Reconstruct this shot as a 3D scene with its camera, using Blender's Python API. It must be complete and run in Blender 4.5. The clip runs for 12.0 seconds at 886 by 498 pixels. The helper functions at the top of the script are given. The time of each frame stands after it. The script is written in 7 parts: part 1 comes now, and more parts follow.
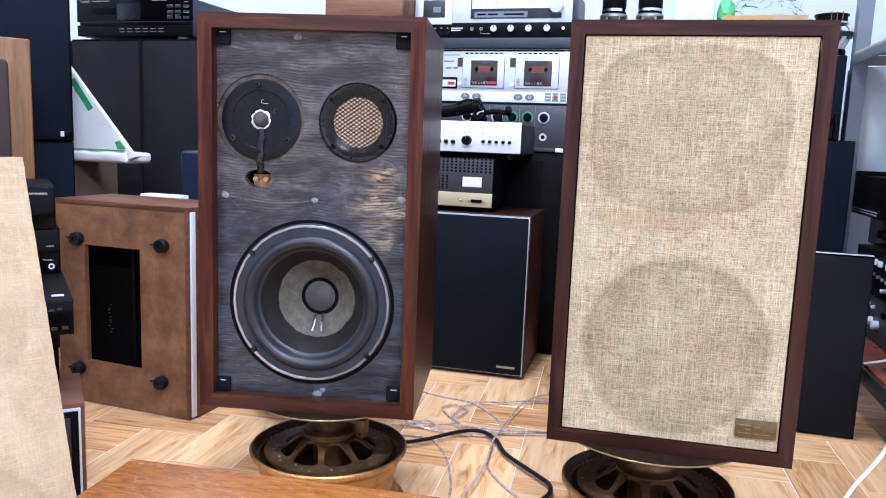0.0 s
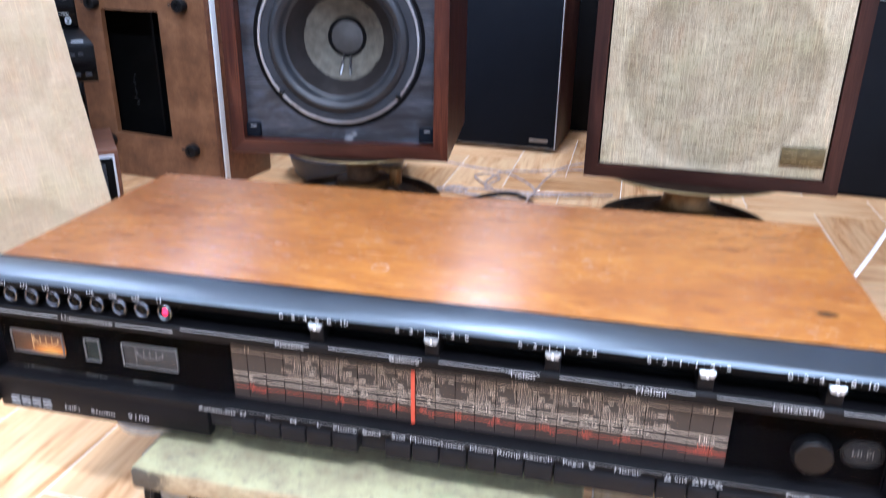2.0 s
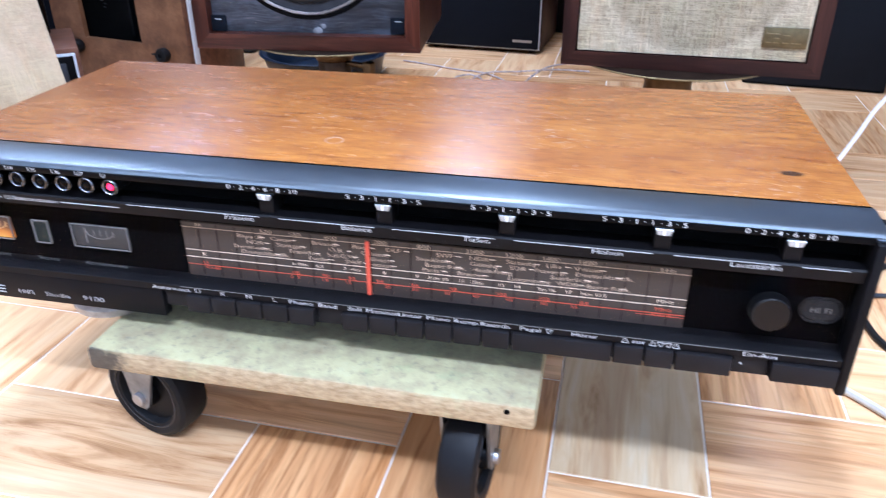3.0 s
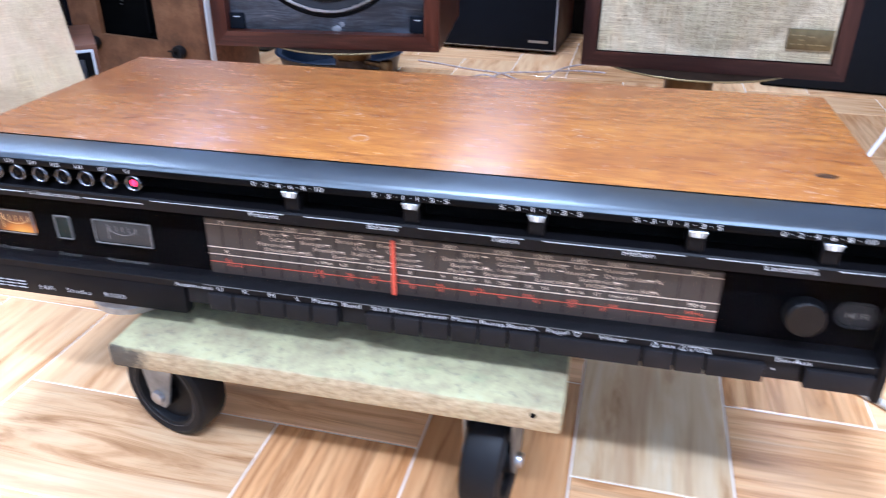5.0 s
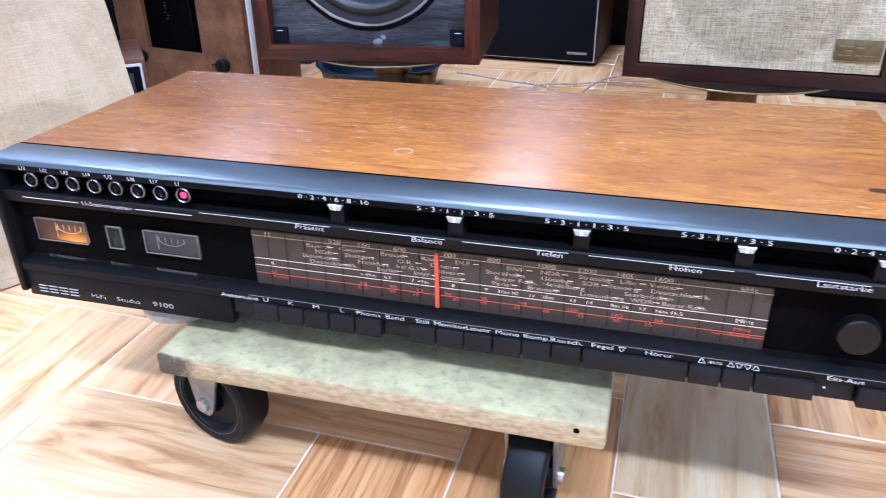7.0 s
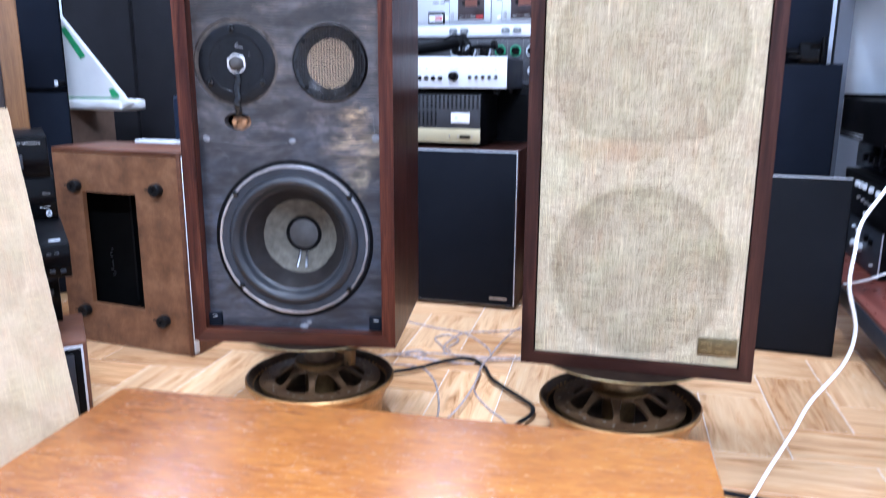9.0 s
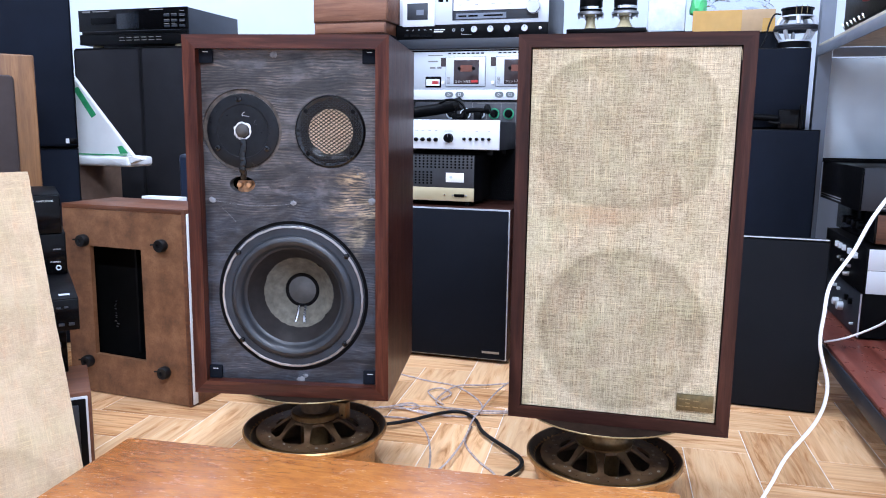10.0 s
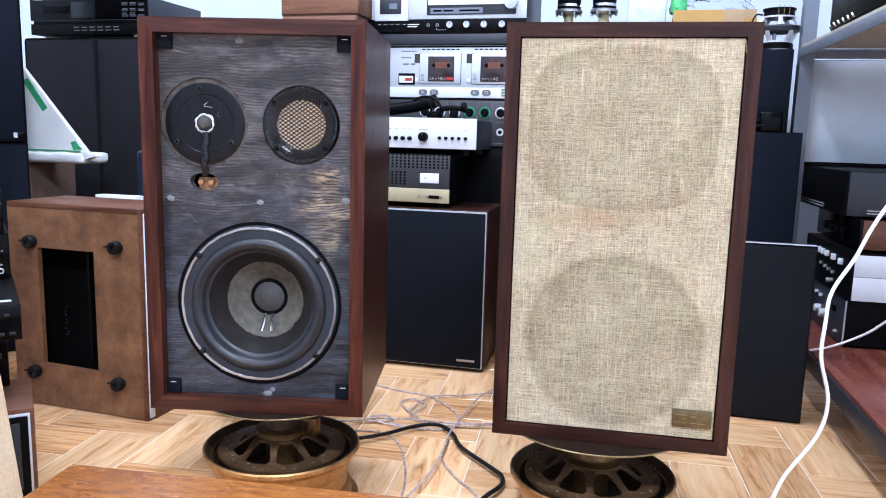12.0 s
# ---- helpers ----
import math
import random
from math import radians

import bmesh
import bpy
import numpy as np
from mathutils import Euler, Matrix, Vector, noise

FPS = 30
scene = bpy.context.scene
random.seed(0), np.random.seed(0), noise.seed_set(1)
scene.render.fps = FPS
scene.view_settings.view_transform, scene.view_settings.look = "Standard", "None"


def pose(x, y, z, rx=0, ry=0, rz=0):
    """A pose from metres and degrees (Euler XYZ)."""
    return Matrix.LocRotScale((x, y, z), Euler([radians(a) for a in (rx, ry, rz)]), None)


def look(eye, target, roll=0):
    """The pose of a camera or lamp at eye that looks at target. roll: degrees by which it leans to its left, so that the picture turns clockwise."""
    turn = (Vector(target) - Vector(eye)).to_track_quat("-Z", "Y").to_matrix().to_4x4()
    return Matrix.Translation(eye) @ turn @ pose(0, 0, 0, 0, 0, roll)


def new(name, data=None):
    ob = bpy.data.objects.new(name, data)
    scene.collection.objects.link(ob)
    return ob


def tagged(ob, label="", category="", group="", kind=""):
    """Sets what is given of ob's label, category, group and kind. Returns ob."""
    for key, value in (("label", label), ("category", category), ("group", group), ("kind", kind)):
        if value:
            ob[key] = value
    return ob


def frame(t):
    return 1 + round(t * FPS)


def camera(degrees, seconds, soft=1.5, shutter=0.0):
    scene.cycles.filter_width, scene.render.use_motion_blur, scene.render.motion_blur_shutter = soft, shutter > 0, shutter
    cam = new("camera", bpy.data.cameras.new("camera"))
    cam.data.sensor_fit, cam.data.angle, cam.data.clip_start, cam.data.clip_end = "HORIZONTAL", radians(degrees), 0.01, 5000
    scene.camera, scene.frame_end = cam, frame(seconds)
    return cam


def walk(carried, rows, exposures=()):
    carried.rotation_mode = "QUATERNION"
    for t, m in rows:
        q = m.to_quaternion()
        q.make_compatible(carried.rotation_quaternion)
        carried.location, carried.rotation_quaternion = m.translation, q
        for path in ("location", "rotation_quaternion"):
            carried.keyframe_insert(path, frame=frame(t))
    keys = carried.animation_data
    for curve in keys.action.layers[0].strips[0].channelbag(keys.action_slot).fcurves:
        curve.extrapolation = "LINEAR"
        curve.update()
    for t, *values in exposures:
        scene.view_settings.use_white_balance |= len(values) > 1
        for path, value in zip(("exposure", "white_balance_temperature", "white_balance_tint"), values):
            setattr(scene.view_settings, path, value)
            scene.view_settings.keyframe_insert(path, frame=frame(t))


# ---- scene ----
cam = camera(61.2, 12.0, soft=1.0, shutter=0.6)
PATH = [
    (0, (0.253, 0.237, 0.632), (-0.315, 2.133, 0.347), 2.2),
    (0.5, (0.252, 0.237, 0.632), (-0.316, 2.129, 0.32), 2.4),
    (1, (0.25, 0.237, 0.628), (-0.317, 2.124, 0.285), 2.6),
    (1.5, (0.247, 0.235, 0.564), (-0.334, 2.077, 0.042), 2.3),
    (2, (0.248, 0.236, 0.504), (-0.341, 1.996, -0.242), 0.9),
    (2.5, (0.257, 0.239, 0.472), (-0.322, 1.937, -0.411), 0.0),
    (3, (0.276, 0.245, 0.462), (-0.272, 1.926, -0.473), -0.0),
    (3.2, (0.285, 0.248, 0.461), (-0.244, 1.926, -0.49), 0.1),
    (4.8, (0.282, 0.248, 0.457), (-0.266, 1.923, -0.489), 0.2),
    (5, (0.262, 0.247, 0.458), (-0.307, 1.922, -0.475), 0.3),
    (5.5, (0.244, 0.246, 0.46), (-0.41, 1.901, -0.453), -0.2),
    (6, (0.243, 0.244, 0.462), (-0.444, 1.892, -0.439), -0.6),
    (6.5, (0.244, 0.245, 0.461), (-0.442, 1.891, -0.445), -0.8),
    (6.7, (0.246, 0.245, 0.46), (-0.433, 1.893, -0.448), -0.8),
    (8.3, (0.317, 0.239, 0.494), (-0.254, 1.981, -0.307), 0.1),
    (8.5, (0.314, 0.243, 0.551), (-0.264, 2.02, -0.162), 0.1),
    (9, (0.324, 0.211, 0.636), (-0.266, 2.068, 0.187), 0.3),
    (9.5, (0.354, 0.17, 0.665), (-0.24, 2.049, 0.321), 0.4),
    (10, (0.353, 0.156, 0.662), (-0.242, 2.039, 0.345), 0.8),
    (10.5, (0.336, 0.183, 0.657), (-0.239, 2.073, 0.344), 0.9),
    (11, (0.309, 0.223, 0.653), (-0.237, 2.122, 0.341), 1.1),
    (11.5, (0.301, 0.236, 0.648), (-0.221, 2.142, 0.341), 1.4),
    (12, (0.305, 0.234, 0.649), (-0.202, 2.144, 0.342), 1.5),
]
EXPOSURES = [(0.0, 0.44, 6650, 10), (1.5, 0.44, 6550, 10), (2.6, 0.33, 5850, 10), (6.6, 0.35, 5800, 10), (8.4, 0.42, 5750, 10), (9.0, 0.60, 6000, 10), (10.2, 0.42, 6500, 10), (12.0, 0.40, 6600, 10)]
walk(cam, [(t, look(eye, target, roll)) for t, eye, target, roll in PATH], EXPOSURES)

# ---- world and lights ----
world = bpy.data.worlds.new("world")
scene.world = world
world.use_nodes = True
world.node_tree.nodes["Background"].inputs[0].default_value = (0.75, 0.85, 1.0, 1)
world.node_tree.nodes["Background"].inputs[1].default_value = 0.05


def ceiling_lamp(x, y, z, sx, sy, watts, turn=0.0):
    data = bpy.data.lights.new("tube_light", "AREA")
    data.shape, data.size, data.size_y, data.energy = "RECTANGLE", sx, sy, watts
    data.color = (0.81, 0.94, 1.23)
    ob = new("tube_light", data)
    ob.matrix_world = pose(x, y, z, 0, 0, turn)
    return ob


LAMPS = [(1.05, -0.88, 2.74, 1.2, 0.10, 112), (-1.2, -0.88, 2.74, 1.2, 0.10, 34), (-0.25, 1.30, 2.74, 0.16, 1.7, 54), (-2.2, 1.5, 2.74, 0.12, 1.2, 34)]
for lx, ly, lz, lsx, lsy, lw in LAMPS:
    ceiling_lamp(lx, ly, lz, lsx, lsy, lw)
scene.view_settings.exposure = 0.0


# ---- materials ----
class Nodes:
    """A small builder of node trees."""

    def __init__(self, name):
        self.mat = bpy.data.materials.new(name)
        self.mat.use_nodes = True
        self.t = self.mat.node_tree
        self.t.nodes.clear()
        self.out = self.t.nodes.new("ShaderNodeOutputMaterial")
        self.bsdf = self.t.nodes.new("ShaderNodeBsdfPrincipled")
        self.t.links.new(self.bsdf.outputs[0], self.out.inputs[0])
        self.co = self.t.nodes.new("ShaderNodeTexCoord").outputs["Object"]

    def link(self, a, b):
        if isinstance(a, bpy.types.NodeSocket):
            self.t.links.new(a, b)
        else:
            b.default_value = a

    def node(self, kind, **sockets):
        n = self.t.nodes.new(kind)
        return n

    def mapping(self, scale=(1, 1, 1), turn=(0, 0, 0), shift=(0, 0, 0), co=None):
        n = self.node("ShaderNodeMapping")
        self.link(co or self.co, n.inputs[0])
        n.inputs["Scale"].default_value = scale
        n.inputs["Rotation"].default_value = [radians(a) for a in turn]
        self.link(shift, n.inputs["Location"])
        return n.outputs[0]

    def noise(self, co, scale, detail=4, rough=0.55, warp=0.0):
        n = self.node("ShaderNodeTexNoise")
        self.link(co, n.inputs["Vector"])
        n.inputs["Scale"].default_value, n.inputs["Detail"].default_value = scale, detail
        n.inputs["Roughness"].default_value, n.inputs["Distortion"].default_value = rough, warp
        return n.outputs[0]

    def wave(self, co, scale, warp=0.0, detail=2, dscale=1.0, axis="X", profile="SIN"):
        n = self.node("ShaderNodeTexWave")
        n.bands_direction, n.wave_profile = axis, profile
        self.link(co, n.inputs["Vector"])
        n.inputs["Scale"].default_value, n.inputs["Distortion"].default_value = scale, warp
        n.inputs["Detail"].default_value, n.inputs["Detail Scale"].default_value = detail, dscale
        return n.outputs[1]

    def ramp(self, fac, stops):
        n = self.node("ShaderNodeValToRGB")
        self.link(fac, n.inputs[0])
        els = n.color_ramp.elements
        while len(els) < len(stops):
            els.new(0.5)
        for e, (p, c) in zip(els, stops):
            e.position = p
            e.color = (*c, 1) if isinstance(c, tuple) else (c, c, c, 1)
        return n.outputs[0]

    def mix(self, fac, a, b, mode="MIX"):
        n = self.node("ShaderNodeMix")
        n.data_type, n.blend_type = "RGBA", mode
        self.link(fac, n.inputs[0])
        self.link((*a, 1) if isinstance(a, tuple) else a, n.inputs[6])
        self.link((*b, 1) if isinstance(b, tuple) else b, n.inputs[7])
        return n.outputs[2]

    def math(self, op, a, b=0.0, c=0.0):
        n = self.node("ShaderNodeMath")
        n.operation = op
        self.link(a, n.inputs[0])
        self.link(b, n.inputs[1])
        self.link(c, n.inputs[2])
        return n.outputs[0]

    def xyz(self, co=None):
        n = self.node("ShaderNodeSeparateXYZ")
        self.link(co or self.co, n.inputs[0])
        return n.outputs

    def random(self):
        return self.node("ShaderNodeObjectInfo").outputs["Random"]

    def bump(self, height, strength=0.3, distance=0.001):
        n = self.node("ShaderNodeBump")
        n.inputs["Strength"].default_value, n.inputs["Distance"].default_value = strength, distance
        self.link(height, n.inputs["Height"])
        self.link(n.outputs[0], self.bsdf.inputs["Normal"])

    def done(self, base=None, rough=0.5, metal=0.0, coat=0.0, coat_rough=0.1, spec=0.5, coat_ior=1.5):
        b = self.bsdf.inputs
        if base is not None:
            self.link((*base, 1) if isinstance(base, tuple) else base, b["Base Color"])
        self.link(rough, b["Roughness"])
        self.link(metal, b["Metallic"])
        b["Coat Weight"].default_value, b["Coat Roughness"].default_value = coat, coat_rough
        b["Specular IOR Level"].default_value = spec
        b["Coat IOR"].default_value = coat_ior
        return self.mat


def plain(name, base, rough=0.5, metal=0.0, vary=0.25, size=30.0, grain=900.0, bump=0.1, spec=0.5, coat=0.0):
    """A plain surface with faint blotches, scuffs in the gloss and a fine grain."""
    n = Nodes(name)
    blot = n.noise(n.co, size, 3, 0.6)
    fine = n.noise(n.co, grain, 2, 0.5)
    k = n.ramp(blot, [(0.3, 1 - vary), (0.7, 1 + vary * 0.4)])
    base_c = n.mix(1.0, base, k, "MULTIPLY")
    r = n.math("ADD", rough - 0.08, n.math("MULTIPLY", n.noise(n.co, size * 2.3, 4, 0.7), 0.16))
    n.bump(fine, bump, 0.0004)
    return n.done(base_c, r, metal, coat=coat, spec=spec)


def wood(name, stops, along="X", fine=1.0, rough=0.35, coat=0.0, coat_rough=0.15, bump=0.15, wavy=0.6, spec=0.4):
    """Veneer with long grain, pores and slow shifts of tone."""
    n = Nodes(name)
    s = {"X": (2.2, 34, 34), "Y": (34, 2.2, 34), "Z": (34, 34, 2.2)}[along]
    co = n.mapping(s)
    grain = n.noise(co, 2.2 * fine, 6, 0.62, wavy)
    pores = n.noise(n.mapping(tuple(v * 5 for v in s)), 3.0 * fine, 3, 0.6)
    slow = n.noise(n.mapping(tuple(v * 0.22 for v in s)), 1.6, 3, 0.5)
    c = n.ramp(grain, stops)
    c = n.mix(n.ramp(pores, [(0.52, 0.0), (0.7, 0.45)]), c, stops[0][1])
    c = n.mix(1.0, c, n.ramp(slow, [(0.3, 0.72), (0.7, 1.15)]), "MULTIPLY")
    r = n.math("ADD", rough - 0.06, n.math("MULTIPLY", n.noise(n.co, 25, 4, 0.7), 0.14))
    n.bump(pores, bump, 0.0004)
    return n.done(c, r, coat=coat, coat_rough=coat_rough, spec=spec)


def glow(name, color, strength, base=(0.02, 0.02, 0.02)):
    n = Nodes(name)
    n.bsdf.inputs["Emission Color"].default_value = (*color, 1)
    n.bsdf.inputs["Emission Strength"].default_value = strength
    n.mat.cycles.emission_sampling = "NONE"
    return n.done(base, 0.4)


def lit_meter(name, foot):
    """Meter face with a small filament lamp behind its lower edge."""
    n = Nodes(name)
    x, _, z = n.xyz()
    up = n.math("DIVIDE", n.math("SUBTRACT", z, foot), 0.0185)
    side = n.math("DIVIDE", n.math("SUBTRACT", x, -0.351), 0.036)
    far = n.math("SQRT", n.math("ADD", n.math("POWER", up, 2.0), n.math("POWER", side, 2.0)))
    c = n.ramp(far, [(0.08, (1.0, 0.50, 0.10)), (0.34, (0.80, 0.25, 0.025)), (0.55, (0.15, 0.036, 0.007)), (0.9, (0.028, 0.008, 0.003))])
    n.link(c, n.bsdf.inputs["Emission Color"])
    n.bsdf.inputs["Emission Strength"].default_value = 0.7
    n.mat.cycles.emission_sampling = "NONE"
    return n.done((0.06, 0.03, 0.015), 0.4)


def pane(name, tint=(1, 1, 1), gloss=0.0):
    """A thin sheet of clear glass or acrylic."""
    n = Nodes(name)
    clear = n.node("ShaderNodeBsdfTransparent")
    clear.inputs[0].default_value = (*tint, 1)
    shine = n.node("ShaderNodeBsdfGlossy")
    shine.inputs["Roughness"].default_value = gloss
    fres = n.node("ShaderNodeFresnel")
    fres.inputs[0].default_value = 1.06
    m = n.node("ShaderNodeMixShader")
    n.link(fres.outputs[0], m.inputs[0])
    n.link(clear.outputs[0], m.inputs[1])
    n.link(shine.outputs[0], m.inputs[2])
    n.link(m.outputs[0], n.out.inputs[0])
    return n.mat


def linen(name, light=(0.60, 0.50, 0.35), dark=(0.20, 0.15, 0.09), marks=None, rusty=False):
    """Open linen weave with slubs; rusty: a rusty stain across the middle; marks: dust shadows (x, z, half width, half height, power, strength)."""
    n = Nodes(name)
    slub_v = n.noise(n.mapping((1, 1, 0.10)), 1450, 3, 0.65)
    slub_h = n.noise(n.mapping((0.10, 1, 1)), 1450, 3, 0.65)
    long_v = n.noise(n.mapping((1, 1, 0.030)), 720, 3, 0.65)
    long_h = n.noise(n.mapping((0.030, 1, 1)), 720, 3, 0.65)
    a = n.wave(n.co, 300, 0.5, 2, 0.8, "X")
    b = n.wave(n.co, 300, 0.5, 2, 0.8, "Z")
    cells = n.math("MULTIPLY", a, b)
    threads = n.math("ADD", n.math("MULTIPLY", n.math("ADD", slub_v, slub_h), 0.30), n.math("MULTIPLY", cells, 0.14))
    threads = n.math("ADD", threads, n.math("MULTIPLY", n.math("ADD", long_v, long_h), 0.26))
    fac = n.ramp(threads, [(0.48, 0.0), (0.67, 1.0)])
    c = n.mix(fac, dark, light)
    bright = n.ramp(n.math("MAXIMUM", long_v, long_h), [(0.58, 0.0), (0.70, 0.50)])
    c = n.mix(bright, c, (light[0] * 1.30, light[1] * 1.24, light[2] * 1.10))
    pink = n.ramp(n.noise(n.mapping((1, 1, 0.25)), 60, 4, 0.7), [(0.50, 0.0), (0.70, 0.35)])
    c = n.mix(pink, c, n.mix(1.0, c, (1.12, 0.90, 0.80), "MULTIPLY"))
    worn = n.ramp(n.noise(n.mapping((1, 1, 0.8), (7, 0, 3)), 9, 5, 0.68), [(0.40, 0.0), (0.66, 1.0)])
    c = n.mix(n.math("MULTIPLY", worn, n.ramp(slub_h, [(0.38, 1.0), (0.60, 0.35)])), c, n.mix(1.0, c, (0.70, 0.64, 0.60), "MULTIPLY"))
    green = n.ramp(n.noise(n.co, 13, 4, 0.65), [(0.42, 0.0), (0.66, 0.5)])
    c = n.mix(green, c, n.mix(1.0, c, (0.84, 0.92, 0.80), "MULTIPLY"))
    x, _, z = n.xyz()
    edge = n.math("MULTIPLY", n.math("SUBTRACT", n.noise(n.co, 26, 4, 0.65), 0.5), 0.16)
    blotch = n.ramp(n.noise(n.mapping((1, 1, 0.7)), 22, 5, 0.7), [(0.34, 0.55), (0.62, 1.25)])
    for mx, mz, hw, hh, power, strength in marks or []:
        dx = n.math("POWER", n.math("ABSOLUTE", n.math("DIVIDE", n.math("SUBTRACT", x, mx), hw)), power)
        dz = n.math("POWER", n.math("ABSOLUTE", n.math("DIVIDE", n.math("SUBTRACT", z, mz), hh)), power)
        d = n.math("ADD", n.math("ADD", dx, dz), edge)
        m = n.math("MULTIPLY", n.ramp(d, [(0.45, strength * 0.62), (0.86, strength), (1.04, 0.0)]), blotch)
        c = n.mix(m, c, n.mix(1.0, c, (0.50, 0.49, 0.45), "MULTIPLY"))
    if rusty:
        stain = n.math("ADD", n.math("POWER", n.math("DIVIDE", n.math("ADD", x, 0.045), 0.085), 2.0), n.math("POWER", n.math("DIVIDE", n.math("SUBTRACT", z, 0.338), 0.022), 2.0))
        stain = n.math("ADD", stain, n.math("MULTIPLY", n.math("SUBTRACT", n.noise(n.mapping((40, 1, 40)), 1.0, 4, 0.7), 0.5), 1.6))
        c = n.mix(n.math("MULTIPLY", n.ramp(stain, [(0.0, 0.85), (1.0, 0.0)]), n.ramp(slub_h, [(0.40, 0.3), (0.62, 1.0)])), c, n.mix(1.0, c, (0.80, 0.60, 0.50), "MULTIPLY"))
    n.bump(threads, 0.5, 0.0007)
    return n.done(c, 0.9, spec=0.2)


def tile_look():
    """Glazed floor tile printed as pale timber; each tile takes its own stretch of grain and tone."""
    n = Nodes("timber_tile")
    info = n.node("ShaderNodeObjectInfo")
    island = n.node("ShaderNodeNewGeometry").outputs["Random Per Island"]
    r = n.math("FRACT", n.math("ADD", info.outputs["Random"], island))
    kind = n.xyz(info.outputs["Color"])
    off = n.node("ShaderNodeCombineXYZ")
    n.link(n.math("MULTIPLY", r, 37.0), off.inputs[0])
    n.link(n.math("MULTIPLY", r, 61.0), off.inputs[1])
    co = n.node("ShaderNodeVectorMath")
    n.link(n.co, co.inputs[0])
    n.link(off.outputs[0], co.inputs[1])
    v = co.outputs[0]
    rings = n.noise(n.mapping((3.0, 24, 1), co=v), 1.7, 5, 0.6, 1.3)
    fibre = n.noise(n.mapping((6, 190, 1), co=v), 2.0, 4, 0.62, 0.2)
    cloud = n.noise(n.mapping((1.6, 9, 1), co=v), 2.0, 2, 0.5)
    c = n.ramp(rings, [(0.28, (0.35, 0.155, 0.064)), (0.38, (0.61, 0.315, 0.140)), (0.47, (0.81, 0.465, 0.230)), (0.60, (0.89, 0.565, 0.305)), (0.74, (0.92, 0.655, 0.40))])
    c = n.mix(n.ramp(fibre, [(0.52, 0.0), (0.72, 0.34)]), c, (0.42, 0.21, 0.095))
    c = n.mix(n.ramp(cloud, [(0.46, 0.0), (0.54, 0.5)]), c, (0.90, 0.595, 0.335))
    warm = n.ramp(n.noise(n.mapping((1.5, 30, 1), co=v), 1.2, 2, 0.5), [(0.56, 0.0), (0.62, 0.55)])
    c = n.mix(warm, c, (0.68, 0.375, 0.185))
    streak = n.ramp(n.noise(n.mapping((2.2, 46, 1), co=v), 2.0, 4, 0.6, 0.9), [(0.50, 0.0), (0.60, 0.75), (0.70, 0.2)])
    c = n.mix(n.math("MULTIPLY", streak, kind[0]), c, (0.36, 0.165, 0.070))
    c = n.mix(kind[0], c, n.mix(1.0, c, (0.82, 0.70, 0.58), "MULTIPLY"))
    c = n.mix(kind[1], c, n.mix(1.0, c, (0.80, 0.92, 1.02), "MULTIPLY"))
    tone = n.ramp(r, [(0.0, 0.80), (0.25, 0.92), (0.55, 1.0), (1.0, 1.04)])
    c = n.mix(1.0, c, tone, "MULTIPLY")
    rough = n.math("ADD", 0.08, n.math("MULTIPLY", n.noise(n.co, 14, 4, 0.7), 0.12))
    n.bump(fibre, 0.02, 0.0005)
    return n.done(c, rough, spec=0.5)


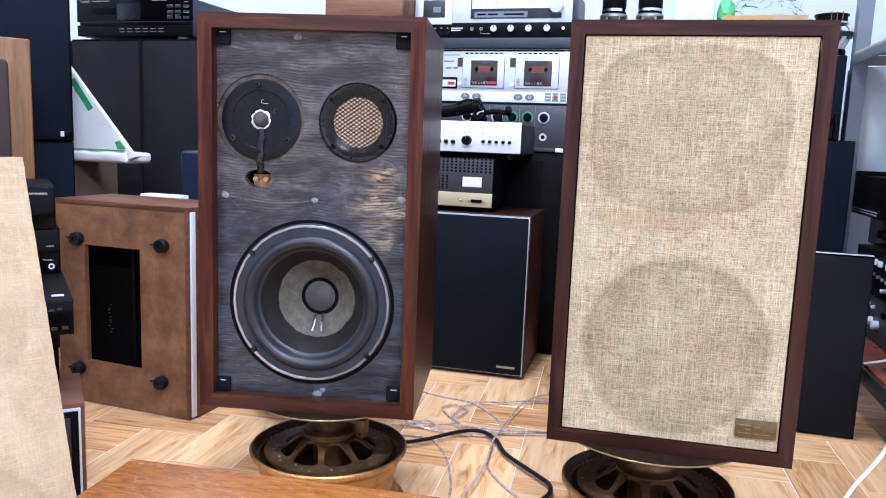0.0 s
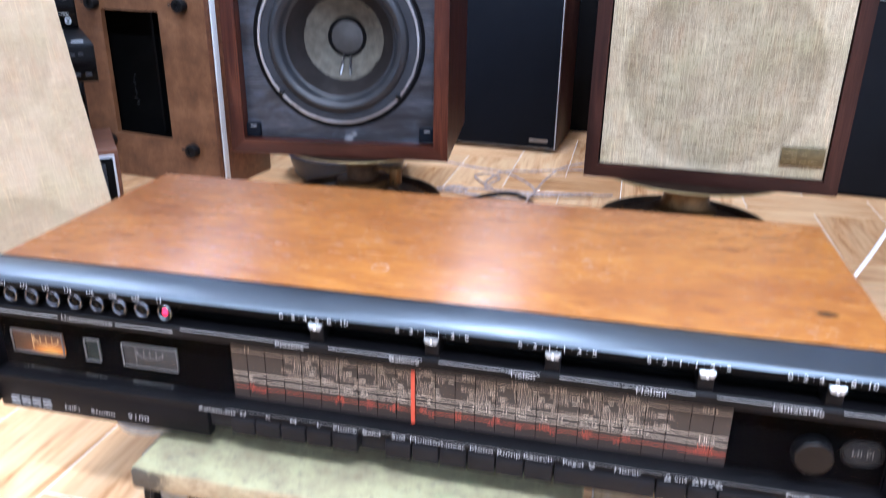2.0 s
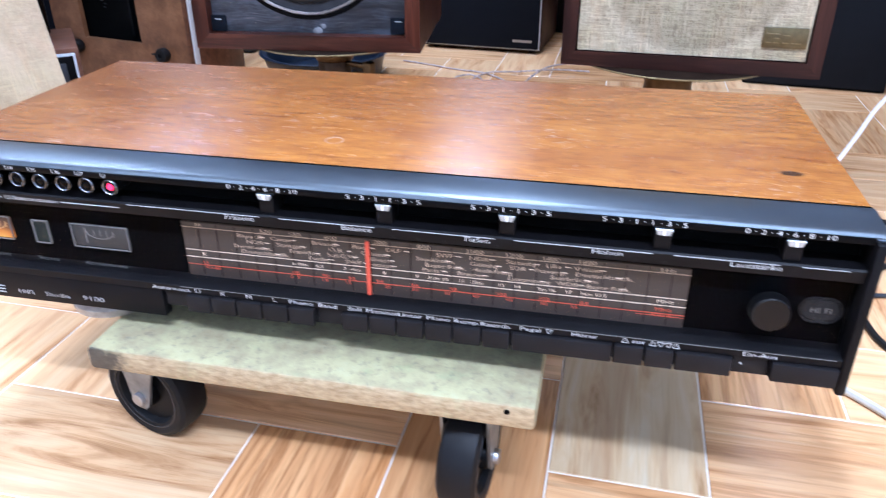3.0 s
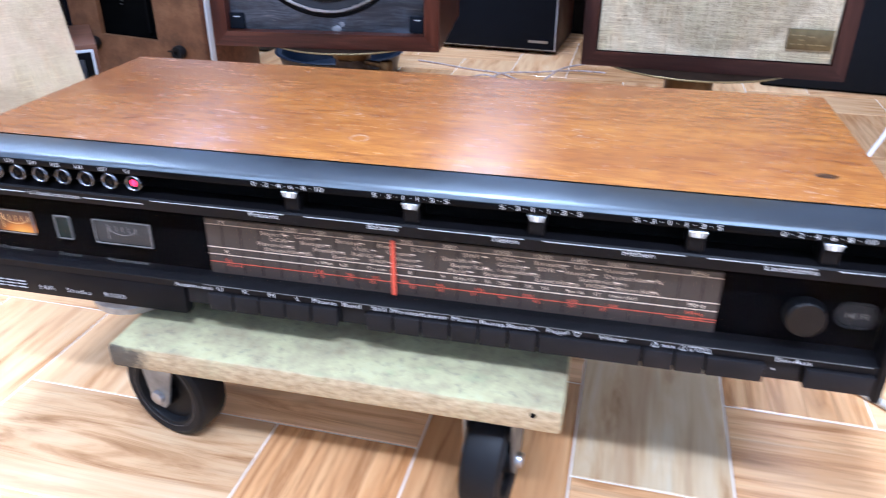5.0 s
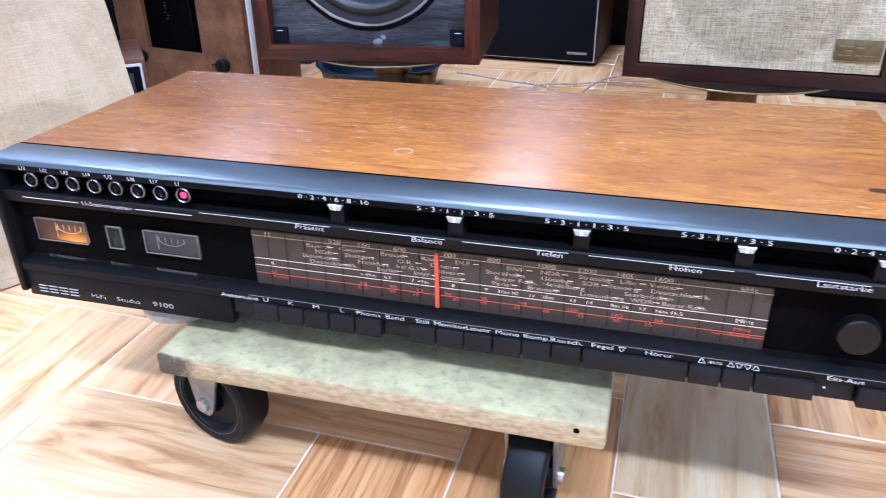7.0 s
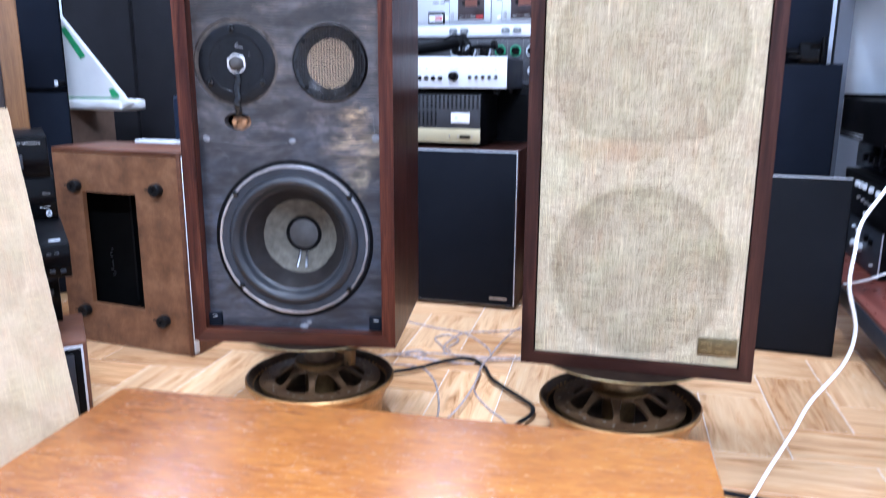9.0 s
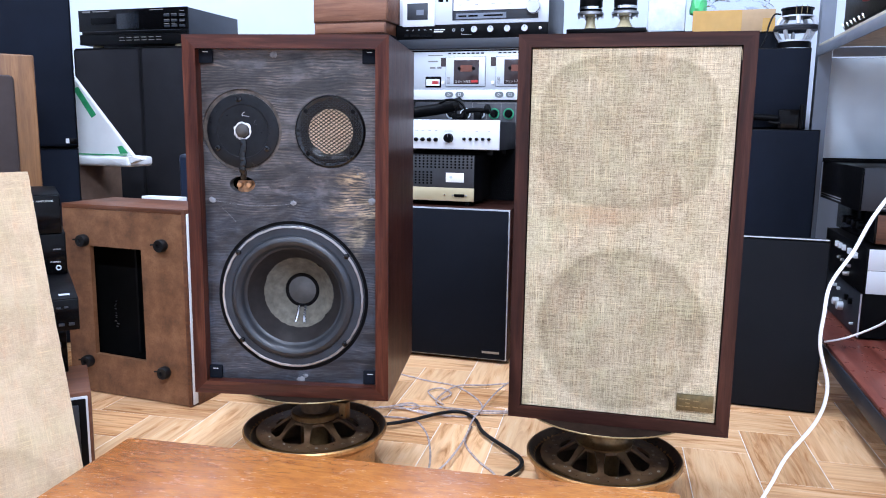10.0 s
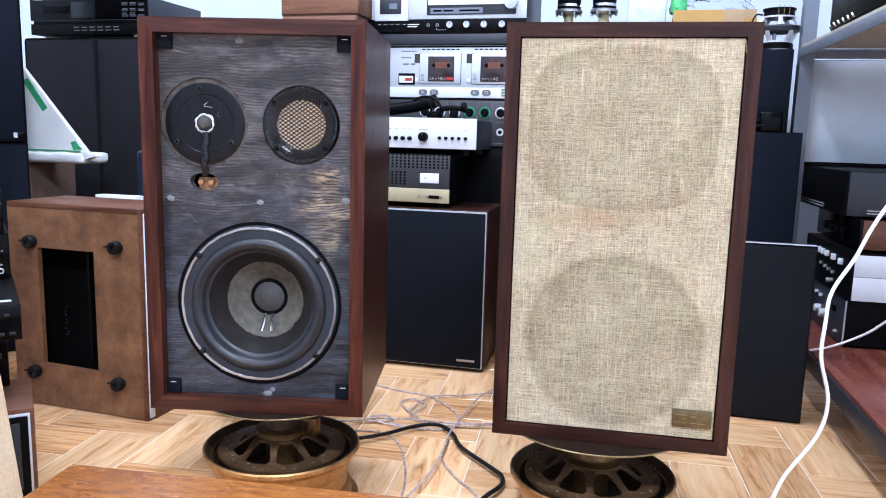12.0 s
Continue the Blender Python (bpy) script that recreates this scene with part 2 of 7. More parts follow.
def ply():
    """Black-stained plywood: broken wavy figure, scuffs, a bare patch near one edge."""
    n = Nodes("stained_plywood")
    shift = n.node("ShaderNodeVectorMath")
    shift.operation = "MULTIPLY_ADD"
    bend = n.node("ShaderNodeTexNoise")
    n.link(n.mapping((5, 1, 7)), bend.inputs["Vector"])
    bend.inputs["Scale"].default_value, bend.inputs["Detail"].default_value = 1.6, 3
    n.link(bend.outputs[1], shift.inputs[0])
    shift.inputs[1].default_value = (0.06, 0.0, 0.030)
    n.link(n.co, shift.inputs[2])
    v = shift.outputs[0]
    figure = n.noise(n.mapping((7, 1, 46), co=v), 2.6, 5, 0.60, 1.2)
    fine = n.noise(n.mapping((16, 1, 210), co=v), 2.4, 4, 0.62, 0.5)
    lines = n.wave(n.mapping((6, 1, 56), co=v), 1.15, 5, 3, 0.9, "Z")
    patch = n.noise(n.mapping((5, 1, 8)), 1.7, 5, 0.62, 0.8)
    lined = n.ramp(patch, [(0.40, 0.0), (0.58, 1.0)])
    f = n.math("ADD", n.math("MULTIPLY", figure, 0.48), n.math("MULTIPLY", fine, 0.52))
    f = n.math("ADD", f, n.math("MULTIPLY", n.math("MULTIPLY", n.math("SUBTRACT", lines, 0.5), lined), 0.12))
    c = n.ramp(f, [(0.36, (0.009, 0.0098, 0.012)), (0.46, (0.020, 0.021, 0.025)), (0.56, (0.037, 0.036, 0.038)), (0.66, (0.075, 0.065, 0.057)), (0.78, (0.16, 0.130, 0.100))])
    brown = n.ramp(n.noise(n.mapping((4, 1, 11)), 2.1, 4, 0.6), [(0.50, 0.0), (0.66, 0.35)])
    c = n.mix(brown, c, n.mix(1.0, c, (1.45, 1.05, 0.82), "MULTIPLY"))
    dark_line = n.math("MULTIPLY", n.ramp(lines, [(0.10, 1.0), (0.36, 0.0)]), n.ramp(patch, [(0.42, 0.15), (0.56, 0.9)]))
    hair = n.ramp(n.noise(n.mapping((22, 1, 420), co=v), 2.0, 2, 0.6), [(0.56, 0.0), (0.66, 0.6)])
    c = n.mix(hair, c, n.mix(1.0, c, (1.9, 1.75, 1.6), "MULTIPLY"))
    x, _, z = n.xyz()
    near = n.ramp(n.math("ADD", n.math("ABSOLUTE", n.math("DIVIDE", n.math("SUBTRACT", x, 0.112), 0.055)), n.math("ADD", n.math("ABSOLUTE", n.math("DIVIDE", n.math("SUBTRACT", z, 0.318), 0.085)), n.math("MULTIPLY", n.math("SUBTRACT", patch, 0.5), 2.2))), [(0.55, 1.0), (1.15, 0.0)])
    c = n.mix(n.math("MULTIPLY", near, n.ramp(f, [(0.44, 0.0), (0.58, 0.85)])), c, (0.36, 0.265, 0.155))
    film = n.noise(n.mapping((7, 1, 9)), 2.0, 5, 0.68)
    c = n.mix(n.ramp(film, [(0.48, 0.0), (0.60, 0.65)]), c, (0.052, 0.056, 0.066))
    low = n.ramp(n.noise(n.mapping((5, 1, 14)), 2.2, 4, 0.6, 0.6), [(0.38, 0.40), (0.60, 1.45)])
    c = n.mix(1.0, c, low, "MULTIPLY")
    high = n.ramp(n.math("ADD", z, n.math("MULTIPLY", n.math("SUBTRACT", film, 0.5), 0.55)), [(0.28, 0.0), (0.42, 1.0)])
    dark_line = n.math("MULTIPLY", dark_line, n.math("MULTIPLY_ADD", high, 0.75, 0.25))
    c = n.mix(dark_line, c, n.mix(1.0, c, (0.36, 0.36, 0.38), "MULTIPLY"))
    c = n.mix(1.0, c, n.mix(high, (0.90, 1.00, 1.14), (1.70, 1.48, 1.28)), "MULTIPLY")
    chips = n.ramp(n.noise(n.mapping((50, 1, 120)), 2.0, 3, 0.6), [(0.71, 0.0), (0.75, 0.7)])
    c = n.mix(chips, c, (0.30, 0.24, 0.17))
    n.bump(f, 0.5, 0.0014)
    return n.done(c, n.math("ADD", 0.30, n.math("MULTIPLY", film, 0.25)), spec=0.5)


def top_veneer():
    """Amber veneer of the receiver: fine broken grain, faded patches, ring marks and scratches."""
    n = Nodes("amber_veneer")
    grain = n.noise(n.mapping((14.0, 62, 62)), 2.2, 6, 0.72, 0.9)
    slow = n.noise(n.mapping((2.2, 6, 6)), 1.9, 5, 0.6, 0.7)
    pores = n.noise(n.mapping((40, 330, 330)), 1.8, 3, 0.6)
    c = n.ramp(grain, [(0.30, (0.225, 0.066, 0.013)), (0.5, (0.375, 0.132, 0.023)), (0.72, (0.52, 0.215, 0.044))])
    c = n.mix(n.ramp(slow, [(0.40, 0.0), (0.66, 0.55)]), c, (0.215, 0.062, 0.016))
    c = n.mix(n.ramp(pores, [(0.55, 0.0), (0.70, 0.45)]), c, (0.095, 0.026, 0.007))
    x, y, _ = n.xyz()
    faded = n.math("ADD", x, n.math("MULTIPLY", n.math("SUBTRACT", n.noise(n.mapping((3, 7, 1)), 2.0, 4, 0.6), 0.5), 0.4))
    faded = n.math("MULTIPLY_ADD", faded, -4.0, -0.35)
    faded = n.ramp(faded, [(0.0, 0.0), (1.0, 0.55)])
    c = n.mix(faded, c, n.mix(1.0, c, (0.46, 0.36, 0.50), "MULTIPLY"))
    edge = n.math("MULTIPLY", n.math("SUBTRACT", n.noise(n.co, 210, 3, 0.7), 0.5), 0.4)
    broken = n.ramp(n.noise(n.co, 120, 2, 0.5), [(0.42, 0.25), (0.60, 1.0)])
    for rx, ry, rr, k in ((-0.092, 0.080, 0.0068, 0.80), (-0.096, 0.248, 0.0052, 0.6), (-0.365, 0.235, 0.005, 0.45), (-0.325, 0.075, 0.006, 0.18), (0.02, 0.245, 0.005, 0.40), (-0.20, 0.205, 0.005, 0.35)):
        d = n.math("SQRT", n.math("ADD", n.math("POWER", n.math("SUBTRACT", x, rx), 2.0), n.math("POWER", n.math("SUBTRACT", y, ry), 2.0)))
        q = n.math("ADD", n.math("ABSOLUTE", n.math("SUBTRACT", n.math("DIVIDE", d, rr), 1.0)), edge)
        c = n.mix(n.math("MULTIPLY", broken, n.ramp(q, [(0.0, k), (0.20, 0.0)])), c, (0.62, 0.45, 0.34))
    d = n.math("SQRT", n.math("ADD", n.math("POWER", n.math("DIVIDE", n.math("SUBTRACT", x, 0.238), 1.6), 2.0), n.math("POWER", n.math("SUBTRACT", y, 0.078), 2.0)))
    c = n.mix(n.ramp(n.math("ADD", n.math("DIVIDE", d, 0.006), edge), [(0.6, 0.85), (1.0, 0.0)]), c, (0.02, 0.008, 0.004))
    flecks = n.ramp(n.noise(n.mapping((45, 210, 1), (0, 0, 9)), 3.0, 2, 0.6), [(0.645, 0.0), (0.71, 0.6)])
    where = n.ramp(n.noise(n.co, 9, 3, 0.6), [(0.44, 0.0), (0.56, 1.0)])
    c = n.mix(n.math("MULTIPLY", flecks, where), c, (0.60, 0.42, 0.30))
    scuff = n.ramp(n.noise(n.mapping((12, 60, 1), (0, 0, -24)), 4.0, 2, 0.6), [(0.66, 0.0), (0.72, 0.45)])
    c = n.mix(n.math("MULTIPLY", scuff, where), c, (0.56, 0.40, 0.30))
    rough = n.math("ADD", 0.20, n.math("MULTIPLY", n.noise(n.mapping((10, 40, 1)), 3, 4, 0.7), 0.12))
    brush = n.noise(n.mapping((9, 1900, 1900)), 1.0, 2, 0.5)
    n.bump(n.math("ADD", n.math("MULTIPLY", pores, 0.35), brush), 0.60, 0.0002)
    n.bsdf.inputs["IOR"].default_value = 1.55
    n.bsdf.inputs["Anisotropic"].default_value = 1.0
    across = n.node("ShaderNodeCombineXYZ")
    across.inputs[0].default_value, across.inputs[1].default_value = -0.103, 0.995
    n.link(across.outputs[0], n.bsdf.inputs["Tangent"])
    return n.done(c, rough)


def chipboard(name, top=(0.43, 0.385, 0.205)):
    """Worn pale-green paint over fibreboard, rubbed dark along the edge."""
    n = Nodes(name)
    a = n.noise(n.co, 26, 6, 0.7)
    b = n.noise(n.co, 150, 4, 0.7)
    c = n.ramp(a, [(0.32, (0.28, 0.215, 0.12)), (0.46, (0.35, 0.305, 0.17)), (0.58, top), (0.72, (0.45, 0.43, 0.245))])
    c = n.mix(n.ramp(b, [(0.54, 0.0), (0.70, 0.55)]), c, (0.17, 0.15, 0.11))
    _, y, _ = n.xyz()
    lip = n.math("MULTIPLY_ADD", n.math("ADD", y, n.math("MULTIPLY", n.math("SUBTRACT", a, 0.5), 0.006)), -450.0, -15.0)
    fibre = n.ramp(n.noise(n.mapping((30, 1, 90)), 3.0, 4, 0.7), [(0.35, (0.29, 0.195, 0.100)), (0.55, (0.45, 0.325, 0.180)), (0.75, (0.54, 0.42, 0.255))])
    c = n.mix(n.ramp(lip, [(0.0, 0.0), (1.0, 0.9)]), c, fibre)
    chewed = n.math("MULTIPLY", n.math("MULTIPLY_ADD", n.math("ADD", n.xyz()[0], n.math("MULTIPLY", n.math("SUBTRACT", b, 0.5), 0.04)), -60.0, -13.6), n.ramp(lip, [(0.0, 0.0), (1.0, 1.0)]))
    c = n.mix(n.ramp(chewed, [(0.0, 0.0), (0.8, 0.85)]), c, (0.03, 0.026, 0.022))
    teal = n.ramp(n.noise(n.co, 45, 5, 0.7), [(0.57, 0.0), (0.70, 0.45)])
    c = n.mix(teal, c, n.mix(1.0, c, (0.80, 1.05, 0.98), "MULTIPLY"))
    n.bump(b, 0.5, 0.0014)
    return n.done(c, 0.75)


def mdf():
    n = Nodes("brown_hardboard")
    a = n.noise(n.co, 16, 6, 0.68)
    b = n.noise(n.co, 240, 3, 0.7)
    c = n.ramp(a, [(0.32, (0.095, 0.038, 0.015)), (0.5, (0.185, 0.080, 0.034)), (0.68, (0.27, 0.130, 0.060))])
    c = n.mix(n.ramp(b, [(0.5, 0.0), (0.68, 0.45)]), c, (0.085, 0.034, 0.014))
    n.bump(b, 0.3, 0.0006)
    return n.done(c, 0.58)


def bronze_paint(name, stops, rough, metal):
    n = Nodes(name)
    a = n.noise(n.co, 26, 6, 0.68)
    b = n.noise(n.co, 120, 4, 0.72)
    c = n.ramp(a, [(0.3, stops[0]), (0.52, stops[1]), (0.74, stops[2])])
    c = n.mix(n.ramp(b, [(0.56, 0.0), (0.70, 0.7)]), c, tuple(v * 0.25 for v in stops[0]))
    n.bump(b, 0.3, 0.0008)
    return n.done(c, n.math("ADD", rough - 0.12, n.math("MULTIPLY", a, 0.28)), metal)


WALNUT_STOPS = [(0.32, (0.0189, 0.0046, 0.0028)), (0.5, (0.0540, 0.0140, 0.0080)), (0.70, (0.1062, 0.033, 0.0175))]
M_WAL_Z = wood("walnut_upright", WALNUT_STOPS, "Z", 1.0, 0.34, 0.05, bump=0.3, spec=0.16)
M_WAL_X = wood("walnut_level", WALNUT_STOPS, "X", 1.0, 0.34, 0.05, bump=0.3, spec=0.28)
M_WAL2_Z = wood("dull_walnut_upright", [(0.32, (0.012, 0.0036, 0.0023)), (0.5, (0.031, 0.0094, 0.0060)), (0.70, (0.062, 0.0215, 0.0138))], "Z", 1.0, 0.45, spec=0.2)
M_WAL2_X = wood("dull_walnut_level", [(0.32, (0.012, 0.0036, 0.0023)), (0.5, (0.031, 0.0094, 0.0060)), (0.70, (0.062, 0.0215, 0.0138))], "X", 1.0, 0.45, spec=0.2)
M_TEAK_Z = wood("honey_teak", [(0.3, (0.092, 0.038, 0.013)), (0.5, (0.175, 0.080, 0.029)), (0.72, (0.25, 0.126, 0.050))], "Z", 0.8, 0.4)
M_BROWNWOOD = wood("brown_veneer", [(0.3, (0.065, 0.022, 0.010)), (0.5, (0.125, 0.046, 0.022)), (0.72, (0.19, 0.078, 0.040))], "X", 1.0, 0.4)
M_REDWOOD = wood("red_board", [(0.3, (0.095, 0.021, 0.014)), (0.5, (0.165, 0.043, 0.029)), (0.72, (0.23, 0.074, 0.052))], "Y", 0.6, 0.28)
M_TOP = top_veneer()
M_PLY = ply()
M_TILE = tile_look()
M_GROUT = plain("pale_grout", (0.84, 0.75, 0.63), 0.8, vary=0.2, size=20)
M_WALL = plain("bluish_wall_paint", (0.60, 0.66, 0.74), 0.7, vary=0.06, size=3, grain=300, bump=0.15)
M_CEIL = plain("white_ceiling_paint", (0.82, 0.83, 0.84), 0.8, vary=0.05, size=3, grain=300)
M_BLACK = plain("black_plastic", (0.0026, 0.0027, 0.0033), 0.42, vary=0.2, spec=0.07)
M_CHARCOAL = plain("charcoal_plastic", (0.0058, 0.0054, 0.0062), 0.42, vary=0.2, spec=0.12)
M_KEY = plain("charcoal_key", (0.0115, 0.0105, 0.0115), 0.5, vary=0.2, spec=0.18)
M_KNOB = plain("smooth_black_knob", (0.0045, 0.0045, 0.005), 0.30, vary=0.2, bump=0.02, spec=0.25)
M_CAP = plain("pale_chrome_cap", (0.55, 0.60, 0.62), 0.22, 0.6, vary=0.1)
M_BLACK_GLOSS = plain("gloss_black", (0.0025, 0.0025, 0.003), 0.14, vary=0.2, bump=0.0, spec=0.12)
M_BLACK_MATT = plain("matt_black", (0.003, 0.003, 0.003), 0.9, vary=0.3, spec=0.05)
M_SATIN = plain("satin_black_bezel", (0.008, 0.009, 0.0115), 0.32, vary=0.15, grain=1500, bump=0.02, spec=1.0)
M_SATIN.node_tree.nodes["Principled BSDF"].inputs["IOR"].default_value = 1.66
M_SATIN.node_tree.nodes["Principled BSDF"].inputs["Specular Tint"].default_value = (0.74, 0.88, 1.0, 1)
M_CLOTH_BLK = plain("black_speaker_cloth", (0.0058, 0.0074, 0.0115), 0.85, vary=0.18, size=8, grain=1400, bump=0.4, spec=0.10)
M_NAVY = plain("navy_speaker_cloth", (0.0068, 0.0095, 0.0165), 0.85, vary=0.18, size=8, grain=1400, bump=0.4, spec=0.10)
M_CHAR = plain("charcoal_cloth", (0.0150, 0.0148, 0.0172), 0.85, vary=0.2, size=8, grain=1400, bump=0.4, spec=0.10)
M_RUBBER = plain("black_rubber", (0.0058, 0.0058, 0.0066), 0.5, vary=0.3, size=60, bump=0.25, spec=0.22)
M_GASKET = plain("dark_gasket", (0.030, 0.033, 0.040), 0.6, vary=0.3, size=30, spec=0.25)
M_SURROUND = plain("grey_foam_surround", (0.018, 0.020, 0.024), 0.38, vary=0.25, size=40, spec=0.45)
M_CONE = plain("brown_black_paper_cone", (0.021, 0.018, 0.0175), 0.42, vary=0.35, size=35, grain=600, bump=0.3, spec=0.16)
M_CONE_TAN = plain("bare_paper_cone", (0.108, 0.097, 0.074), 0.8, vary=0.45, size=70, grain=600, bump=0.4)
M_DUST = plain("grey_dust_cap", (0.060, 0.056, 0.053), 0.7, vary=0.25, size=60)
M_STEEL = plain("dull_steel", (0.45, 0.45, 0.46), 0.32, 0.9, vary=0.2, size=40)
M_CHROME = plain("bright_chrome", (0.80, 0.80, 0.82), 0.14, 1.0, vary=0.08)
M_SILVER = plain("brushed_silver", (0.60, 0.635, 0.67), 0.38, 0.30, vary=0.06, size=6, grain=700, bump=0.06)
M_WHITE_METAL = plain("white_enamel_panel", (0.70, 0.73, 0.76), 0.35, vary=0.05, size=6)
M_GREY_STEEL = plain("grey_painted_steel", (0.155, 0.178, 0.218), 0.42, 0.2, vary=0.14, size=10)
M_DARK_STEEL = plain("dark_grey_steel", (0.022, 0.026, 0.034), 0.45, 0.1, vary=0.15, size=10)
M_GOLD = plain("champagne_panel", (0.52, 0.45, 0.28), 0.4, 0.35, vary=0.08, size=8)
M_BRONZE = bronze_paint("gold_bronze_paint", ((0.26, 0.125, 0.042), (0.44, 0.235, 0.085), (0.58, 0.34, 0.14)), 0.38, 0.7)
M_DISC = bronze_paint("dark_bronze_disc", ((0.085, 0.043, 0.020), (0.155, 0.084, 0.040), (0.25, 0.150, 0.074)), 0.40, 0.4)
M_WHEEL_RING = plain("worn_gloss_rubber", (0.030, 0.032, 0.036), 0.25, vary=0.5, size=80, spec=0.6)
M_PLATE = plain("scuffed_black_plate", (0.0060, 0.0066, 0.0085), 0.30, vary=0.5, size=55, bump=0.1, spec=0.22)
M_DRILL = plain("bare_drilled_edge", (0.42, 0.37, 0.29), 0.4, 0.4, vary=0.5, size=150)
M_HUB = bronze_paint("worn_bronze_hub", ((0.10, 0.054, 0.021), (0.18, 0.102, 0.040), (0.30, 0.185, 0.075)), 0.36, 0.7)
# Very dark brown: shade under the speaker is put into the plate's colour.
M_PLATE_TOP = plain("shaded_brown_plate", (0.022, 0.013, 0.009), 0.85, vary=0.4, size=40, spec=0.02)
# Brown kept darker than the rim paint: shade of recesses put into colour.
M_RECESS_SHADE = bronze_paint("recess_shade_brown", ((0.045, 0.025, 0.014), (0.085, 0.049, 0.026), (0.14, 0.085, 0.045)), 0.5, 0.3)
M_GREEN_DARK = plain("dark_green_lens", (0.006, 0.016, 0.014), 0.3, spec=0.3)
M_BLACK_WET = plain("wet_look_black", (0.0030, 0.0033, 0.0042), 0.19, vary=0.4, size=120, bump=0.2, spec=0.45)
M_LEDGE = plain("rubbed_wood_ledge", (0.072, 0.056, 0.044), 0.55, vary=1.4, size=60, grain=500, bump=0.4)
M_MDF = mdf()
M_CHIP = chipboard("worn_green_board")
M_GREYFRAME = plain("zinc_bracket", (0.30, 0.30, 0.29), 0.42, 0.7, vary=0.4, size=60)
M_WHITE = plain("white_plastic", (0.80, 0.80, 0.80), 0.4, vary=0.06)
M_CABLE_CLEAR = plain("clear_cable_sheath", (0.60, 0.49, 0.45), 0.14, 0.15, vary=0.5, size=110)
M_BEIGE = plain("beige_cable", (0.56, 0.52, 0.44), 0.45, vary=0.1)
M_TAPE = plain("brown_packing_tape", (0.52, 0.30, 0.075), 0.22, vary=0.15, size=15)
M_CARD = plain("brown_cardboard", (0.46, 0.31, 0.17), 0.8, vary=0.15, size=15)
M_FOAM = plain("white_foam_sheet", (0.80, 0.81, 0.80), 0.7, vary=0.06, size=12)
M_GREEN = plain("green_print", (0.03, 0.36, 0.14), 0.6, vary=0.35, size=50)
M_PRINT = glow("white_print", (0.9, 0.9, 0.9), 0.0, (0.66, 0.66, 0.645))
M_PRINT_GREY = plain("grey_print", (0.50, 0.50, 0.50), 0.6)
M_BADGE = plain("faint_badge_print", (0.014, 0.014, 0.0155), 0.5, spec=0.2)
M_FOOT = plain("clear_rubber_foot", (0.36, 0.31, 0.25), 0.2, vary=0.4, size=60)
M_PRINT_DIM = plain("faded_grey_print", (0.20, 0.19, 0.175), 0.6)
M_DIAL_BLACK = plain("dial_black", (0.0022, 0.0022, 0.0026), 0.7, vary=0.2, bump=0.0, spec=0.0)
M_DIAL_BACK = glow("dial_backing", (0.28, 0.185, 0.145), 0.050, (0.026, 0.021, 0.019))
M_DIAL_WARM = glow("warm_dial_lettering", (0.85, 0.66, 0.50), 0.21, (0.38, 0.30, 0.235))
M_DIAL_WHITE = glow("pale_dial_line", (1.0, 0.86, 0.72), 0.33, (0.6, 0.5, 0.4))
M_DIAL_RED = glow("red_dial_lettering", (0.75, 0.13, 0.07), 0.45, (0.4, 0.05, 0.03))
M_NEEDLE = glow("red_needle", (0.80, 0.13, 0.07), 0.30, (0.42, 0.05, 0.03))
M_LED = glow("red_lamp", (1.0, 0.02, 0.10), 2.2, (0.6, 0.02, 0.05))
M_METER_PRINT = glow("amber_meter_print", (1.0, 0.5, 0.2), 0.35, (0.3, 0.2, 0.1))
M_AMBER_DIM = lit_meter("dim_amber_meter", 0.0649)
M_RING = plain("worn_nickel_ring", (0.20, 0.20, 0.215), 0.24, 0.95, vary=0.5, size=300)
M_METER = plain("grey_meter_face", (0.034, 0.033, 0.032), 0.5, vary=0.2)
M_GREY_SHELL = plain("dark_grey_shell", (0.018, 0.022, 0.030), 0.28, vary=0.3, size=25)
M_PANE = pane("clear_pane")
M_BRASS = plain("dull_brass_plate", (0.15, 0.115, 0.055), 0.42, 0.7, vary=0.35, size=90, bump=0.3)
M_BRASS_WORN = plain("rubbed_brass", (0.30, 0.235, 0.12), 0.38, 0.75, vary=0.35, size=90)
M_COPPER = plain("bare_wood_and_copper", (0.36, 0.17, 0.070), 0.5, vary=0.6, size=160)
M_TWEETER = plain("amber_tweeter_cone", (0.86, 0.62, 0.41), 0.3, vary=0.15, size=80)
M_GLUE_PALE = plain("chalky_ring", (0.66, 0.66, 0.66), 0.6, vary=0.4, size=180)
M_GLUE = plain("white_glue", (0.20, 0.205, 0.215), 0.25, vary=0.3, size=200)
M_RED = plain("red_plastic", (0.45, 0.03, 0.03), 0.4)
M_BLUE = plain("dark_blue_plastic", (0.007, 0.014, 0.030), 0.35, vary=0.15)
M_GREEN_RING = plain("green_ring", (0.02, 0.26, 0.13), 0.4)
M_WINDOW = plain("smoked_window", (0.040, 0.027, 0.027), 0.15, vary=0.3)
M_ORANGE = plain("orange_reel_label", (0.13, 0.035, 0.018), 0.5)
M_TUNER = glow("pale_tuner_scale", (0.9, 0.92, 0.98), 0.03, (0.62, 0.63, 0.66))
M_POLY = pane("clear_polythene", (0.93, 0.95, 0.97), 0.12)
M_GREYBOARD = plain("grey_blue_panel", (0.56, 0.63, 0.68), 0.32, 0.1, vary=0.14, size=5)
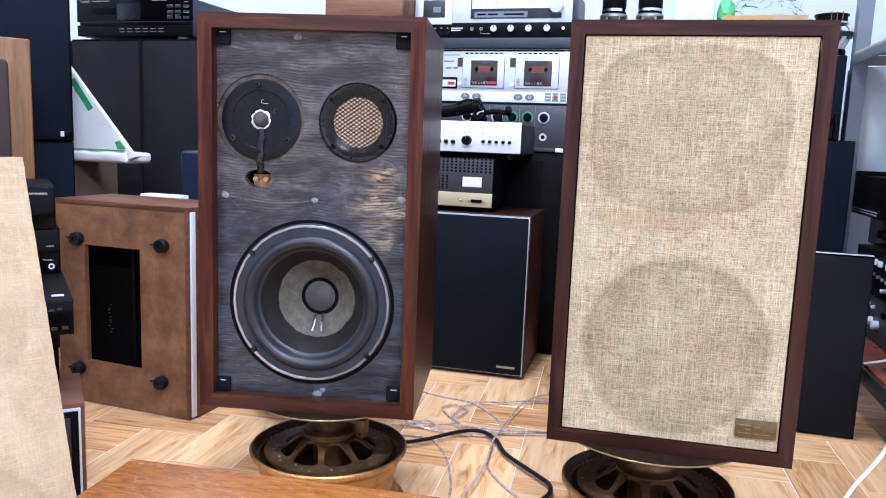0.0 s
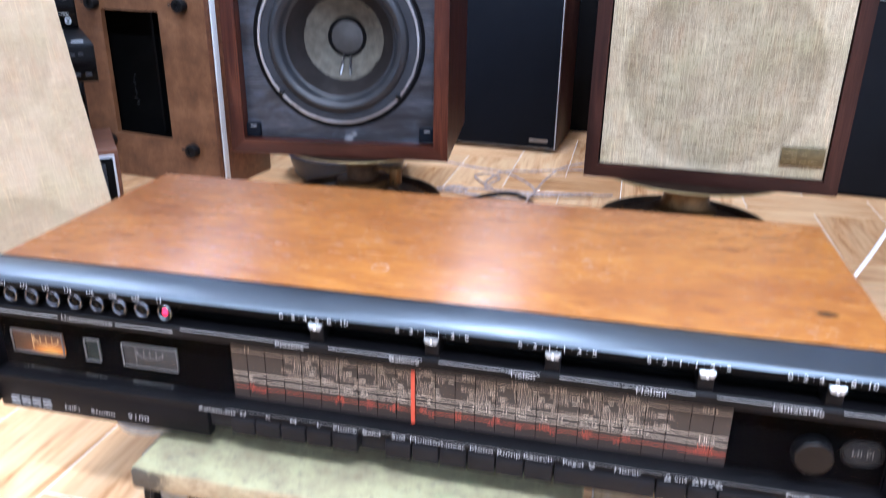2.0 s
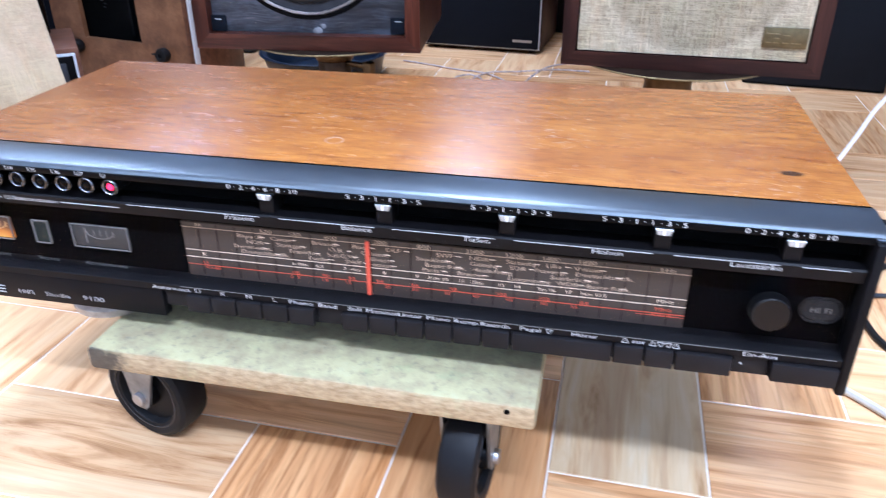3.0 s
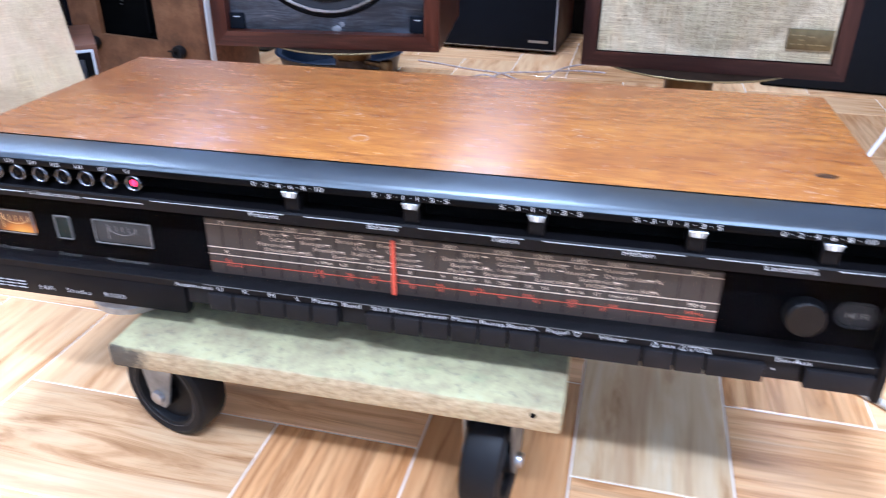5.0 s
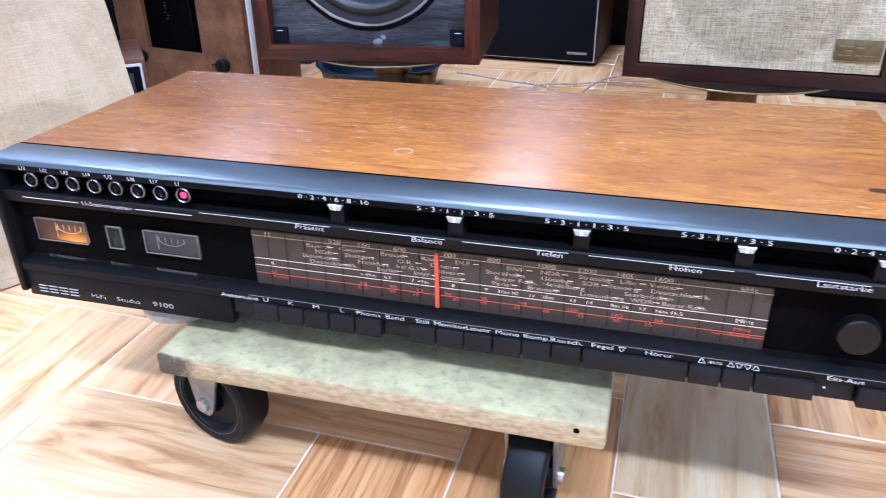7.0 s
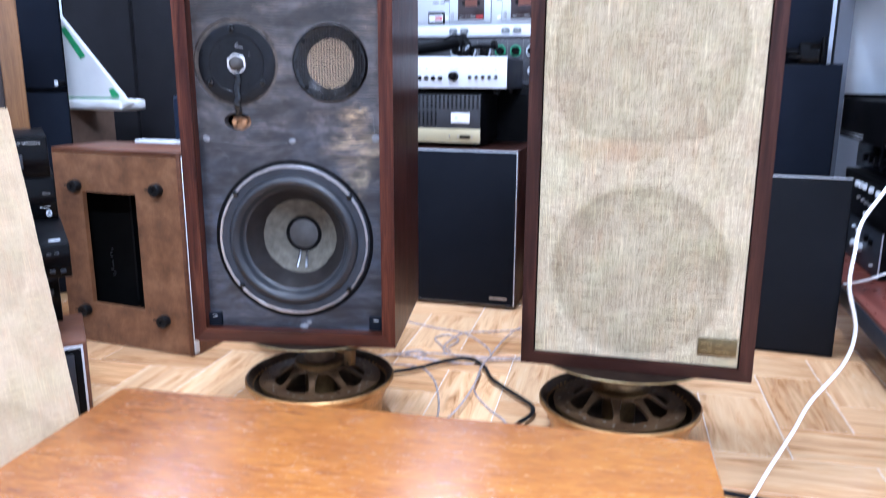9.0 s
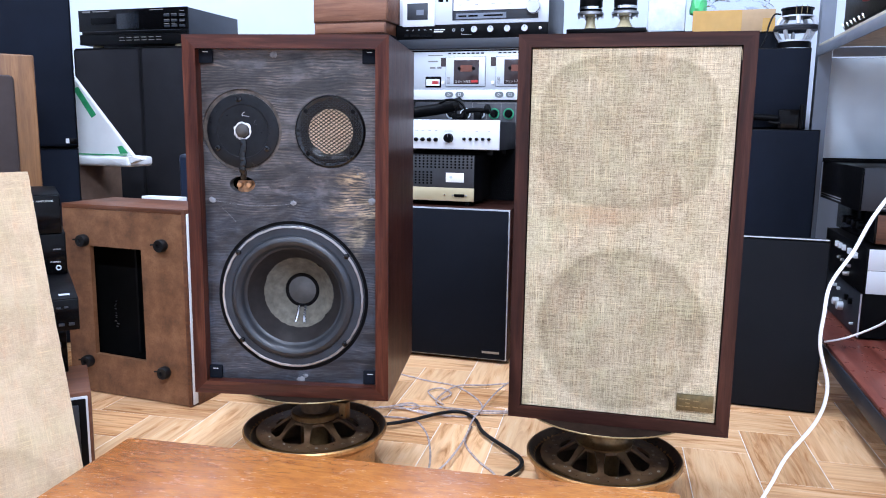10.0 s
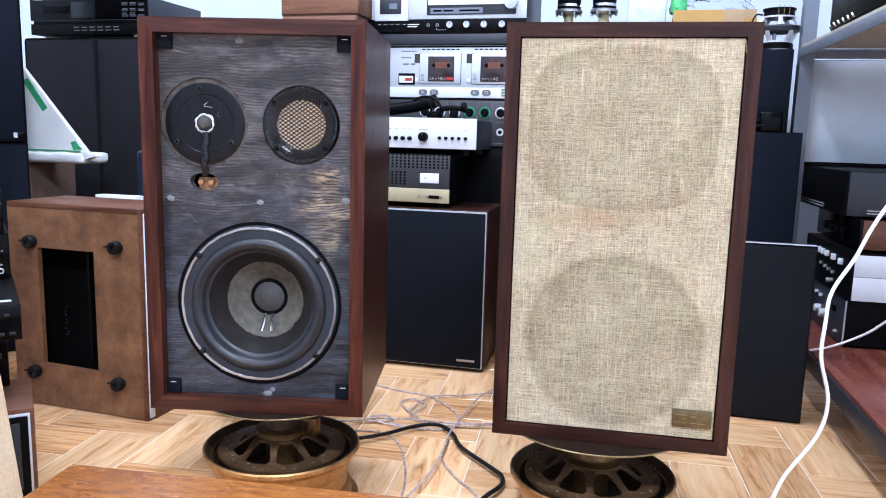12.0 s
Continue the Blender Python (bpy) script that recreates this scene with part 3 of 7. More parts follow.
M_LINEN_R = linen("stained_linen", (0.605, 0.512, 0.355), (0.205, 0.165, 0.109), [(0.0, 0.157, 0.133, 0.134, 2.0, 0.66), (-0.004, 0.464, 0.134, 0.116, 3.2, 0.55)], True)
M_LINEN_S = linen("pale_linen", (0.57, 0.435, 0.29), (0.45, 0.34, 0.225), [(0.10, 0.10, 0.115, 0.115, 2.0, 0.28), (0.10, 0.43, 0.115, 0.13, 3.0, 0.2)])


# ---- mesh tools ----
def finish(bm, name, mat, smooth=True, angle=32):
    mesh = bpy.data.meshes.new(name)
    bm.normal_update()
    bm.to_mesh(mesh)
    bm.free()
    if smooth:
        for p in mesh.polygons:
            p.use_smooth = True
        mesh.set_sharp_from_angle(angle=radians(angle))
    mesh.materials.append(mat)
    return mesh


def part(name, bm, mat, parent, label=""):
    """Links a bmesh as one mesh object under a thing or a part."""
    ob = new(name, finish(bm, name, mat))
    ob.parent = parent
    if label:
        ob["label"] = label
    return ob


def thing(name, label, category, m=None, group="", kind=""):
    """A thing's Empty at its base; parts go under it."""
    ob = new(name)
    ob.empty_display_size = 0.05
    ob.matrix_world = m or Matrix()
    return tagged(ob, label, category, group, kind)


def single(name, bm, mat, label, category, m=None, group="", kind=""):
    """A thing that is one mesh."""
    ob = new(name, finish(bm, name, mat))
    ob.matrix_world = m or Matrix()
    return tagged(ob, label, category, group, kind)


def box(x0, x1, y0, y1, z0, z1, bev=0.0, seg=2, bm=None):
    bm = bm or bmesh.new()
    c = Matrix.Translation(((x0 + x1) / 2, (y0 + y1) / 2, (z0 + z1) / 2)) @ Matrix.Diagonal((x1 - x0, y1 - y0, z1 - z0, 1))
    made = bmesh.ops.create_cube(bm, size=1, matrix=c)["verts"]
    if bev:
        edges = {e for v in made for e in v.link_edges}
        bmesh.ops.bevel(bm, geom=list(edges), offset=bev, segments=seg, affect="EDGES", profile=0.5)
    return bm


def lathe(profile, seg=48, m=None, bm=None, close=False):
    """Turns (radius, height) points about z."""
    bm = bm or bmesh.new()
    m = m or Matrix()
    rings = []
    for r, z in profile:
        if r <= 1e-6:
            rings.append([bm.verts.new(m @ Vector((0, 0, z)))])
        else:
            rings.append([bm.verts.new(m @ Vector((r * math.cos(2 * math.pi * k / seg), r * math.sin(2 * math.pi * k / seg), z))) for k in range(seg)])
    pairs = list(zip(rings, rings[1:])) + ([(rings[-1], rings[0])] if close else [])
    for a, b in pairs:
        for k in range(seg):
            n = (k + 1) % seg
            if len(a) == 1 and len(b) > 1:
                bm.faces.new((a[0], b[n], b[k]))
            elif len(b) == 1 and len(a) > 1:
                bm.faces.new((a[k], a[n], b[0]))
            elif len(a) > 1:
                bm.faces.new((a[k], a[n], b[n], b[k]))
    bmesh.ops.recalc_face_normals(bm, faces=bm.faces)
    return bm


FACE = Matrix.Rotation(radians(90), 4, "X")  # turns z to face the front (-y)


def front(x, z, y=0.0):
    """The pose at (x, y, z) whose z axis looks to the front."""
    return Matrix.Translation((x, y, z)) @ FACE


def disc(r, h, m=None, seg=32, bev=0.0, bm=None):
    """A short cylinder from 0 to h, its top edge rounded."""
    bev = min(bev, h * 0.45)
    prof = [(0, 0), (r, 0), (r, h - bev), (r - bev * 0.3, h - bev * 0.3), (r - bev, h), (0, h)] if bev else [(0, 0), (r, 0), (r, h), (0, h)]
    return lathe(prof, seg, m, bm)


def ring(r0, r1, h, m=None, seg=32, bm=None):
    b = h * 0.3
    return lathe([(r0, 0), (r1, 0), (r1, h - b), (r1 - b, h), (r0 + b, h), (r0, h - b)], seg, m, bm, True)


def smooth_path(points, steps=8):
    """A Catmull-Rom line through the points."""
    p = [Vector(q) for q in points]
    p = [2 * p[0] - p[1]] + p + [2 * p[-1] - p[-2]]
    out = []
    for a, b, c, d in zip(p, p[1:], p[2:], p[3:]):
        for k in range(steps):
            t = k / steps
            out.append(0.5 * (2 * b + (c - a) * t + (2 * a - 5 * b + 4 * c - d) * t * t + (3 * b - a - 3 * c + d) * t ** 3))
    out.append(p[-2])
    return out


def tube(points, r, seg=8, steps=8, bm=None):
    bm = bm or bmesh.new()
    path = smooth_path(points, steps)
    side = None
    prev = None
    for i, q in enumerate(path):
        d = (path[min(i + 1, len(path) - 1)] - path[max(i - 1, 0)]).normalized()
        if side is None:
            side = d.orthogonal().normalized()
        side = (side - d * side.dot(d)).normalized()
        up = d.cross(side)
        now = [bm.verts.new(q + (side * math.cos(2 * math.pi * k / seg) + up * math.sin(2 * math.pi * k / seg)) * r) for k in range(seg)]
        if prev:
            for k in range(seg):
                bm.faces.new((prev[k], prev[(k + 1) % seg], now[(k + 1) % seg], now[k]))
        else:
            bm.faces.new(now[::-1])
        prev = now
    bm.faces.new(prev)
    bmesh.ops.recalc_face_normals(bm, faces=bm.faces)
    return bm


def poly(points, y0, y1, bm=None):
    """A flat outline in x, z pulled from y0 to y1."""
    bm = bm or bmesh.new()
    a = [bm.verts.new((x, y0, z)) for x, z in points]
    b = [bm.verts.new((x, y1, z)) for x, z in points]
    bm.faces.new(a)
    bm.faces.new(b[::-1])
    for k in range(len(points)):
        n = (k + 1) % len(points)
        bm.faces.new((a[n], a[k], b[k], b[n]))
    bmesh.ops.recalc_face_normals(bm, faces=bm.faces)
    return bm


def sweep_x(section, x0, x1, bm=None):
    """A closed outline in y, z pulled from x0 to x1."""
    bm = bm or bmesh.new()
    a = [bm.verts.new((x0, y, z)) for y, z in section]
    b = [bm.verts.new((x1, y, z)) for y, z in section]
    bm.faces.new(a)
    bm.faces.new(b[::-1])
    for k in range(len(section)):
        n = (k + 1) % len(section)
        bm.faces.new((a[n], a[k], b[k], b[n]))
    bmesh.ops.recalc_face_normals(bm, faces=bm.faces)
    return bm


def letters(items, y, wide=1.22, thin=0.006):
    """One bmesh of flat lettering facing the front; items: (text, x, z, height, align[, full width])."""
    bm = bmesh.new()
    for body, x, z, size, align, *span in items:
        font = bpy.data.curves.new("lettering", "FONT")
        font.body, font.size, font.align_x, font.align_y = body, size * 1.38, align, "CENTER"
        font.resolution_u = 2
        font.offset = -thin * size * 1.38
        ob = bpy.data.objects.new("lettering", font)
        mesh = bpy.data.meshes.new_from_object(ob)
        if span:
            xs = [v.co.x for v in mesh.vertices]
            wide = span[0] / (max(xs) - min(xs))
        mesh.transform(Matrix.Translation((x, y, z)) @ FACE @ Matrix.Diagonal((wide, 1, 1, 1)))
        bm.from_mesh(mesh)
        bpy.data.objects.remove(ob)
        bpy.data.meshes.remove(mesh)
    return bm


def bars(items, y, depth=0.0004):
    """Flat strips facing the front; items: (x0, x1, z0, z1)."""
    bm = bmesh.new()
    for x0, x1, z0, z1 in items:
        box(x0, x1, y - depth, y, z0, z1, bm=bm)
    return bm



def wording(name, items, y, wide, mat, parent, label="", thin=0.006):
    """Each word of a group of lettering as a part of its own."""
    for k, item in enumerate(items):
        part(name, letters([item], y, wide, thin), mat, parent, label if k == 0 else "")


def strips(name, items, y, mat, parent, label="", depth=0.0004):
    """Each printed strip as a part of its own."""
    for k, item in enumerate(items):
        part(name, bars([item], y, depth), mat, parent, label if k == 0 else "")


def pill(x0, x1, z0, z1, y0, y1):
    """A bar with round ends facing the front."""
    r = (z1 - z0) / 2
    cz = (z0 + z1) / 2
    pts = [(x1 - r + r * math.cos(a), cz + r * math.sin(a)) for a in [math.pi * (-0.5 + k / 8) for k in range(9)]]
    pts += [(x0 + r + r * math.cos(a), cz + r * math.sin(a)) for a in [math.pi * (0.5 + k / 8) for k in range(9)]]
    return poly(pts, y0, y1)

# ---- the room ----
RX0, RX1, RY0, RY1, RZ = -2.6, 2.3, -2.4, 2.98, 2.8
floor = single("floor", box(RX0 - 0.1, RX1 + 0.1, RY0 - 0.1, RY1 + 0.1, -0.12, -0.0008), M_GROUT, "floor of glossy timber-look tiles with pale joints", "floor", kind="structure")
single("wall_north", box(RX0 - 0.1, RX1 + 0.1, RY1, RY1 + 0.1, 0, RZ), M_WALL, "pale bluish-white painted plaster wall", "wall", kind="structure")
single("wall_south", box(RX0 - 0.1, RX1 + 0.1, RY0 - 0.1, RY0, 0, RZ), M_WALL, "pale bluish-white painted plaster wall", "wall", kind="structure")
single("wall_west", box(RX0 - 0.1, RX0, RY0, RY1, 0, RZ), M_WALL, "pale bluish-white painted plaster wall", "wall", kind="structure")
single("wall_east", box(RX1, RX1 + 0.1, RY0, RY1, 0, RZ), M_WALL, "pale bluish-white painted plaster wall", "wall", kind="structure")
single("ceiling", box(RX0 - 0.1, RX1 + 0.1, RY0 - 0.1, RY1 + 0.1, RZ, RZ + 0.1), M_CEIL, "plain white painted ceiling", "ceiling", kind="structure")


# ---- the receiver on its dolly ----
RADIO = pose(0.127, 0.6705, 0, 0, 0, 5.9)
UL, UR = -0.405, 0.278


def receiver():
    t = thing("stereo_receiver", "vintage stereo receiver, amber veneer top, black front, on a dolly", "stereo receiver", RADIO @ Matrix.Translation((0, 0, 0.128)) @ Matrix.Rotation(radians(-0.25), 4, "Y"))
    Z = -0.128
    top = part("wooden_top", box(UL + 0.002, UR - 0.002, 0.030, 0.277, 0.249 + Z, 0.267 + Z, 0.0012), M_TOP, t, "worn amber veneer top with ring marks and scratches")
    for name_, a, b in (("side_panel", UL + 0.002, UL + 0.016), ("side_panel", UR - 0.016, UR - 0.002)):
        part(name_, box(a, b, 0.032, 0.277, 0.150 + Z, 0.2488 + Z, 0.001), M_BROWNWOOD, t)
    part("back_panel", box(UL + 0.0165, UR - 0.0165, 0.268, 0.276, 0.152 + Z, 0.2488 + Z), M_MDF, t)
    part("base_plate", box(UL + 0.0165, UR - 0.0165, 0.034, 0.267, 0.1515 + Z, 0.154 + Z), M_BLACK, t)
    # black front: sloping bezel, recess, glass strip, key rail
    sec = [(0.0295, 0.2668), (0.0295, 0.257), (-0.0020, 0.2570), (-0.0040, 0.2582), (-0.0046, 0.2612), (-0.0036, 0.2628), (0.0020, 0.2658)]
    bz = sweep_x([(y, z + Z) for y, z in sec], UL, UR)
    bmesh.ops.bevel(bz, geom=bz.edges[:], offset=0.0009, segments=2, affect="EDGES")
    part("bezel", bz, M_SATIN, t, "sloping satin black bezel strip")
    part("scale_face", box(UL + 0.0066, UR - 0.0066, -0.0050, -0.0038, 0.2574 + Z, 0.2618 + Z, 0.0003), M_BLACK, t, "matt black scale strip")
    part("seam", box(UL + 0.002, UR - 0.002, 0.0297, 0.0300, 0.257 + Z, 0.2672 + Z), M_BLACK_MATT, t)
    for a, b in ((UL, UL + 0.0065), (UR - 0.0065, UR)):
        part("end_cap", box(a, b, -0.0088, 0.0318, 0.1490 + Z, 0.2592 + Z, 0.0022), M_CHARCOAL, t)
    part("recess_back", box(UL + 0.0066, UR - 0.0066, 0.016, 0.020, 0.226 + Z, 0.2569 + Z), M_BLACK_MATT, t)
    led = [(0.018, 0.2402), (-0.0033, 0.2398), (-0.0045, 0.2386), (-0.0035, 0.2305), (0.018, 0.2305)]
    part("ledge", sweep_x([(y, z + Z) for y, z in led], UL + 0.0066, UR - 0.0066), M_CHARCOAL, t)
    part("dial_chassis", box(UL + 0.0066, UR - 0.0066, 0.010, 0.016, 0.172 + Z, 0.2304 + Z), M_DIAL_BLACK, t)
    rail = [(0.018, 0.1775), (0.0035, 0.1775), (-0.0058, 0.1757), (-0.0065, 0.1751), (-0.0065, 0.1698), (0.004, 0.1694), (0.018, 0.1694)]
    part("key_rail", sweep_x([(y, z + Z) for y, z in rail], UL + 0.0066, UR - 0.0066), M_CHARCOAL, t)
    part("plinth", box(UL + 0.0066, UR - 0.0066, 0.004, 0.026, 0.1502 + Z, 0.1693 + Z), M_BLACK, t)
    nose = box(UL + 0.0066, -0.2076, -0.0055, 0.0039, 0.1452 + Z, 0.1692 + Z, 0.0012)
    part("name_plate", nose, M_CHARCOAL, t)
    gl = part("glass_strip", box(UL + 0.009, UR - 0.009, 0.0004, 0.0026, 0.1778 + Z, 0.2303 + Z), M_PANE, t, "clear glass strip over the dial")
    gl.visible_shadow = False
    # station buttons
    for k in range(8):
        u = -0.3675 + k * 0.01909
        b = part("station_button", disc(0.0052, 0.0183, front(u, 0.2504 + Z, 0.0158), 24, 0.001), M_BLACK, t)
        part("nickel_ring", ring(0.0046, 0.0061, 0.0022, front(u, 0.2504 + Z, -0.0023), 28), M_RING, b, "worn nickel ring")
        part("inner_ring", ring(0.0027, 0.0036, 0.0010, front(u, 0.2504 + Z, -0.0022), 22), M_BLACK_GLOSS, b)
        part("button_face", disc(0.0026, 0.0012, front(u, 0.2504 + Z, -0.0022), 18, 0.0005), M_LED if k == 7 else M_BLACK_GLOSS, b, "glowing red lamp" if k == 7 else "")
    part("button_frame", box(-0.394, -0.3935, 0.000, 0.016, 0.2404 + Z, 0.2568 + Z), M_BLACK, t)
    # sliders
    SL = (-0.1145, -0.0297, 0.0535, 0.1517, 0.2286)
    marks = []
    for k, u in enumerate(SL):
        s = part("slider", box(u - 0.0052, u + 0.0052, -0.0014, 0.0158, 0.2401 + Z, 0.2530 + Z, 0.0006), M_CHARCOAL, t)
        cap = poly([(u - 0.0056, 0.2556 + Z), (u + 0.0056, 0.2556 + Z), (u + 0.0038, 0.2512 + Z), (u - 0.0038, 0.2512 + Z)], -0.0044, 0.0006)
        bmesh.ops.bevel(cap, geom=cap.edges[:], offset=0.0004, segments=1, affect="EDGES")
        part("slider_cap", cap, M_CAP, s, "bright chrome cap")
        part("cap_line", box(u - 0.0007, u + 0.0007, -0.0048, -0.0044, 0.2516 + Z, 0.2552 + Z), M_PRINT, s, "white index line")
        c = (-0.1150, -0.0290, 0.0560, 0.1392, 0.2240)[k]
        part("slot", box(c - 0.033, c + 0.033, 0.0142, 0.0158, 0.2500 + Z, 0.2520 + Z), M_BLACK_GLOSS, t)
        marks.append(("0 · 2 · 4 · 6 · 8 · 10" if k in (0, 4) else "5 · 3 · 1 · 1 · 3 · 5", c, 0.2598 + Z, 0.0034, "CENTER", 0.0515))
    wording("scale_lettering", marks, -0.00515, 1.35, M_PRINT, t, "white scale numbers")
    names = [("Präsenz", -0.1350), ("Balance", -0.0489), ("Tiefen", 0.0338), ("Höhen", 0.1186), ("Lautstärke", 0.2086)]
    wording("control_lettering", [(s, u, 0.2361 + Z, 0.0037, "CENTER") for s, u in names] + [("U-Stationstasten", -0.3022, 0.2355 + Z, 0.0034, "CENTER", 0.044)], -0.0047, 1.42, M_PRINT, t, "white control names")
    strips("ledge_line", [(-0.105, -0.036, 0.2383 + Z, 0.2386 + Z), (-0.024, 0.046, 0.2383 + Z, 0.2386 + Z), (0.059, 0.1465, 0.2383 + Z, 0.2386 + Z), (0.1595, 0.222, 0.2383 + Z, 0.2386 + Z), (0.2345, 0.262, 0.2383 + Z, 0.2386 + Z), (-0.222, -0.1195, 0.2383 + Z, 0.2386 + Z), (-0.3794, -0.3275, 0.2352 + Z, 0.2357 + Z), (-0.2770, -0.2289, 0.2352 + Z, 0.2357 + Z)], -0.00455, M_PRINT, t)
    ul = [("U%d" % (k + 1) if k < 7 else "U", -0.3714 + k * 0.01932, 0.2598 + Z, 0.0032, "CENTER") for k in range(8)]
    wording("button_lettering", ul, -0.00515, 1.3, M_PRINT, t, "white button names")
    # meters
    for name_, u0, u1, face in (("frequency_meter", -0.3858, -0.3388, M_AMBER_DIM), ("tuning_meter", -0.2838, -0.2362, M_METER)):
        mtr = part(name_, box(u0, u1, 0.0075, 0.0099, 0.1929 + Z, 0.2118 + Z, 0.0010), face, t, "glowing amber meter" if "freq" in name_ else "unlit grey meter")
        rim = bmesh.new()
        for a, b, c, d in ((u0 - 0.0004, u1 + 0.0004, 0.2118, 0.2122), (u0 - 0.0004, u1 + 0.0004, 0.1925, 0.1929), (u0 - 0.0004, u0, 0.1929, 0.2118), (u1, u1 + 0.0004, 0.1929, 0.2118)):
            box(a, b, 0.0060, 0.0074, c + Z, d + Z, bm=rim)
        part("meter_rim", rim, M_PRINT_DIM, mtr)
        cx = (u0 + u1) / 2 + (0.008 if "freq" in name_ else 0.0)
        arc = tube([(cx + 0.0125 * math.cos(a), 0.0071, 0.2082 + Z - 0.0075 * math.sin(a)) for a in [math.pi * (0.08 + 0.84 * k / 8) for k in range(9)]], 0.00035, 5, 2)
        part("meter_scale", arc, M_METER_PRINT if "freq" in name_ else M_PRINT_DIM, mtr)
        ticks = bmesh.new()
        for q in range(5):
            box(cx - 0.011 + q * 0.0055, cx - 0.0105 + q * 0.0055, 0.0069, 0.0072, 0.2030 + Z, 0.2078 + Z, bm=ticks)
        part("meter_ticks", ticks, M_METER_PRINT if "freq" in name_ else M_PRINT_DIM, mtr)
        part("meter_needle", box(cx - 0.0125, cx - 0.0119, 0.0066, 0.0069, 0.1966 + Z, 0.2094 + Z), M_METER_PRINT if "freq" in name_ else M_PRINT_DIM, mtr)
    st = part("stereo_lamp", box(-0.3180, -0.3053, 0.0080, 0.0099, 0.1926 + Z, 0.2110 + Z, 0.0008), M_GREEN_DARK, t, "unlit dark green lamp window")
    rim = bmesh.new()
    for a, b, c, d in ((-0.3184, -0.3049, 0.2110, 0.2118), (-0.3184, -0.3049, 0.1922, 0.1926), (-0.3184, -0.3180, 0.1926, 0.2110), (-0.3053, -0.3049, 0.1926, 0.2110)):
        box(a, b, 0.0062, 0.0079, c + Z, d + Z, bm=rim)
    part("lamp_rim", rim, M_PRINT_DIM, st)
    wording("meter_lettering", [("U-Frequenz", -0.3623, 0.1790 + Z, 0.0034, "CENTER"), ("Stereo", -0.3110, 0.1790 + Z, 0.0034, "CENTER"), ("Abstimmung", -0.2600, 0.1790 + Z, 0.0034, "CENTER")], 0.0060, 1.55, M_PRINT_DIM, t, "faded grey meter names")
    # dial
    dial = part("dial", box(-0.1895, 0.1735, 0.0080, 0.0099, 0.1768 + Z, 0.2226 + Z), M_DIAL_BACK, t, "dimly lit brown tuning dial")
    for k in range(24):
        u = -0.1760 + k * 0.0147
        part("dial_grid_line", box(u - 0.0002, u + 0.0002, 0.0066, 0.0069, 0.1800 + Z, 0.2224 + Z), M_BLACK_MATT, dial)
    strips("dial_lines", [(-0.189, 0.1735, z + Z, z + 0.00032 + Z) for z in (0.1998, 0.1938)], 0.0077, M_DIAL_WHITE, dial, "pale wave-band lines")
    strips("dial_rule", [(-0.189, 0.1735, 0.2186 + Z, 0.2189 + Z)], 0.0077, M_DIAL_WARM, dial)
    strips("dial_red_lines", [(-0.189, 0.1735, 0.1874 + Z, 0.18768 + Z), (0.1420, 0.1735, 0.1856 + Z, 0.18575 + Z)], 0.0077, M_DIAL_RED, dial, "red wave-band lines")
    H = 0.0031
    rows = {0.2205: [("520", -0.1224), ("550", -0.1000), ("600", -0.0730), ("700", -0.0365), ("800", -0.0050), ("1000", 0.0310), ("1200", 0.0580), ("1400", 0.0830), ("1600", 0.1070), ("kHz", 0.1593)],
            0.2154: [("Bayer.R", -0.1355), ("Cenan", -0.1110), ("Brüssel", -0.0785), ("Rias", -0.0520), ("DLF", -0.0270), ("SWF", 0.0100), ("NDR", 0.0340), ("Strassbg.", 0.0640), ("Lille", 0.0850), ("Vatican", 0.1080)],
            0.2110: [("NDR", -0.1319), ("Stuttgart", -0.1040), ("Ö.R.", -0.0690), ("Ostens.", -0.0410), ("Stockholm", 0.0030), ("Götebg.", 0.0380), ("SDR", 0.0610), ("Stavang.", 0.0830), ("Deutschlandfk.", 0.1190)],
            0.2067: [("Beromünst.", -0.1340), ("Frankfurt", -0.0935), ("Ital.G.W.", -0.0645), ("Hilvers.", -0.0375), ("Bayer Rdfk.", 0.0105), ("Heidelberg", 0.0430), ("Saarbrücken", 0.0990)],
            0.2026: [("Deutschlandfk.", -0.1245), ("Berlin", -0.0835), ("SWF", -0.0570), ("Sottens", -0.0365), ("Paris", 0.0000), ("Bremen", 0.0290), ("Luxemburg", 0.0690), ("WDR", 0.0950), ("Bayer.Rdfk.", 0.1225)]}
    warm = [(s, u, z + Z, H, "CENTER") for z, row in rows.items() for s, u in row]
    wording("dial_lettering", warm + [("M", -0.1760, 0.2206 + Z, H, "CENTER")], 0.0076, 1.5, M_DIAL_WARM, dial, "warm pale station names", 0.006)
    ticks = [(u + 0.0075, u + 0.0115, z + 0.0002 + Z, z + 0.0006 + Z) for z, row in rows.items() if z < 0.219 for s, u in row]
    strips("dial_tick", ticks, 0.0077, M_DIAL_WHITE, dial)
    mhz = [("6 49m", -0.098), ("6.5", -0.083), ("7", -0.064), ("41m", -0.056), ("8", -0.034), ("9", -0.010), ("31m 10", 0.005), ("11", 0.022), ("25m", 0.033), ("13", 0.050), ("14", 0.061), ("19m 16", 0.080), ("17", 0.096), ("16m 18.5", 0.113)]
    wording("short_wave_lettering", [(s, u, 0.1966 + Z, 0.0025, "CENTER") for s, u in mhz] + [("K", -0.1743, 0.1966 + Z, 0.0030, "CENTER"), ("MHz", 0.1600, 0.1968 + Z, 0.0030, "CENTER")], 0.0076, 1.4, M_DIAL_WHITE, dial, "", 0.006)
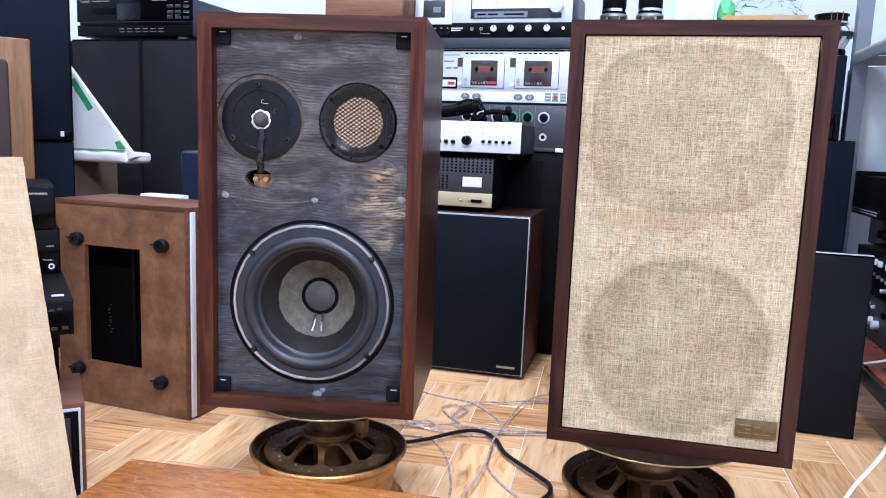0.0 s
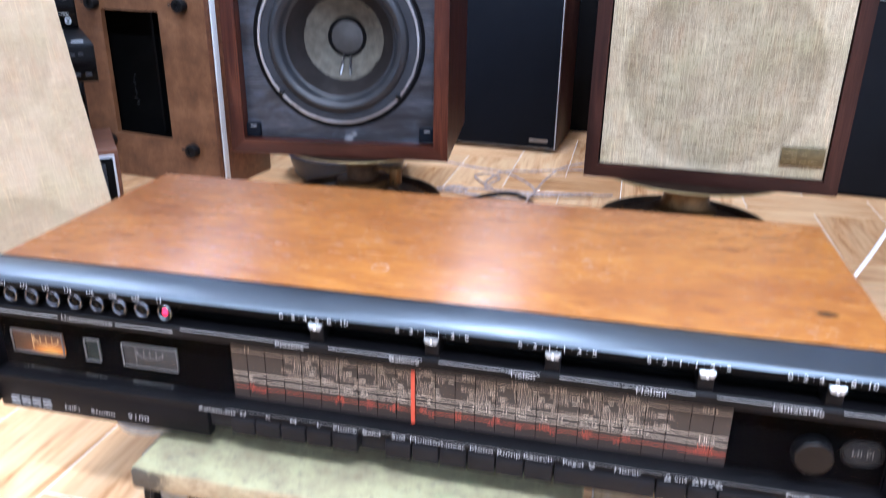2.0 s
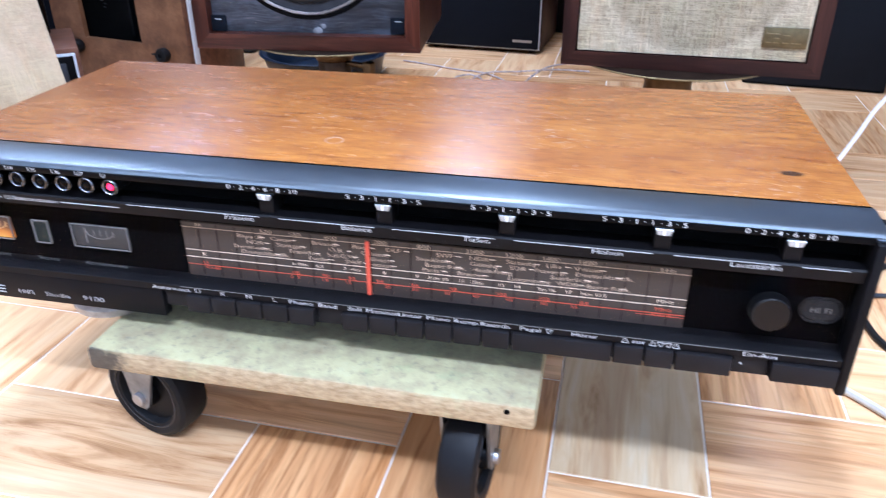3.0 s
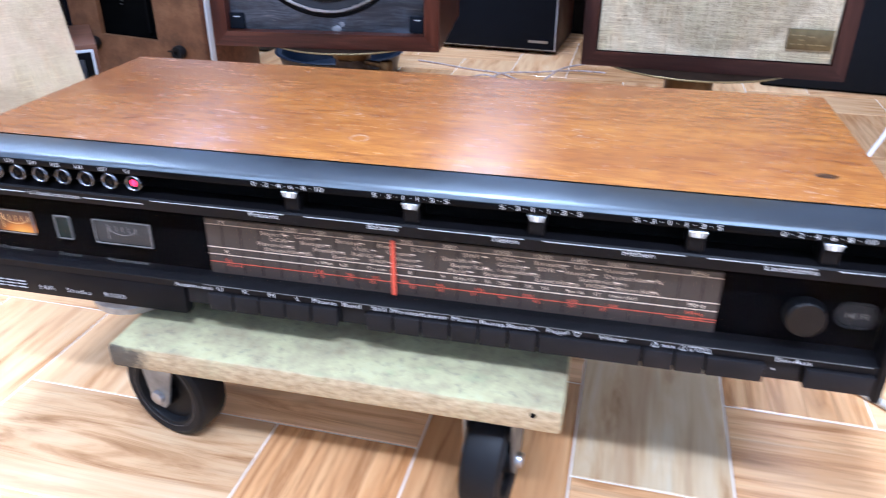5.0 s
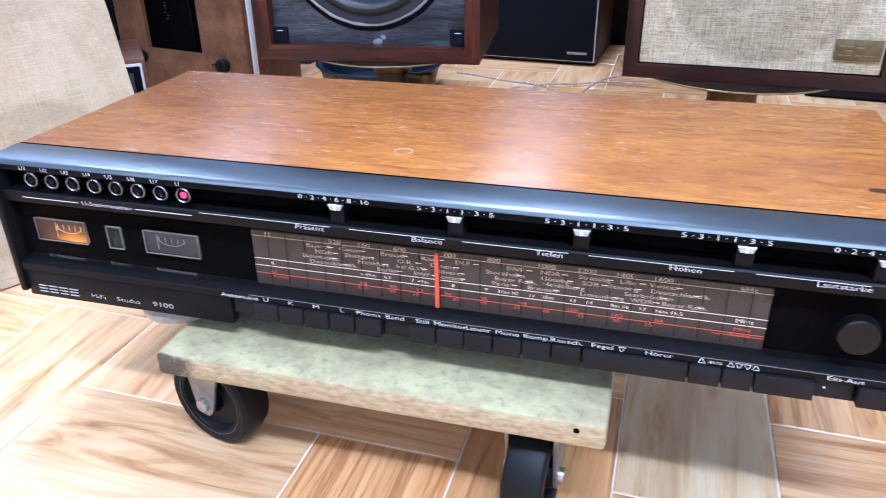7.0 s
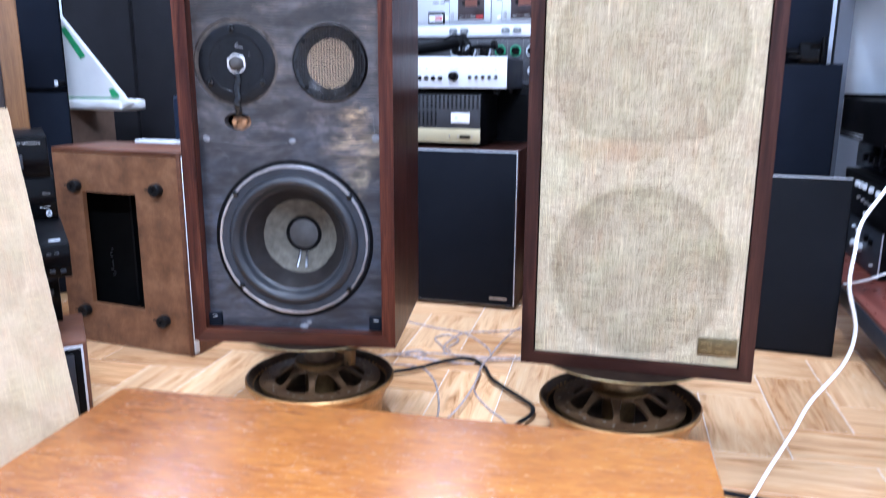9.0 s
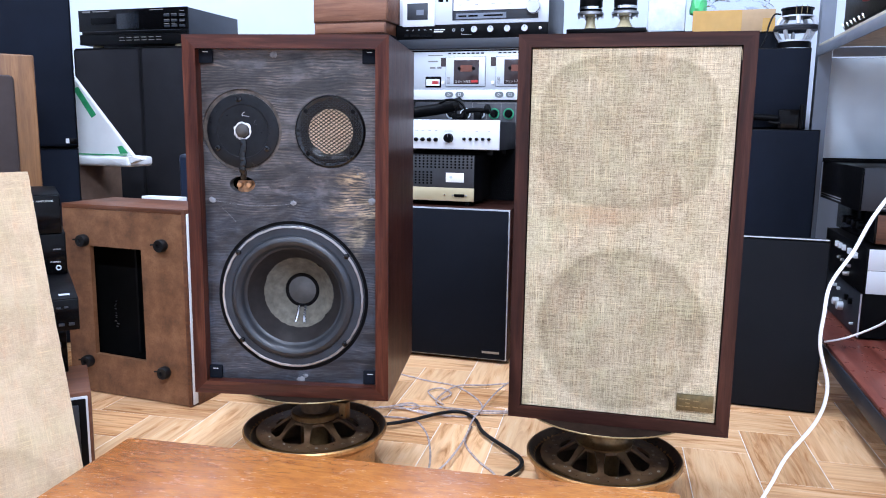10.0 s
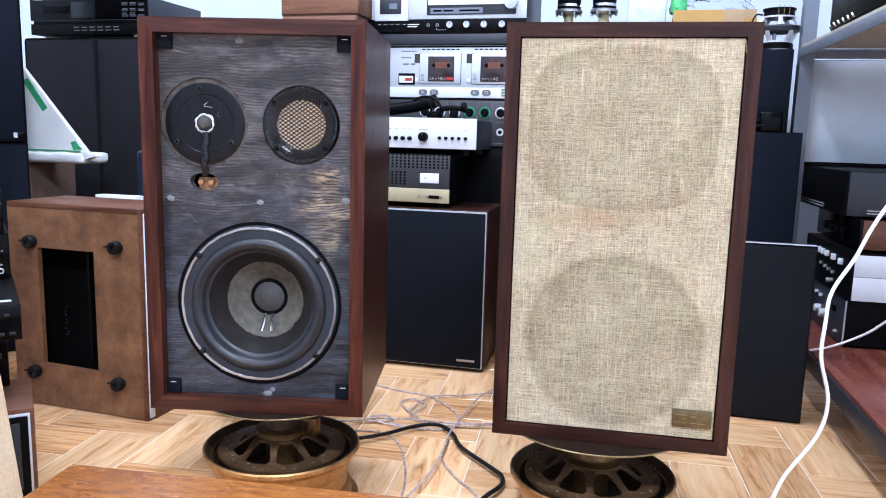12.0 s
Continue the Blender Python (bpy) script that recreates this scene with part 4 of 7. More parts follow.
    red = [("88", -0.102), ("90", -0.079), ("92", -0.059), ("94", -0.038), ("96", -0.012), ("98", 0.016), ("100", 0.050), ("102", 0.080), ("104", 0.106)]
    chan = [("2  5", -0.103), ("10", -0.080), ("15", -0.062), ("25", -0.032), ("30", -0.012), ("35", 0.012), ("40", 0.032), ("45", 0.056), ("50", 0.080), ("55", 0.101)]
    wording("vhf_lettering", [(s, u, 0.1891 + Z, 0.0027, "CENTER") for s, u in red] + [(s, u, 0.1853 + Z, 0.0025, "CENTER") for s, u in chan] + [("U", -0.1743, 0.1893 + Z, 0.0030, "CENTER"), ("Kanal", -0.1690, 0.1856 + Z, 0.0026, "CENTER"), ("MHz", 0.1595, 0.1905 + Z, 0.0028, "CENTER"), ("Kanal", 0.1585, 0.1864 + Z, 0.0028, "CENTER")], 0.0076, 1.5, M_DIAL_RED, dial, "red lettering", 0.006)
    part("needle", box(-0.0466, -0.0439, 0.0045, 0.0065, 0.1786 + Z, 0.2216 + Z), M_NEEDLE, dial, "glowing red pointer")
    wording("upper_numbers", [("%d" % (5 * k), -0.148 + 0.0178 * k, 0.2325 + Z, 0.0021, "CENTER") for k in range(1, 18)], -0.0042, 1.2, M_BADGE, t)
    # tuning knob and round badge
    part("tuning_knob", lathe([(0, 0.0086), (0.0112, 0.0086), (0.0120, 0.0076), (0.0125, 0.0020), (0.0128, 0.0)], 44, front(0.2226, 0.2042 + Z, 0.0002)), M_KNOB, t, "round black tuning knob")
    bad = part("round_badge", disc(0.0074, 0.0003, front(0.2512, 0.2036 + Z, 0.0064), 36), M_BADGE, t, "faded badge of two overlapping ringed discs")
    part("badge_disc", disc(0.0074, 0.0003, front(0.2584, 0.2036 + Z, 0.0062), 36), M_BADGE, bad)
    for u, r in ((0.2512, 0.0086), (0.2512, 0.0097), (0.2584, 0.0086), (0.2584, 0.0097)):
        part("badge_ring", ring(r - 0.0005, r, 0.0003, front(u, 0.2036 + Z, 0.0060), 36), M_BADGE, bad)
    wording("badge_lettering", [("HI FI", 0.2548, 0.2036 + Z, 0.0042, "CENTER")], 0.0052, 1.2, M_PRINT_DIM, bad)
    # keys
    labels = ["Autom.aus", "U", "K", "M", "L", "Phono", "Band", "Still", "Monitor", "Linear", "Mono", "Rump.", "Rausch."]
    keys, words = [], []
    for k, s in enumerate(labels):
        a = -0.2062 + 0.0205 * k
        keys.append((a, a + 0.0193, 0.006 if k in (0, 6) else 0.0))
        words.append((s, a + (0.0080 if k == 0 else 0.0094), 0.1723 + Z, 0.0034, "CENTER"))
    keys += [(0.0606, 0.1286, 0.0), (0.1297, 0.1492, 0.0), (0.1503, 0.1689, 0.0), (0.1700, 0.2056, 0.0), (0.2066, 0.2292, 0.006), (0.2304, 0.2708, 0.0)]
    words += [("Pegel", 0.0730, 0.1723 + Z, 0.0033, "CENTER"), ("Hörer", 0.1097, 0.1723 + Z, 0.0033, "CENTER"), ("aus", 0.1452, 0.1723 + Z, 0.0031, "CENTER"), ("Ein-Aus", 0.2222, 0.1723 + Z, 0.0033, "CENTER")]
    for a, b, push in keys:
        part("key", box(a, b, -0.0095 + push, 0.0038, 0.1550 + Z, 0.1690 + Z, 0.0009), M_KEY, t)
    wording("key_lettering", words, -0.0067, 1.55, M_PRINT, t, "white key names")
    for u, up in ((0.0858, False), (0.1367, True), (0.1546, True), (0.1596, False), (0.1648, False), (0.1698, True)):
        tri = bmesh.new()
        s = 1 if up else -1
        pts = [(-0.0021, -0.0016 * s), (0.0021, -0.0016 * s), (0.0004, 0.0016 * s), (-0.0004, 0.0016 * s)]
        for (ax, az), (bx, bz_) in zip(pts, pts[1:] + pts[:1]):
            tube([(u + ax, -0.0068, 0.1723 + Z + az), (u + bx, -0.0068, 0.1723 + Z + bz_)], 0.00022, 4, 1, tri)
        part("speaker_symbol", tri, M_PRINT, t)
    strips("rail_line", [(-0.19, 0.268, 0.1748 + Z, 0.17505 + Z)], -0.0066, M_PRINT_DIM, t)
    part("indicator_dot", disc(0.0007, 0.0004, front(0.2120, 0.1630 + Z, -0.0036), 10), M_PRINT, t)
    # maker's mark as plain bars, model line in letters
    mark = bmesh.new()
    for k in range(4):
        a = -0.3874 + k * 0.0100
        for z0 in (0.1499, 0.1527, 0.1555):
            box(a, a + 0.0080, -0.0060, -0.0056, z0 + Z, z0 + 0.0009 + Z, bm=mark)
    part("maker_mark", mark, M_PRINT_GREY, t, "grey maker's mark of plain bars")
    wording("model_lettering", [("HiFi", -0.3301, 0.1525 + Z, 0.0040, "CENTER"), ("Studio", -0.3016, 0.1527 + Z, 0.0040, "CENTER"), ("9100", -0.2695, 0.1531 + Z, 0.0044, "CENTER")], -0.0057, 1.6, M_PRINT_GREY, t, "grey model lettering")
    for u, v in ((-0.279, 0.034), (0.040, 0.075), (-0.225, 0.225), (0.040, 0.225)):
        part("rubber_foot", lathe([(0, 0.0), (0.029, 0.0), (0.034, 0.003), (0.035, 0.009), (0.033, 0.0130), (0.018, 0.0140), (0.018, 0.0233), (0, 0.0233)], 32, Matrix.Translation((u, v, 0.0))), M_FOOT, t, "clear rubber foot")
    return t


receiver()




def dolly():
    t = thing("wheeled_dolly", "small dolly of worn pale-green board on black rubber casters", "dolly", RADIO)
    bm = box(-0.262, 0.0825, -0.036, 0.262, 0.108, 0.128, 0.0035, 2)
    part("board", bm, M_CHIP, t, "worn pale-green painted board with a chewed edge")
    part("board_mark", disc(0.0022, 0.0006, front(0.0625, 0.1225, -0.0357), 9), M_BLACK_MATT, t)
    for u, v, swing in ((-0.254, 0.026, -14), (0.031, 0.004, 84), (-0.225, 0.215, 30), (0.03, 0.215, 70)):
        c = part("caster", box(u - 0.026, u + 0.026, v - 0.022, v + 0.022, 0.1045, 0.1079, 0.0008), M_GREYFRAME, t, "zinc swivel caster")
        turn = Matrix.Translation((u, v, 0)) @ pose(0, 0, 0, 0, 0, swing)
        wheel = lathe([(0.012, -0.0095), (0.0285, -0.0085), (0.0305, -0.0140), (0.0400, -0.0155), (0.0440, -0.0130), (0.0455, -0.0080), (0.0455, 0.0080), (0.0440, 0.0130), (0.0400, 0.0155), (0.0305, 0.0140), (0.0285, 0.0085), (0.012, 0.0095)], 40, turn @ Matrix.Translation((0, 0, 0.0456)) @ FACE, None, True)
        part("wheel", wheel, M_RUBBER, c, "black rubber wheel")
        for s in (-1, 1):
            part("wheel_ring", ring(0.0335, 0.0345, 0.0005, turn @ Matrix.Translation((0, s * 0.0146, 0.0456)) @ Matrix.Rotation(radians(90 if s < 0 else -90), 4, "X"), 40), M_WHEEL_RING, c, "worn glossy ring on the wheel")
        part("hub", lathe([(0, -0.0165), (0.011, -0.0165), (0.012, -0.0140), (0.012, 0.0140), (0.011, 0.0165), (0, 0.0165)], 24, turn @ Matrix.Translation((0, 0, 0.0456)) @ FACE), M_BLACK, c)
        for s in (-1, 1):
            leg = bmesh.new()
            y0, y1 = sorted((s * 0.0172, s * 0.0197))
            pts = [(-0.020, 0.104), (0.022, 0.104), (0.021, 0.085), (0.009, 0.040), (0.004, 0.0345), (-0.004, 0.0345), (-0.009, 0.040), (-0.016, 0.075)]
            poly(pts, y0, y1, leg)
            leg.transform(turn)
            part("fork", leg, M_GREYFRAME, c)
            part("axle_bolt", disc(0.0062, 0.004, turn @ Matrix.Translation((0, s * 0.0198, 0.0456)) @ Matrix.Rotation(radians(90 * -s if s > 0 else 90), 4, "X"), 12, 0.001), M_STEEL, c)
        part("swivel", lathe([(0, 0.095), (0.021, 0.095), (0.024, 0.099), (0.021, 0.1044), (0, 0.1044)], 28, turn), M_GREYFRAME, c)
    return t


dolly()


# ---- the two loudspeakers on wheel stands ----
SW, SH, SD = 0.343, 0.610, 0.292
L_POSE = pose(-0.271, 1.2635, 0.1985, 0, 0, 12.0)
R_POSE = pose(0.275, 1.325, 0.1955, 0, 0, 3.9)


def cabinet(t, mz, mx, wall=0.0195):
    h = SW / 2
    for s in (-1, 1):
        pts = [(s * h, 0.0), (s * h, SH), (s * (h - wall), SH - wall), (s * (h - wall), wall)]
        bm = poly(pts, 0.0, SD)
        part("side_panel", bm, mz, t)
    for z0, z1 in ((0.0, wall), (SH, SH - wall)):
        bm = poly([(-h, z0), (h, z0), (h - wall, z1), (-h + wall, z1)], 0.0, SD)
        part("top_panel" if z0 else "bottom_panel", bm, mx, t)
    part("back_panel", box(-h + wall, h - wall, SD - 0.022, SD - 0.010, wall, SH - wall), M_MDF, t)


def bare_speaker():
    t = thing("loudspeaker", "walnut loudspeaker with its grille off, showing three drivers on stained plywood", "loudspeaker", L_POSE, "pair of loudspeakers")
    cabinet(t, M_WAL_Z, M_WAL_X, 0.022)
    y = 0.020
    Z = -0.1985
    # baffle with its driver cut-outs
    bm = bmesh.new()
    hw = SW / 2 - 0.0222
    holes = [(0.002, 0.3720 + Z, 0.1285, 64), (-0.081, 0.6545 + Z, 0.0685, 48), (0.070, 0.6545 + Z, 0.0600, 48), (-0.083, 0.5640 + Z, 0.0225, 24)]
    outer = [bm.verts.new((x, y, z)) for x, z in ((-hw, 0.0222), (hw, 0.0222), (hw, SH - 0.0222), (-hw, SH - 0.0222))]
    edges = [bm.edges.new((outer[k], outer[(k + 1) % 4])) for k in range(4)]
    for hx, hz, r, seg in holes:
        ky = 0.62 if seg == 24 else 1.0
        vs = [bm.verts.new((hx + r * math.cos(2 * math.pi * k / seg), y, hz + ky * r * math.sin(2 * math.pi * k / seg))) for k in range(seg)]
        edges += [bm.edges.new((vs[k], vs[(k + 1) % seg])) for k in range(seg)]
    bmesh.ops.triangle_fill(bm, edges=edges, use_beauty=True, normal=(0, -1, 0))
    bound = [e for e in bm.edges if e.is_boundary]
    ext = bmesh.ops.extrude_edge_only(bm, edges=bound)["geom"]
    for v in ext:
        if isinstance(v, bmesh.types.BMVert):
            v.co.y += 0.018
    bmesh.ops.recalc_face_normals(bm, faces=bm.faces)
    part("baffle", bm, M_PLY, t, "black-stained plywood baffle with bare patches")
    part("inner_board", box(-hw, hw, y + 0.075, y + 0.085, 0.0225, SH - 0.0225), M_BLACK_MATT, t)
    # woofer
    wx, wz = 0.002, 0.3720 + Z
    w = part("woofer", lathe([(0.105, 0.004), (0.1235, 0.004), (0.1262, 0.0015), (0.1262, -0.010), (0.105, -0.010)], 72, front(wx, wz, y), None, True), M_GASKET, t, "ten-inch woofer")
    metal = ring(0.1202, 0.1240, 0.0018, front(wx, wz, y - 0.0040), 144)
    for v in metal.verts:
        k = 1 + 0.006 * noise.noise(Vector((v.co.x * 60, 1.0, v.co.z * 60))) + 0.005 * noise.noise(Vector((v.co.x * 210, 6.0, v.co.z * 210)))
        v.co.x, v.co.z = wx + (v.co.x - wx) * k, wz + (v.co.z - wz) * k
    part("metal_rim", metal, M_STEEL, w, "worn bare metal rim")
    part("gasket", lathe([(0.1070, 0.0030), (0.1090, 0.0036), (0.1190, 0.0038), (0.1200, 0.0030), (0.1190, 0.0010), (0.1070, 0.0010)], 72, front(wx, wz, y), None, True), M_GASKET, w)
    part("surround", lathe([(0.1082, 0.0030), (0.1070, 0.0072), (0.1034, 0.0108), (0.0982, 0.0122), (0.0932, 0.0106), (0.0894, 0.0062), (0.0878, 0.0010), (0.0856, -0.0014), (0.0828, -0.0034)], 72, front(wx, wz, y)), M_SURROUND, w, "soft grey foam surround")
    part("cone", lathe([(0.0832, -0.0038), (0.0730, -0.0190), (0.0625, -0.0335)], 72, front(wx, wz, y)), M_CONE, w)
    rough_edge = lathe([(0.0628, -0.0325), (0.045, -0.0475), (0.0295, -0.0575)], 180, front(wx, wz, y))
    for v in rough_edge.verts:
        d = Vector((v.co.x - wx, 0, v.co.z - wz))
        if d.length > 0.055:
            k = 1 + 0.030 * noise.noise(Vector((v.co.x * 70, 3.1, v.co.z * 70))) + 0.022 * noise.noise(Vector((v.co.x * 330, 5.1, v.co.z * 330)))
            v.co.x, v.co.z = wx + d.x * k, wz + d.z * k
            v.co.y -= 0.0002
    part("bare_cone", rough_edge, M_CONE_TAN, w, "bare tan paper ring")
    part("dust_ring", ring(0.0250, 0.0310, 0.0030, front(wx, wz, y + 0.0580), 48), M_BLACK, w)
    part("dust_cap", lathe([(0, -0.0480), (0.012, -0.0495), (0.0252, -0.0560)], 48, front(wx, wz, y)), M_DUST, w)
    for s in (-1, 1):
        part("lead_wire", tube([(wx + s * 0.006, y + 0.0545, wz - 0.029), (wx + s * 0.0065, y + 0.0455, wz - 0.042), (wx + s * 0.0085, y + 0.0370, wz - 0.055)], 0.0029, 8, 4), M_CHROME, w, "silvery lead wire")
    for deg in (38, 141, 221, 319):
        a = radians(deg)
        part("screw", disc(0.0048, 0.004, front(wx + 0.1205 * math.cos(a), wz + 0.1205 * math.sin(a), y - 0.0035), 14, 0.0014), M_BLACK_WET, w)
    # Flat black ring standing for the shade in the gap round the woofer.
    part("cut_out_shade", ring(0.1262, 0.1318, 0.0010, front(wx, wz, y), 72), M_BLACK, w)
    # midrange
    mx_, mz_ = -0.081, 0.6545 + Z
    m = part("midrange", lathe([(0, 0.0), (0.0435, 0.0), (0.0445, 0.0010), (0.0600, 0.0010), (0.0620, 0.0002), (0.0622, -0.008)], 64, front(mx_ + 0.001, mz_ - 0.001, y + 0.0012)), M_PLATE, t, "black midrange driver plate")
    chalk = ring(0.0122, 0.0152, 0.0016, front(mx_ + 0.001, mz_ - 0.001, y + 0.0013), 40)
    for v in chalk.verts:
        k = 1 + 0.16 * noise.noise(Vector((v.co.x * 190, 2.0, v.co.z * 190)))
        v.co.x, v.co.z = mx_ + (v.co.x - mx_) * k, mz_ + (v.co.z - mz_) * k
    part("dome_ring", chalk, M_GLUE_PALE, m, "broken chalky white ring")
    part("dome", lathe([(0, 0.0100), (0.006, 0.0090), (0.010, 0.0055), (0.0118, 0.0)], 28, front(mx_, mz_, y + 0.0012)), M_DUST, m, "grey brown dome")
    for a in (95, 215, 325):
        sx, sz = mx_ + 0.052 * math.cos(radians(a)), mz_ + 0.052 * math.sin(radians(a))
        part("screw", disc(0.0054, 0.003, front(sx, sz, y + 0.0006), 16, 0.0014), M_BLACK_WET, m)
        for turn in (a, a + 90):
            slot = box(-0.0030, 0.0030, -0.0003, 0.0003, -0.0006, 0.0006)
            slot.transform(Matrix.Translation((sx, y - 0.0026, sz)) @ Matrix.Rotation(radians(turn), 4, "Y"))
            part("screw_slot", slot, M_BLACK_MATT, m)
    part("chalk_scrawl", tube([(mx_ + 0.006, y - 0.0001, mz_ + 0.031), (mx_ + 0.002, y - 0.0001, mz_ + 0.028), (mx_ + 0.001, y - 0.0001, mz_ + 0.025), (mx_ + 0.007, y - 0.0001, mz_ + 0.024), (mx_ + 0.013, y - 0.0001, mz_ + 0.0235)], 0.00035, 5, 4), M_GLUE_PALE, m, "faint chalk scrawl")
    part("chalk_scrawl", tube([(mx_ + 0.024, y - 0.0001, mz_ + 0.017), (mx_ + 0.021, y - 0.0001, mz_ + 0.014), (mx_ + 0.022, y - 0.0001, mz_ + 0.010), (mx_ + 0.026, y - 0.0001, mz_ + 0.010)], 0.00022, 5, 4), M_GLUE, m)
    strap = tube([(mx_ + 0.001, y + 0.0006, mz_ - 0.015), (mx_ + 0.0022, y - 0.0008, mz_ - 0.026), (mx_ - 0.0005, y - 0.0016, mz_ - 0.040), (mx_ + 0.0015, y - 0.0022, mz_ - 0.053), (mx_ - 0.001, y - 0.0036, mz_ - 0.063), (mx_ + 0.001, y + 0.0005, mz_ - 0.072), (mx_ - 0.001, y + 0.0050, mz_ - 0.080)], 0.0056, 10, 7)
    for v in strap.verts:
        v.co.y = y + (v.co.y - y) * 0.55 + 0.0012 * noise.noise(Vector((v.co.x * 260, 4.0, v.co.z * 330)))
        v.co.x += 0.0010 * noise.noise(Vector((v.co.x * 100, 9.0, v.co.z * 190)))
    part("tape_strap", strap, M_BLACK_WET, m, "creased shiny black tape over the leads")
    part("hole_lining", box(mx_ - 0.014, mx_ + 0.019, y + 0.0120, y + 0.0185, 0.548 + Z, 0.570 + Z), M_COPPER, t, "bare wood terminal hole")
    for s in (-0.008, 0.008):
        part("terminal", disc(0.0045, 0.006, front(mx_ - 0.001 + s, 0.5625 + Z, y + 0.0098), 14, 0.0012), M_COPPER, t, "copper terminal stud")
    part("routed_ledge", ring(0.0600, 0.0690, 0.0030, front(mx_, mz_, y + 0.0060), 64), M_LEDGE, t, "rubbed wood ledge round the midrange driver")
    # tweeter behind a mesh
    tx, tz = 0.070, 0.6545 + Z
    tw = part("tweeter", lathe([(0.0375, -0.003), (0.0420, -0.0010), (0.050, 0.0035), (0.0565, 0.0042), (0.0590, 0.0020), (0.0592, -0.006), (0.0375, -0.006)], 56, front(tx, tz, y), None, True), M_BLACK_WET, t, "small cone tweeter behind black wire mesh")
    part("cone", lathe([(0, -0.004), (0.012, -0.003), (0.016, -0.0085), (0.0374, -0.0030)], 48, front(tx, tz, y)), M_TWEETER, tw, "amber cone")
    mesh_bm = bmesh.new()
    pitch_u, pitch_w, r_max = 0.0086, 0.0060, 0.0545
    for i in range(-17, 18):
        for j in range(-24, 25):
            cx, cz = (i + 0.5 * (j % 2)) * pitch_u, j * pitch_w * 0.5
            if math.hypot(cx, cz) > r_max - 0.002:
                continue
            for dx, dz in ((pitch_u / 2, pitch_w / 2), (pitch_u / 2, -pitch_w / 2)):
                ex, ez = cx + dx, cz + dz
                if math.hypot(ex, ez) > r_max:
                    continue
                dome = lambda a, b: y - 0.0052 - 0.004 * (1 - (a * a + b * b) / r_max ** 2)
                p0, p1 = Vector((tx + cx, dome(cx, cz), tz + cz)), Vector((tx + ex, dome(ex, ez), tz + ez))
                n_ = Vector((0, 1, 0)).cross(p1 - p0).normalized() * 0.00078
                q = [mesh_bm.verts.new(p) for p in (p0 - n_, p1 - n_, p1 + n_, p0 + n_)]
                mesh_bm.faces.new(q)
    wire = part("wire_mesh", mesh_bm, M_BLACK_WET, tw, "black expanded wire mesh")
    sol = wire.modifiers.new("thick", "SOLIDIFY")
    sol.thickness = 0.0005
    rim_bumps = bmesh.new()
    rng = random.Random(4)
    for k in range(44):
        a = 2 * math.pi * k / 44 + rng.uniform(-0.03, 0.03)
        rr = rng.uniform(0.0530, 0.0575)
        bmesh.ops.create_icosphere(rim_bumps, subdivisions=1, radius=rng.uniform(0.0012, 0.0026), matrix=Matrix.Translation((tx + rr * math.cos(a), y - 0.0045, tz + rr * math.sin(a))))
    part("mesh_edge", rim_bumps, M_BLACK_WET, tw, "lumpy black sealant")
    for a in (40, 140, 225, 318):
        part("screw", disc(0.004, 0.003, front(tx + 0.0515 * math.cos(radians(a)), tz + 0.0515 * math.sin(radians(a)), y - 0.0040), 12, 0.001), M_BLACK, tw)
    # small fittings on the baffle
    for px, pz in ((-0.138, 0.7755), (0.137, 0.7755), (-0.139, 0.2330), (0.137, 0.2345)):
        part("fastener_pad", box(px - 0.0115, px + 0.0115, y - 0.0065, y - 0.0001, pz - 0.0115 + Z, pz + 0.0115 + Z, 0.001), M_CLOTH_BLK, t, "black hook-and-loop pad")
        part("pad_tick", box(px - 0.004, px + 0.005, y - 0.0069, y - 0.0064, pz + 0.0060 + Z, pz + 0.0070 + Z), M_PRINT, t, "small white tick on the pad")
    rng = random.Random(9)
    for gx, gz, gr in ((0.0057, 0.5341, 0.0045), (-0.1366, 0.5366, 0.0055), (0.1405, 0.540, 0.006), (-0.0235, 0.7784, 0.0055), (0.0128, 0.2240, 0.006), (0.116, 0.585, 0.0015), (0.022, 0.231, 0.004)):
        blob = bmesh.new()
        bmesh.ops.create_icosphere(blob, subdivisions=2, radius=gr, matrix=Matrix.Translation((gx, y, gz + Z)) @ Matrix.Diagonal((1.1, 0.25, 0.9, 1)))
        for v in blob.verts:
            v.co += Vector((rng.uniform(-1, 1), 0, rng.uniform(-1, 1))) * gr * 0.28
        part("glue_blob", blob, M_GLUE, t, "dried white glue")
    part("glue_string", tube([(-0.135, y - 0.001, 0.5366 + Z), (-0.105, y - 0.0012, 0.531 + Z), (-0.06, y - 0.001, 0.5285 + Z), (-0.02, y - 0.0012, 0.5300 + Z), (0.004, y - 0.001, 0.5335 + Z)], 0.00024, 5, 4), M_GLUE, t)
    part("glue_string", tube([(0.100, y - 0.001, 0.602 + Z), (0.122, y - 0.0012, 0.594 + Z), (0.135, y - 0.001, 0.578 + Z), (0.139, y - 0.001, 0.548 + Z)], 0.00018, 5, 4), M_GLUE, t)
    part("glue_string", tube([(-0.126, y - 0.001, 0.529 + Z), (-0.110, y - 0.001, 0.515 + Z), (-0.096, y - 0.001, 0.500 + Z)], 0.00015, 5, 4), M_GLUE, t)
    return t


